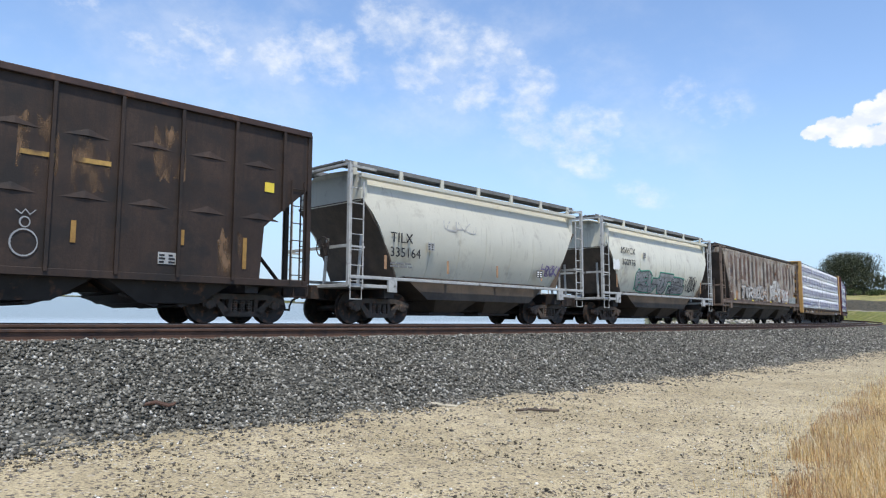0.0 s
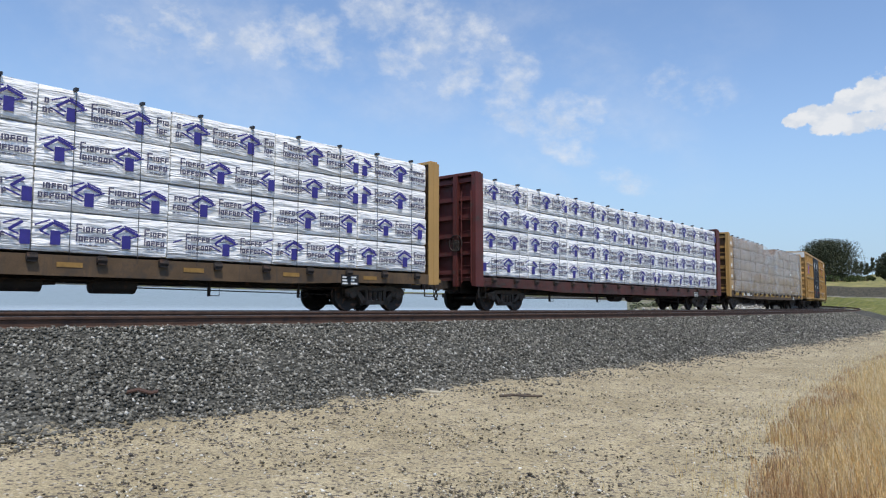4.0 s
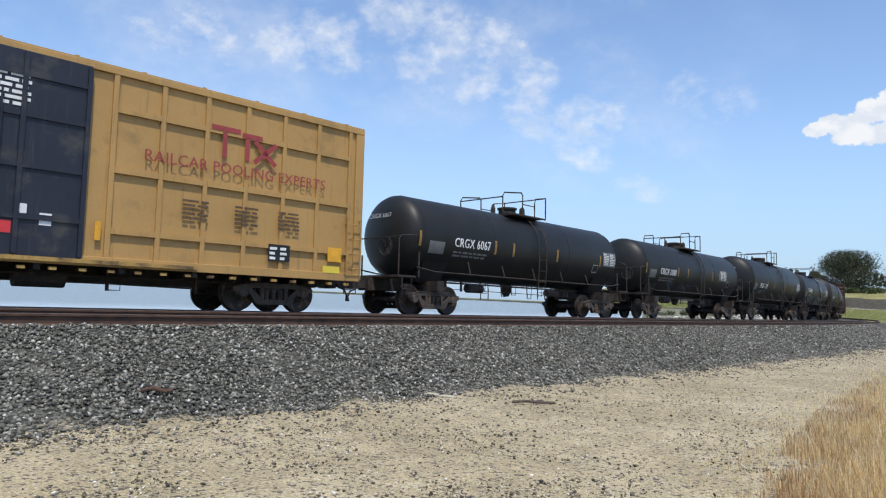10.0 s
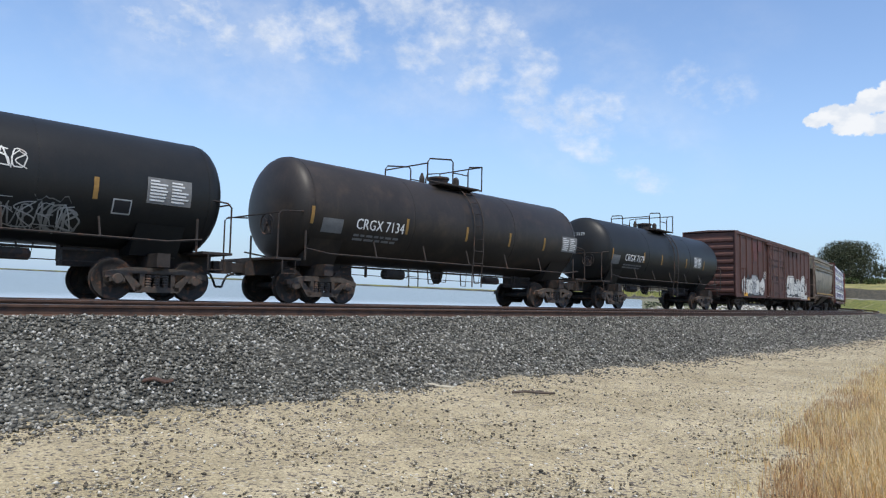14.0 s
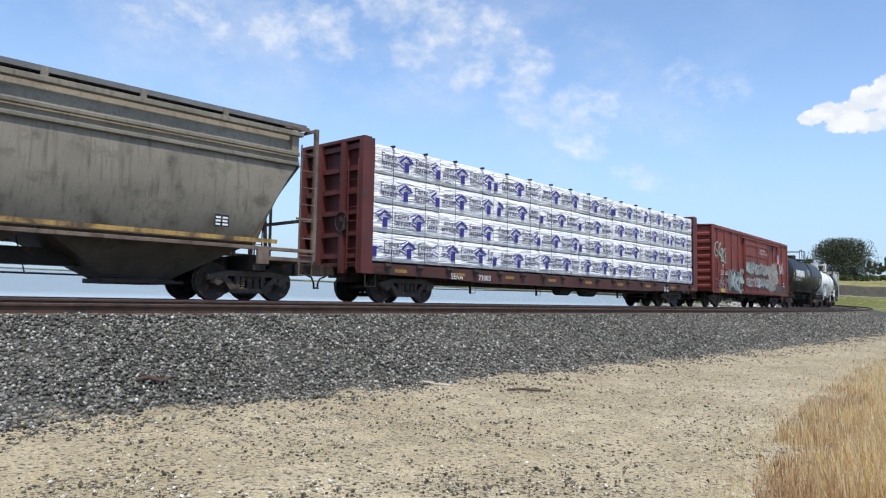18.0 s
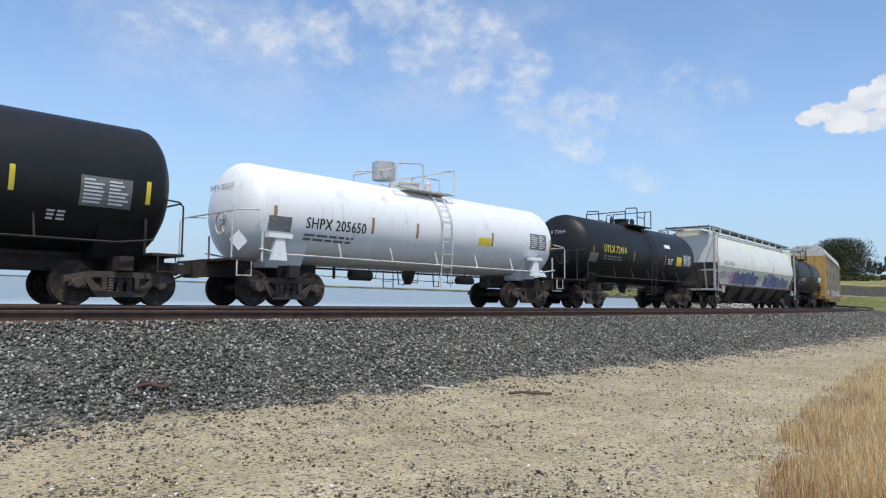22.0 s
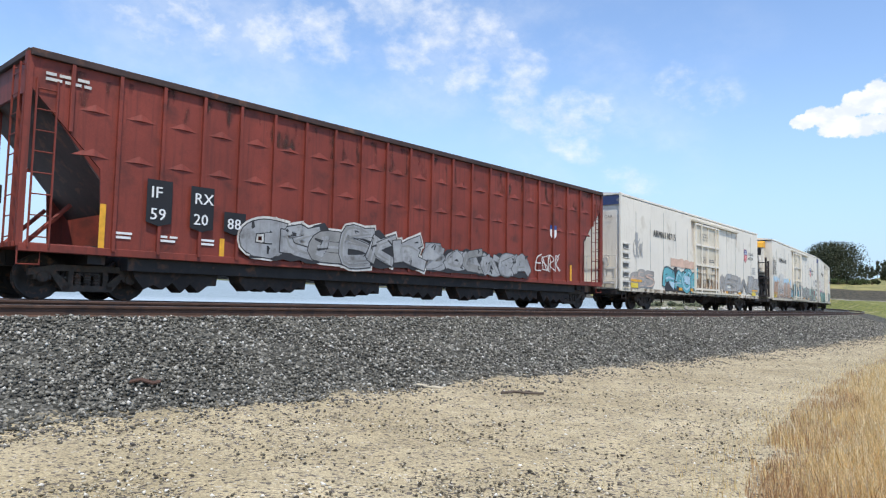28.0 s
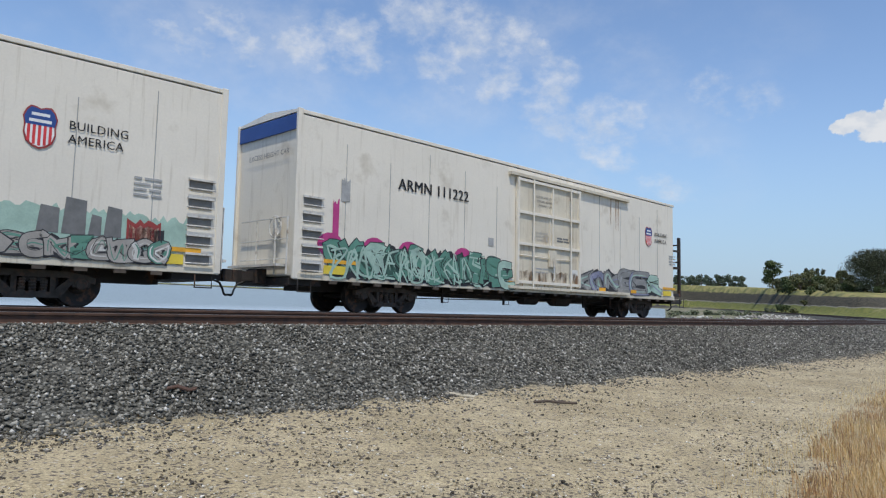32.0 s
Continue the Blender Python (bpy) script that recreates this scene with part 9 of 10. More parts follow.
graffiti(T[11], -1.8, 0.0, 1.4, 1.8, "tank_black", "g_blue", (), seed=41, count=3, round_=ROUND[11])
for k, (xa, xb) in enumerate(((-4.6, -1.2), (-0.1, 3.5))):
    graffiti(T[13], xa, xb, 1.36, 1.95, "tank_black", "g_grey", (), 0, 42 + k, 13, round_=ROUND[13], heavy=1.2)
    graffiti(T[13], xa + 0.2, xb - 0.1, 1.42, 2.05, "tank_black", "grey_ink", (), 0, 48 + k, 9, round_=(ROUND[13][0], ROUND[13][1] + 0.005), heavy=0.7)
    smear(T[13], xb - 0.9, xb - 0.2, 1.4, 2.1, "dim_ink", 0, k, 10, ROUND[13])
graffiti(T[13], 1.6, 2.4, 2.5, 3.0, "tank_black", "g_white", (), seed=44, count=3, round_=ROUND[13])
for k, wdt in enumerate((0.52, 0.52, 0.56, 0.52, 0.56, 0.52)):
    xa = -5.71 + k * 0.628
    b = Build()
    panel(b, xa, xa + wdt, 2.45, 2.95, 0, ROUND[20])
    part("brand_block", b, "white", T[20], "large white brand block")
text_side(T[20], "PROX 40474", -5.73, 2.10, 0.36, "white", 0, 0.006, round_=ROUND[20])
amber_set(T[20], (-6.64, -3.40, -1.07, 1.60, 4.80, 7.45), ROUND[20], z=2.2, h=0.5, mat_="yellow_ink")
sign(T[20], 6.10, 2.05, 1.05, 0.62, 0, "dim_ink", "sticker", 5, ROUND[20])
sign(T[20], 5.52, 1.70, 0.4, 0.26, 0, "ink", "white", 5, ROUND[20])
graffiti(T[20], -0.4, 0.9, 2.6, 3.3, "tank_black", "g_white", (), seed=46, count=4, round_=ROUND[20])
graffiti(T[20], -3.7, -2.8, 2.0, 2.4, "tank_black", "g_silver", (), seed=47, count=3, round_=ROUND[20])
part("data_plate", panel(Build(), 2.38, 3.02, 2.08, 2.36, 0, ROUND[21]), "yellow_ink", T[21])
for x in (-5.6, 5.5):
    part("lift_bracket", Build().prism(((x - 0.22, 1.15), (x + 0.22, 1.15), (x + 0.12, 1.75), (x - 0.12, 1.75)), -1.45, -1.30).box(x - 0.35, x + 0.35, -1.48, -1.28, 1.72, 1.84), "tank_white", T[21])
part("valve_bonnet", Build().lathe([(4.0, 0.36), (4.55, 0.36), (4.58, 0.30)], 18, "z", (-0.9, -0.1, 0)), "grey_steel", T[21], "grey valve bonnet", smooth=True)
part("placard", Build().prism(((-6.9, 1.6), (-6.65, 1.35), (-6.4, 1.6), (-6.65, 1.85)), -1.22, -1.20), "white", T[21])
part("data_plate", panel(Build(), 3.05, 3.66, 2.12, 2.56, 0, ROUND[22]), "yellow_ink", T[22])
part("data_plate", panel(Build(), 1.75, 2.4, 2.92, 3.1, 0, ROUND[22]), "white", T[22])
sign(T[22], 2.0, 2.12, 0.7, 0.36, 0, "ink", "white", 6, ROUND[22])
part("data_plate", panel(Build(), 4.15, 5.5, 2.30, 2.72, 0, ROUND[24]), "white", T[24])
for i, words in ((10, "CRGX 6067"), (12, "CRGX 7128"), (13, "CRGX 6082"), (15, "CRGX 7179"), (21, "SHPX 205650"), (22, "UTLX 72414"), (24, "PRGX 10278")):
    text_end(T[i], words, SHIFT[i] - SHELLS[i] + 0.05, 0.62, ROUND[i][0] + 0.55, 0.20, "ink" if i == 21 else "white")

# --- brown boxcar
c = c16
d = part("door", Build().box(-3.0, 1.60, -1.62, -1.52, 0.95, 4.30), "box_brown", c, "brown sliding door", bevel=0.01)
for z in (1.25, 1.95, 2.35, 3.05, 3.45, 4.15):
    part("door_rib", Build().box(-2.9, 1.5, -1.66, -1.60, z - 0.05, z + 0.05), "box_brown", d)
for x in (-2.9, -2.2, -0.65, 0.9, 1.5):
    part("lock_rod", Build().tube([(x, -1.68, 0.9), (x, -1.68, 4.35)], 0.025, 5), "box_brown", d)
part("door_rail", Build().box(-3.6, 6.2, -1.66, -1.54, 4.30, 4.40).box(-3.6, 6.2, -1.66, -1.54, 0.86, 0.95), "box_brown", c)
graffiti(c, -8.9, -4.1, 0.85, 2.35, "g_white", "g_black", ("g_silver", "g_white"), YB - 0.01, 51, 5)
smear(c, 2.0, 8.8, 0.86, 1.22, "g_white", YB - 0.004, 15, 26)
graffiti(c, 2.0, 7.6, 0.98, 2.6, "g_white", "g_black", ("g_white", "g_silver"), YB - 0.01, 57, 5, halo="g_white", heavy=1.15)
graffiti(c, 7.9, 8.6, 1.4, 2.2, "box_brown", "g_white", (), YB - 0.01, 53, 3)
graffiti(c, -4.2, -3.5, 2.0, 2.5, "box_brown", "g_white", (), YB - 0.01, 54, 3)
for x, z in ((-6.5, 3.6), (-6.4, 3.0), (-5.4, 3.7)):
    smear(c, x, x + 0.7, z, z + 0.7, "oxide_red", YB - 0.002, int(z * 10))
for x in (-8.6, 8.85):
    part("reflector", panel(Build(), x, x + 0.7, 0.86, 1.06, YB - 0.022), "amber", c)
smear(c, -3.0, 1.6, 1.0, 4.2, "dark_wash", -1.6215, 93, 12)
for x in (-9.05, 8.6):
    ladder(c, x, 0, 0.95, 2.5, YB, "box_brown", 0.45, rungs=4)
brake_wheel(c, -9.3, 0.6, 2.0, -1)

# --- tan hopper
text_side(c17, "CLSX", -5.0, 2.32, 0.36, "ink", YH)
text_side(c17, "5725", -3.95, 2.34, 0.36, "ink", YH)
part("side_stripe", Build().box(-5.4, 5.0, -1.615, -1.60, 1.42, 1.52), "yellow_dirty", c17)
sign(c17, 3.3, 1.72, 0.36, 0.28, YH, "ink", "white", 5)
for z in (3.78, 3.52):
    part("side_stiffener", Build().box(-5.6, 5.6, -1.60, -1.50, z - 0.05, z + 0.05), "hopper_tan", c17, bevel=0.02)

# --- red boxcar
c = c19
d = part("door", Build().box(-2.6, 2.75, -1.61, -1.52, 1.0, 4.25), "box_red", c, "red sliding door", bevel=0.01)
for z in (1.3, 1.95, 2.6, 3.25, 3.9):
    part("door_rib", Build().box(-2.5, 2.65, -1.65, -1.60, z - 0.05, z + 0.05), "box_red", d)
for x in (-2.5, 0.1, 2.6):
    part("door_post", Build().box(x - 0.05, x + 0.05, -1.655, -1.60, 1.0, 4.25), "box_red", d)
part("door_rail", Build().box(-3.2, 5.8, -1.66, -1.54, 4.22, 4.32).box(-3.2, 5.8, -1.66, -1.54, 0.9, 0.98), "box_red", c)
smear(c, -8.2, 8.2, 0.84, 2.5, "dark_wash", YB - 0.001, 69, 40)
graffiti(c, -8.1, -7.0, 2.75, 3.9, "box_red", "g_mint", (), YB - 0.012, 60, 2, heavy=0.9)
graffiti(c, -7.1, -6.1, 2.5, 3.4, "box_red", "g_mint", (), YB - 0.012, 61, 2, heavy=1.3)
graffiti(c, -8.1, -5.4, 0.9, 1.75, "box_red", "g_grey", (), YB - 0.02, 66, 6)
smear(c, -5.7, -2.9, 0.85, 2.3, "dim_ink", YB - 0.004, 3, 18)
graffiti(c, -5.3, -2.9, 0.85, 2.3, "g_grey", "g_black", ("g_mint", "g_silver"), YB - 0.012, 62, 3, heavy=0.8)
graffiti(c, -5.8, -5.0, 1.2, 2.2, "box_red", "g_buff", (), YB - 0.02, 67, 3, heavy=0.7)
smear(c, -2.5, 2.5, 1.15, 2.9, "dim_ink", -1.612, 13, 24)
graffiti(c, -2.5, 2.5, 2.0, 2.9, "g_grey", "g_black", ("g_mint", "g_buff"), -1.655, 63, 8, heavy=0.8)
graffiti(c, -2.5, 2.5, 1.2, 2.0, "g_buff", "g_black", ("g_grey", "g_sky", "logo_maroon"), -1.655, 68, 8, heavy=0.7)
smear(c, 2.9, 5.3, 1.0, 3.2, "g_grey", YB - 0.004, 5, 18)
graffiti(c, 3.0, 5.2, 1.4, 3.0, "g_buff", "dim_ink", ("g_grey", "yellow_dirty"), YB - 0.012, 64, 3, heavy=0.6, solid=False)
graffiti(c, 5.9, 7.0, 2.3, 3.2, "box_red", "g_white", (), YB - 0.012, 65, 3)
smear(c, 4.8, 8.0, 0.95, 1.6, "slope_dark", YB - 0.005, 7)
text_side(c, "SP", -6.89, 2.19, 0.36, "g_white", YB - 0.012)
text_side(c, "253 102", -7.12, 1.82, 0.38, "g_white", YB - 0.012)
text_side(c, "TO MY BOYS", 0.6, 3.62, 0.20, "g_white", -1.655, 0.004)
text_side(c, "WORKIN THE TRACKS", 0.5, 3.42, 0.18, "g_white", -1.655, 0.004)
shield(c, 5.5, 3.35, 0.62, 0.75, YB - 0.018)
sign(c, 6.8, 1.45, 0.42, 0.36, YB - 0.02, "ink", "white", 3)
part("painted_mark", panel(Build(), -7.1, -6.4, 0.86, 1.05, YB - 0.022), "yellow_ink", c)
for x in (-8.3, 7.75):
    ladder(c, x, 0, 0.95, 2.5, YB, "box_red", 0.45, rungs=4)
brake_wheel(c, -8.45, 0.6, 2.0, -1)

# --- long white hopper
c = c23
BULGE = white_side
text_side(c, "AEX 10058", -7.9, 2.48, 0.38, "grey_ink", 0, 0.004, round_=BULGE)
graffiti(c, -8.6, -6.4, 1.75, 2.15, "white_hopper", "g_black", (), 0, 69, 6, round_=BULGE)
graffiti(c, -5.9, -0.9, 1.42, 2.32, "g_violet", "g_dusk", ("g_grey", "g_dusk", "g_blue"), 0, 70, 7, round_=BULGE)
graffiti(c, -0.9, 0.3, 1.7, 2.2, "white_hopper", "g_black", (), 0, 71, 4, round_=BULGE)
graffiti(c, 0.9, 4.0, 1.40, 2.38, "g_blue", "g_dusk", ("g_sky", "g_dusk"), 0, 72, 4, round_=BULGE)
graffiti(c, 3.8, 7.4, 1.40, 2.25, "g_dusk", "g_grey", ("g_grey", "g_blue"), 0, 73, 5, round_=BULGE)
graffiti(c, 7.0, 8.8, 1.40, 1.9, "white_hopper", "g_magenta", (), 0, 74, 3, round_=BULGE)
for k, (x, z) in enumerate(((-6.3, 1.75), (-6.1, 2.05), (-5.9, 1.6), (-6.0, 1.9), (-6.25, 1.55))):
    b = Build()
    b.add([side_point(x + 0.11 * math.cos(a), z + 0.11 * math.sin(a), 0, BULGE, 0.012) for a in np.linspace(0, 6.283, 10, endpoint=False)], [tuple(range(10))])
    part("sprayed_dot", b, "g_magenta", c)
part("side_seam", Build().box(-9.25, 8.85, -1.575, -1.54, 2.40, 2.44), "white_hopper", c)
for x in (-9.0, 2.9):
    part("reflector", panel(Build(), x, x + 0.10, 2.35, 2.85, -1.565), "amber", c, "amber reflective strip")
for x in (-6.5, -2.2, 2.2, 6.5):
    part("sheet_seam", Build().tube([side_point(x, z, 0, BULGE, 0.003) for z in np.linspace(1.42, 4.3, 9)], 0.008, 4), "white_hopper", c)

# --- auto carrier: sprayed letters along the low panels, round emblem
c = c25
graffiti(c, -11.9, -9.6, 1.2, 1.9, "g_white", "g_grey", (), -1.545, 80, 3)
graffiti(c, -5.8, 1.0, 1.15, 1.9, "g_white", "g_orange", ("g_grey", "g_green"), -1.545, 81, 7)
graffiti(c, 1.6, 6.6, 1.15, 1.9, "g_white", "g_black", ("g_white",), -1.545, 82, 6)
graffiti(c, 7.0, 11.8, 1.0, 2.15, "g_white", "g_black", ("g_silver",), -1.565, 83, 4)
part("emblem", Build().lathe([(-1.545, 0.30), (-1.535, 0.30)], 20, "y", (-13.05, 0, 4.6)), "blue", c, "round blue emblem")
part("emblem_centre", Build().lathe([(-1.552, 0.17), (-1.545, 0.17)], 16, "y", (-13.05, 0, 4.6)), "g_sky", c)
sign(c, 12.7, 2.7, 0.55, 0.5, -1.55, "rack_yellow", "dim_ink", 3)
part("painted_mark", panel(Build(), 12.5, 13.2, 2.25, 2.42, -1.535), "yellow_ink", c)
sign(c, 8.4, 0.62, 0.6, 0.34, -1.56, "ink", "white", 4)

# --- red open hopper
c = c26
for x, z0, z1, rows in ((-8.68, 1.66, 2.66, ("IF", "59")), (-7.66, 1.62, 2.64, ("RX", "20")), (-6.80, 1.62, 2.14, ("88",))):
    part("number_panel", Build().prism(((x, z0 + 0.06), (x + 0.29, z0 - 0.02), (x + 0.58, z0 + 0.06), (x + 0.58, z1), (x, z1)), Y1 - 0.078, Y1 - 0.074), "ink", c, "black shield with white characters")
    for k, words in enumerate(rows):
        text_side(c, words, x + 0.08, z1 - 0.40 - 0.48 * k, 0.36, "white", Y1 - 0.081)
for x, z, h_ in ((-9.62, 1.05, 0.95), (-6.85, 1.0, 0.5), (8.4, 1.0, 0.7), (2.0, 0.95, 0.2)):
    part("reflector", panel(Build(), x, x + 0.12, z, z + h_, Y1 - 0.005), "amber", c)
graffiti(c, -6.1, -0.2, 1.04, 2.28, "g_silver", "g_black", ("g_grey", "g_silver"), Y1 - 0.072, 90, 6, heavy=1.0, halo="g_white")
graffiti(c, 0.0, 5.4, 1.02, 2.0, "g_silver", "g_black", ("g_grey", "g_silver"), Y1 - 0.072, 91, 6, heavy=1.05)
graffiti(c, 5.9, 7.6, 1.3, 2.1, "hopper_red", "g_white", (), Y1 - 0.065, 92, 4)
part("emblem", Build().prism(((7.0, 2.76), (7.12, 2.66), (7.3, 2.66), (7.42, 2.76), (7.42, 3.0), (7.0, 3.0)), Y1 - 0.012, Y1), "white", c, "small white shield emblem")
part("emblem_head", Build().box(7.0, 7.42, Y1 - 0.014, Y1, 3.0, 3.16), "blue", c)
smear(c, -10.6, 10.6, 3.9, 4.78, "dark_wash", Y1 + 0.004, 95, 44)
bars(c, -10.8, 4.45, 0.9, 2, "g_white", Y1 - 0.01, 0.06, 0.05, seed=3)
for k, x in enumerate((-9.2, -8.2, -7.3)):
    bars(c, x - 0.1, 1.40, 0.4, 2, "white", Y1 - 0.005, 0.05, 0.04, seed=k)

# --- refrigerator cars
for c, number, tags in ((c27, "110715", 0), (c28, "111409", 1), (c29, "111222", 2)):
    text_side(c, "ARMN " + number if tags == 2 else "ARMN" + number, -7.38, (3.50, 3.62, 3.54)[tags], 0.47, "ink", YR - 0.004, 0.022)
    shield(c, 7.15, 3.48, 0.62, 0.85, YR - 0.002)
    text_side(c, "BUILDING", 7.66, 3.56, 0.25, "ink", YR - 0.004, 0.006)
    text_side(c, "AMERICA", 7.66, 3.28, 0.25, "ink", YR - 0.004, 0.006)
    bars(c, 9.0 if tags else 8.6, 2.75, 0.6, 4, "grey_ink", YR - 0.004, 0.05, 0.07, seed=tags)
    for k, words in enumerate(("CLOSE AND LOCK", "DOORS BEFORE", "MOVING CAR")):
        text_side(c, words, -0.92 + 0.07 * k, 4.14 - 0.15 * k, 0.125, "dim_ink", YR - 0.036, 0.004)
    for k, words in enumerate(("SECURE BOTH", "HASPS BEFORE", "MOVING CAR")):
        text_side(c, words, -0.94 + 0.03 * k, 2.86 - 0.12 * k, 0.105, "grey_ink" if tags else "dim_ink", YR - 0.036, 0.004)
    text_side(c, "SEAL", 0.62, 1.42, 0.12, "dim_ink", YR - 0.036, 0.004)
    part("door_notice", panel(Build(), 1.32, 1.68, 1.36, 1.72, YR - 0.036), "sticker", c)
    bars(c, 0.35, 2.78, 0.75, 2, "dim_ink", YR - 0.036, 0.06, 0.04, seed=5)
    rnd_ = random.Random(tags + 3)
    for k in range(3 if tags else 0):
        x, drop = rnd_.uniform(2.0, 5.3), rnd_.uniform(0.3, 1.3)
        small(part("rust_streak", Build().add([(x, YR - 0.0072, 4.75), (x + 0.05, YR - 0.0072, 4.75), (x + 0.035, YR - 0.0072, 4.75 - drop), (x + 0.015, YR - 0.0072, 4.75 - drop)], [(0, 1, 2, 3)]), "rust_thin", c, "thin rust streak"))
    for k in range(12):
        x, z = rnd_.uniform(-1.7, 1.7), rnd_.choice((1.09, 2.4, 3.5))
        small(part("rust_streak", Build().add([(x, YR - 0.0375, z), (x + 0.04, YR - 0.0375, z), (x + 0.03, YR - 0.0375, z - rnd_.uniform(0.15, 0.5)), (x + 0.01, YR - 0.0375, z - 0.1)], [(0, 1, 2, 3)]), "rust_thin", c, "thin rust streak"))
    bars(c, -0.9, 1.62, 0.7, 2, "grey_ink", YR - 0.037, 0.05, 0.08, seed=6)
    part("placard", panel(Build(), -3.4, -3.15, 2.25, 2.5, YR - 0.003), "grey_ink" if tags != 1 else "yellow_ink", c)
    for x in ((-9.9, 8.4) if tags != 1 else (-9.4, 9.4)):
        part("painted_mark", panel(Build(), x, x + 0.75, 0.98, 1.20, YR - 0.024), "yellow_ink", c)
        part("reflector", panel(Build(), x, x + 1.15, 1.26, 1.36, YR - 0.024), "amber", c)
    for x in (-4.2, -2.6, 3.2, 5.6):
        part("reflector", panel(Build(), x, x + 0.45, 1.0, 1.14, YR - 0.026), "amber", c)
    if tags != 1:
        text_end(c, "EXCESS HEIGHT CAR", (-10.90 if tags == 0 else -10.80), 0.85, 4.05, 0.20, "dim_ink")
        smear(c, -9.4, -9.1, 2.9, 3.6, "grey_ink", YR, 3)
# rusted door of the first one
smear(c27, -1.92, 1.90, 1.06, 1.75, "rust_wash", YR - 0.0365, 31, 30)
smear(c27, -1.92, 1.90, 1.06, 2.6, "rust_orange", YR - 0.0358, 32, 20)
smear(c27, -2.6, 5.4, 0.98, 1.20, "rust_wash", YR - 0.030, 33, 30)
for x, w_, drop in ((1.98, 0.10, 2.0), (2.12, 0.06, 0.9), (4.42, 0.06, 0.8), (5.28, 0.08, 1.0), (-2.25, 0.10, 1.6)):
    small(part("rust_streak", Build().add([(x, YR - 0.006, 4.80), (x + w_, YR - 0.006, 4.80), (x + w_ * 0.8, YR - 0.006, 4.75 - drop * 0.5), (x + w_ * 0.55, YR - 0.006, 4.75 - drop), (x + w_ * 0.45, YR - 0.006, 4.75 - drop), (x + w_ * 0.2, YR - 0.006, 4.75 - drop * 0.5)], [(0, 1, 2, 3, 4, 5)]), "rust_run", c27, "orange rust streak"))
smear(c27, -10.6, 9.9, 0.81, 0.98, "rust_wash", YR - 0.008, 36, 40)
smear(c27, -1.92, -1.5, 1.62, 2.35, "g_teal", YR - 0.0368, 37, 8)
smear(c28, -1.92, 1.90, 1.06, 1.5, "rust_wash", YR - 0.0365, 34, 30)
smear(c29, -1.92, 1.90, 1.06, 1.6, "rust_wash", YR - 0.0365, 35, 30)
# teal piece
graffiti(c27, -6.0, -1.2, 0.85, 2.35, "g_teal", "g_black", ("g_sky", "g_mint"), YR - 0.004, 100, 4)
smear(c27, -5.2, -1.6, 2.15, 2.65, "g_orange", YR - 0.003, 3, 14)
graffiti(c27, -9.9, -7.6, 0.95, 1.95, "g_buff", "g_grey", ("g_orange",), YR - 0.004, 101, 3)
graffiti(c27, 1.95, 9.7, 0.98, 2.3, "g_buff", "dim_ink", ("g_grey", "grey_ink"), YR - 0.004, 102, 7, heavy=0.9, solid=False)
graffiti(c27, -9.6, -8.6, 2.3, 3.4, "reefer", "grey_ink", (), YR - 0.002, 103, 3)
# mural: sky wash, salmon letters, dark towers, pale street
smear(c28, -9.5, -2.6, 1.6, 2.55, "g_sky", YR - 0.002, 4, 90)
graffiti(c28, -9.4, -3.2, 0.92, 2.3, "g_orange", "g_buff", ("g_white", "g_orange", "g_buff"), YR - 0.006, 110, 12, heavy=0.9)
graffiti(c28, -9.4, -3.2, 0.95, 2.2, "reefer", "rust_thin", (), YR - 0.030, 116, 14, heavy=0.5)
part("buffed_patch", Build().box(-7.42, -5.8, YR - 0.030, YR - 0.026, 1.75, 2.75), "g_white", c28, "pale painted-over rectangle")
part("painted_mark", panel(Build(), -7.5, -6.0, 1.28, 1.68, YR - 0.028), "sticker", c28)
bars(c28, -7.4, 1.52, 1.2, 2, "dim_ink", YR - 0.036, 0.07, 0.07, seed=3)
smear(c28, -3.6, -2.2, 0.95, 1.9, "g_grey", YR - 0.004, 8, 14)
for x0, x1, z1 in ((-3.4, -3.0, 1.9), (-2.95, -2.5, 1.8), (7.2, 7.6, 1.95), (7.65, 8.1, 2.15), (8.15, 8.4, 1.85), (8.45, 8.8, 2.05)):
    part("painted_tower", Build().prism(((x0, 1.45), (x1, 1.45), (x1, z1), (x0 + 0.06, z1 + 0.04)), YR - 0.014, YR - 0.010), "dim_ink", c28, "dark painted tower of the mural")
smear(c28, -1.9, 1.9, 1.05, 2.2, "g_grey", YR - 0.036, 9, 20)
smear(c28, 2.2, 10.2, 1.2, 2.05, "g_mint", YR - 0.002, 12, 90)
graffiti(c28, -1.9, 1.9, 1.05, 2.3, "g_grey", "g_black", ("g_teal", "g_buff", "g_black"), YR - 0.088, 117, 6, heavy=0.8)
graffiti(c28, -4.2, -2.2, 0.95, 1.75, "g_teal", "g_black", ("g_sky",), YR - 0.02, 115, 5, heavy=0.8)
graffiti(c28, 2.4, 6.4, 0.92, 2.15, "g_buff", "g_black", ("g_mint", "g_silver"), YR - 0.008, 111, 6)
graffiti(c28, 6.6, 9.8, 0.92, 1.5, "g_buff", "g_black", ("g_white", "g_green"), YR - 0.016, 112, 8)
for x, w, h_, m in ((8.9, 0.72, 0.55, "logo_maroon"), (8.95, 0.62, 0.42, "g_orange"), (9.2, 0.5, 0.4, "g_black")):
    smear(c28, x, x + w, 1.35, 1.35 + h_, m, YR - 0.014, int(x * 10), 8)
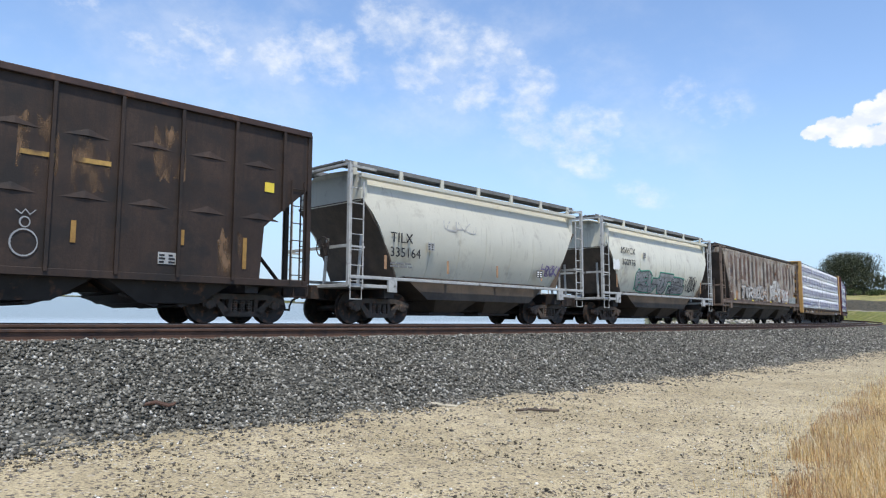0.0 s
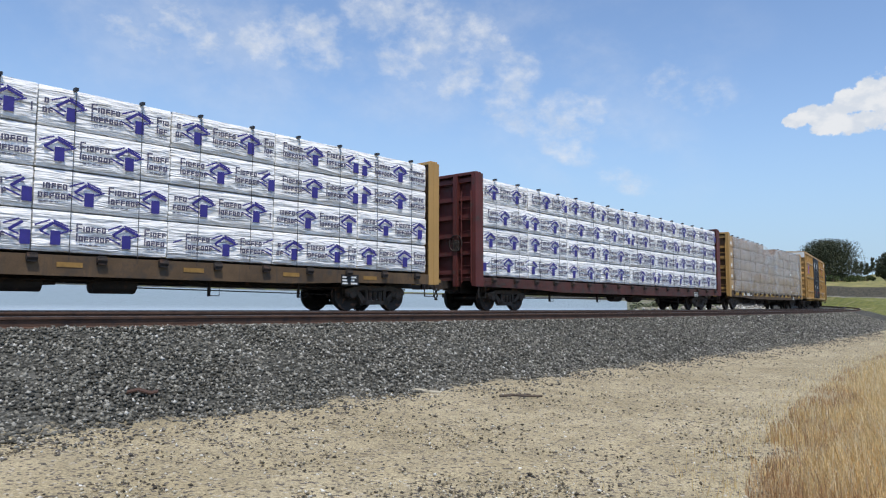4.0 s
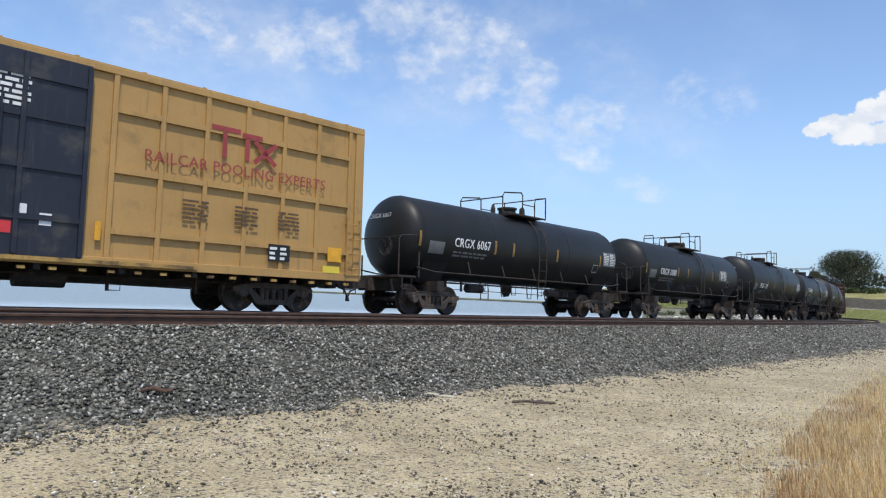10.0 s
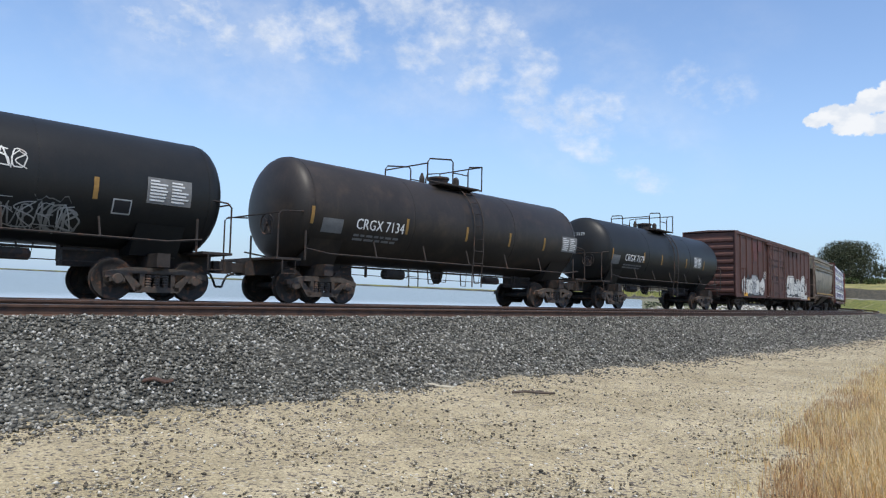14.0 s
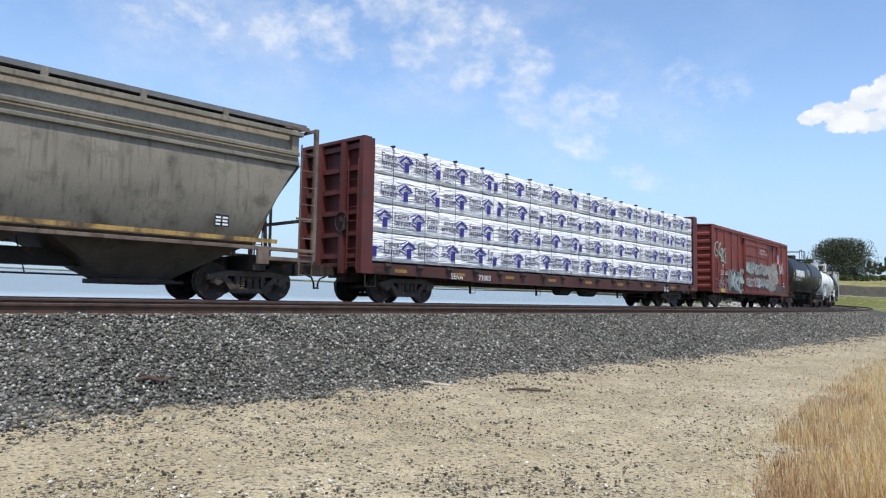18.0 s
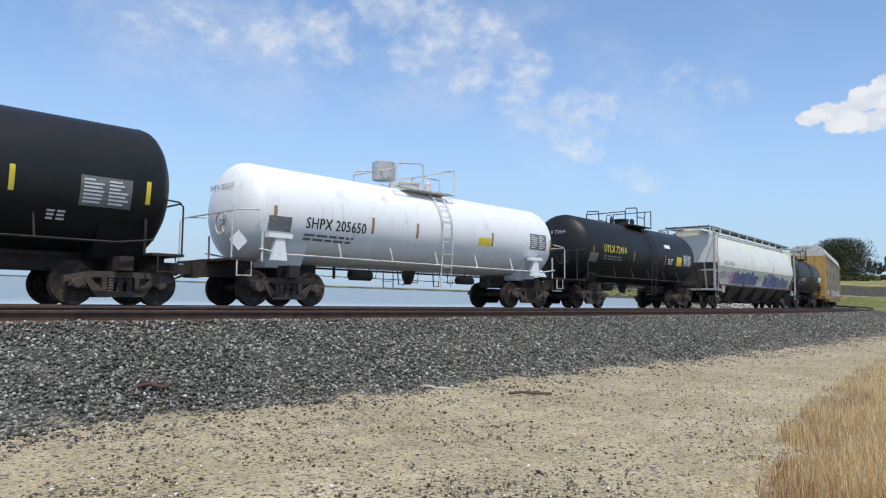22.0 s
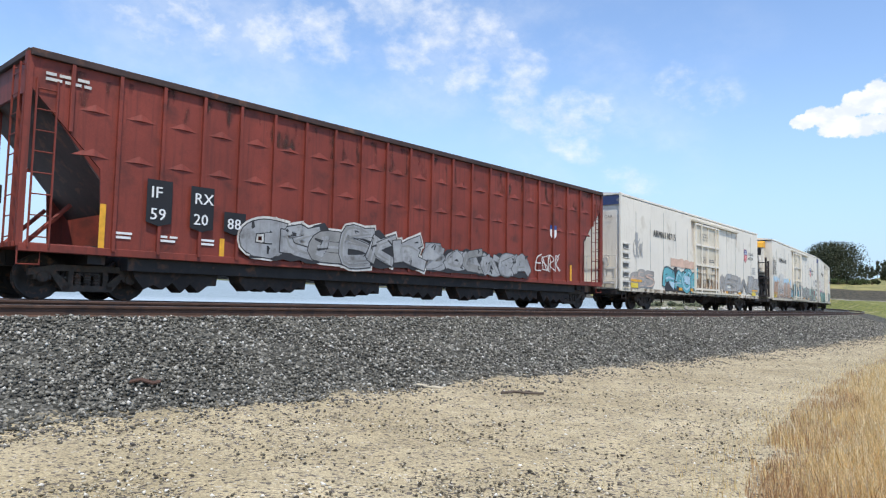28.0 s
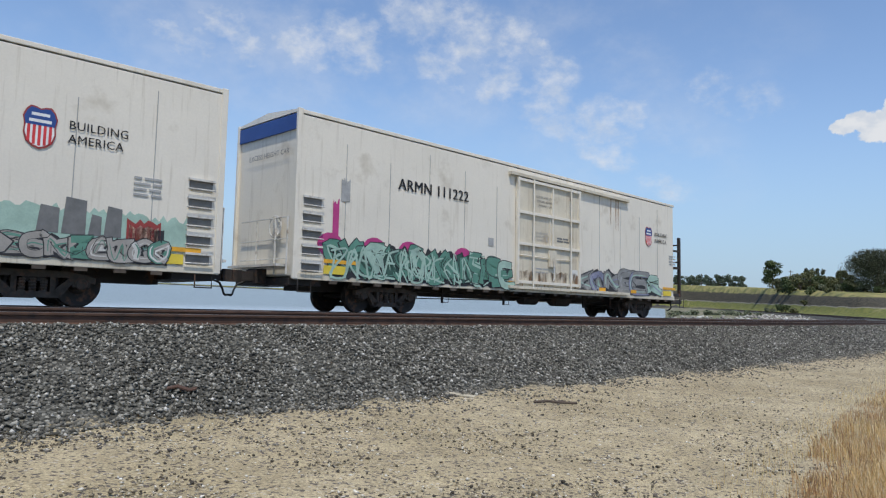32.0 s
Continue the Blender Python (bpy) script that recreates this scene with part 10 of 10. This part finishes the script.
graffiti(c28, -9.7, -8.5, 2.5, 3.95, "reefer", "g_black", (), YR - 0.002, 113, 5, heavy=0.5)
# green and magenta piece
graffiti(c29, -9.7, -2.3, 0.85, 2.05, "g_green", "g_black", ("g_mint", "g_deep", "g_mint"), YR - 0.006, 120, 15, lean=-0.5)
graffiti(c29, -9.7, -2.3, 0.85, 1.9, "reefer", "g_mint", (), YR - 0.022, 122, 16)
for x in (-9.7, -8.2, -6.9, -4.6, -1.5):
    b = Build()
    b.add([(x + 0.42 * math.cos(a), YR - 0.009, 1.75 + 0.32 * math.sin(a)) for a in np.linspace(0, 6.283, 14, endpoint=False)], [tuple(range(14))])
    part("sprayed_dot", b, "g_magenta", c29)
smear(c29, -9.65, -9.45, 1.9, 3.0, "g_magenta", YR - 0.002, 3, 6)
graffiti(c29, 1.5, 7.9, 0.9, 2.05, "g_grey", "g_black", ("g_silver", "g_dusk", "g_mint"), YR - 0.006, 121, 6)

# ================= the train rolls past =================
SPEED, GAIN = 16.05, 0.0132       # metres a second, and its slow growth


def gone(t):
    return SPEED * t + GAIN * t * t / 2


def car_pose(s, tc):
    a, b = on_line(s - tc / 2), on_line(s + tc / 2)
    m, h = (a + b) / 2, math.degrees(math.atan2(b.y - a.y, b.x - a.x))
    return pose(m.x, m.y, m.z, -math.degrees(LEAN), 0, h)


def motions():
    for car, s0, tc in TRAIN:
        walk(car, [(k * 0.8, car_pose(s0 - gone(k * 0.8), tc)) for k in range(41)])
    # wheels roll while their car is near; far off they are seen only as still discs
    for ws, dx, car in ROLLING:
        s0 = next(s for c, s, t in TRAIN if c is car)
        ins = [k for k in range(0, 961) if -30 < s0 - gone(k / FPS) < 48]
        keys = sorted({0, 960, *ins})
        rows, base = [], gone(ins[0] / FPS) if ins else 0.0
        last = gone(ins[-1] / FPS) if ins else 0.0
        for k in keys:
            d = min(max(gone(k / FPS), base), last) - base
            rows.append((k / FPS, pose(dx, 0, 0.457) @ Matrix.Rotation(-d / 0.457, 4, "Y")))
        walk(ws, rows)


motions()
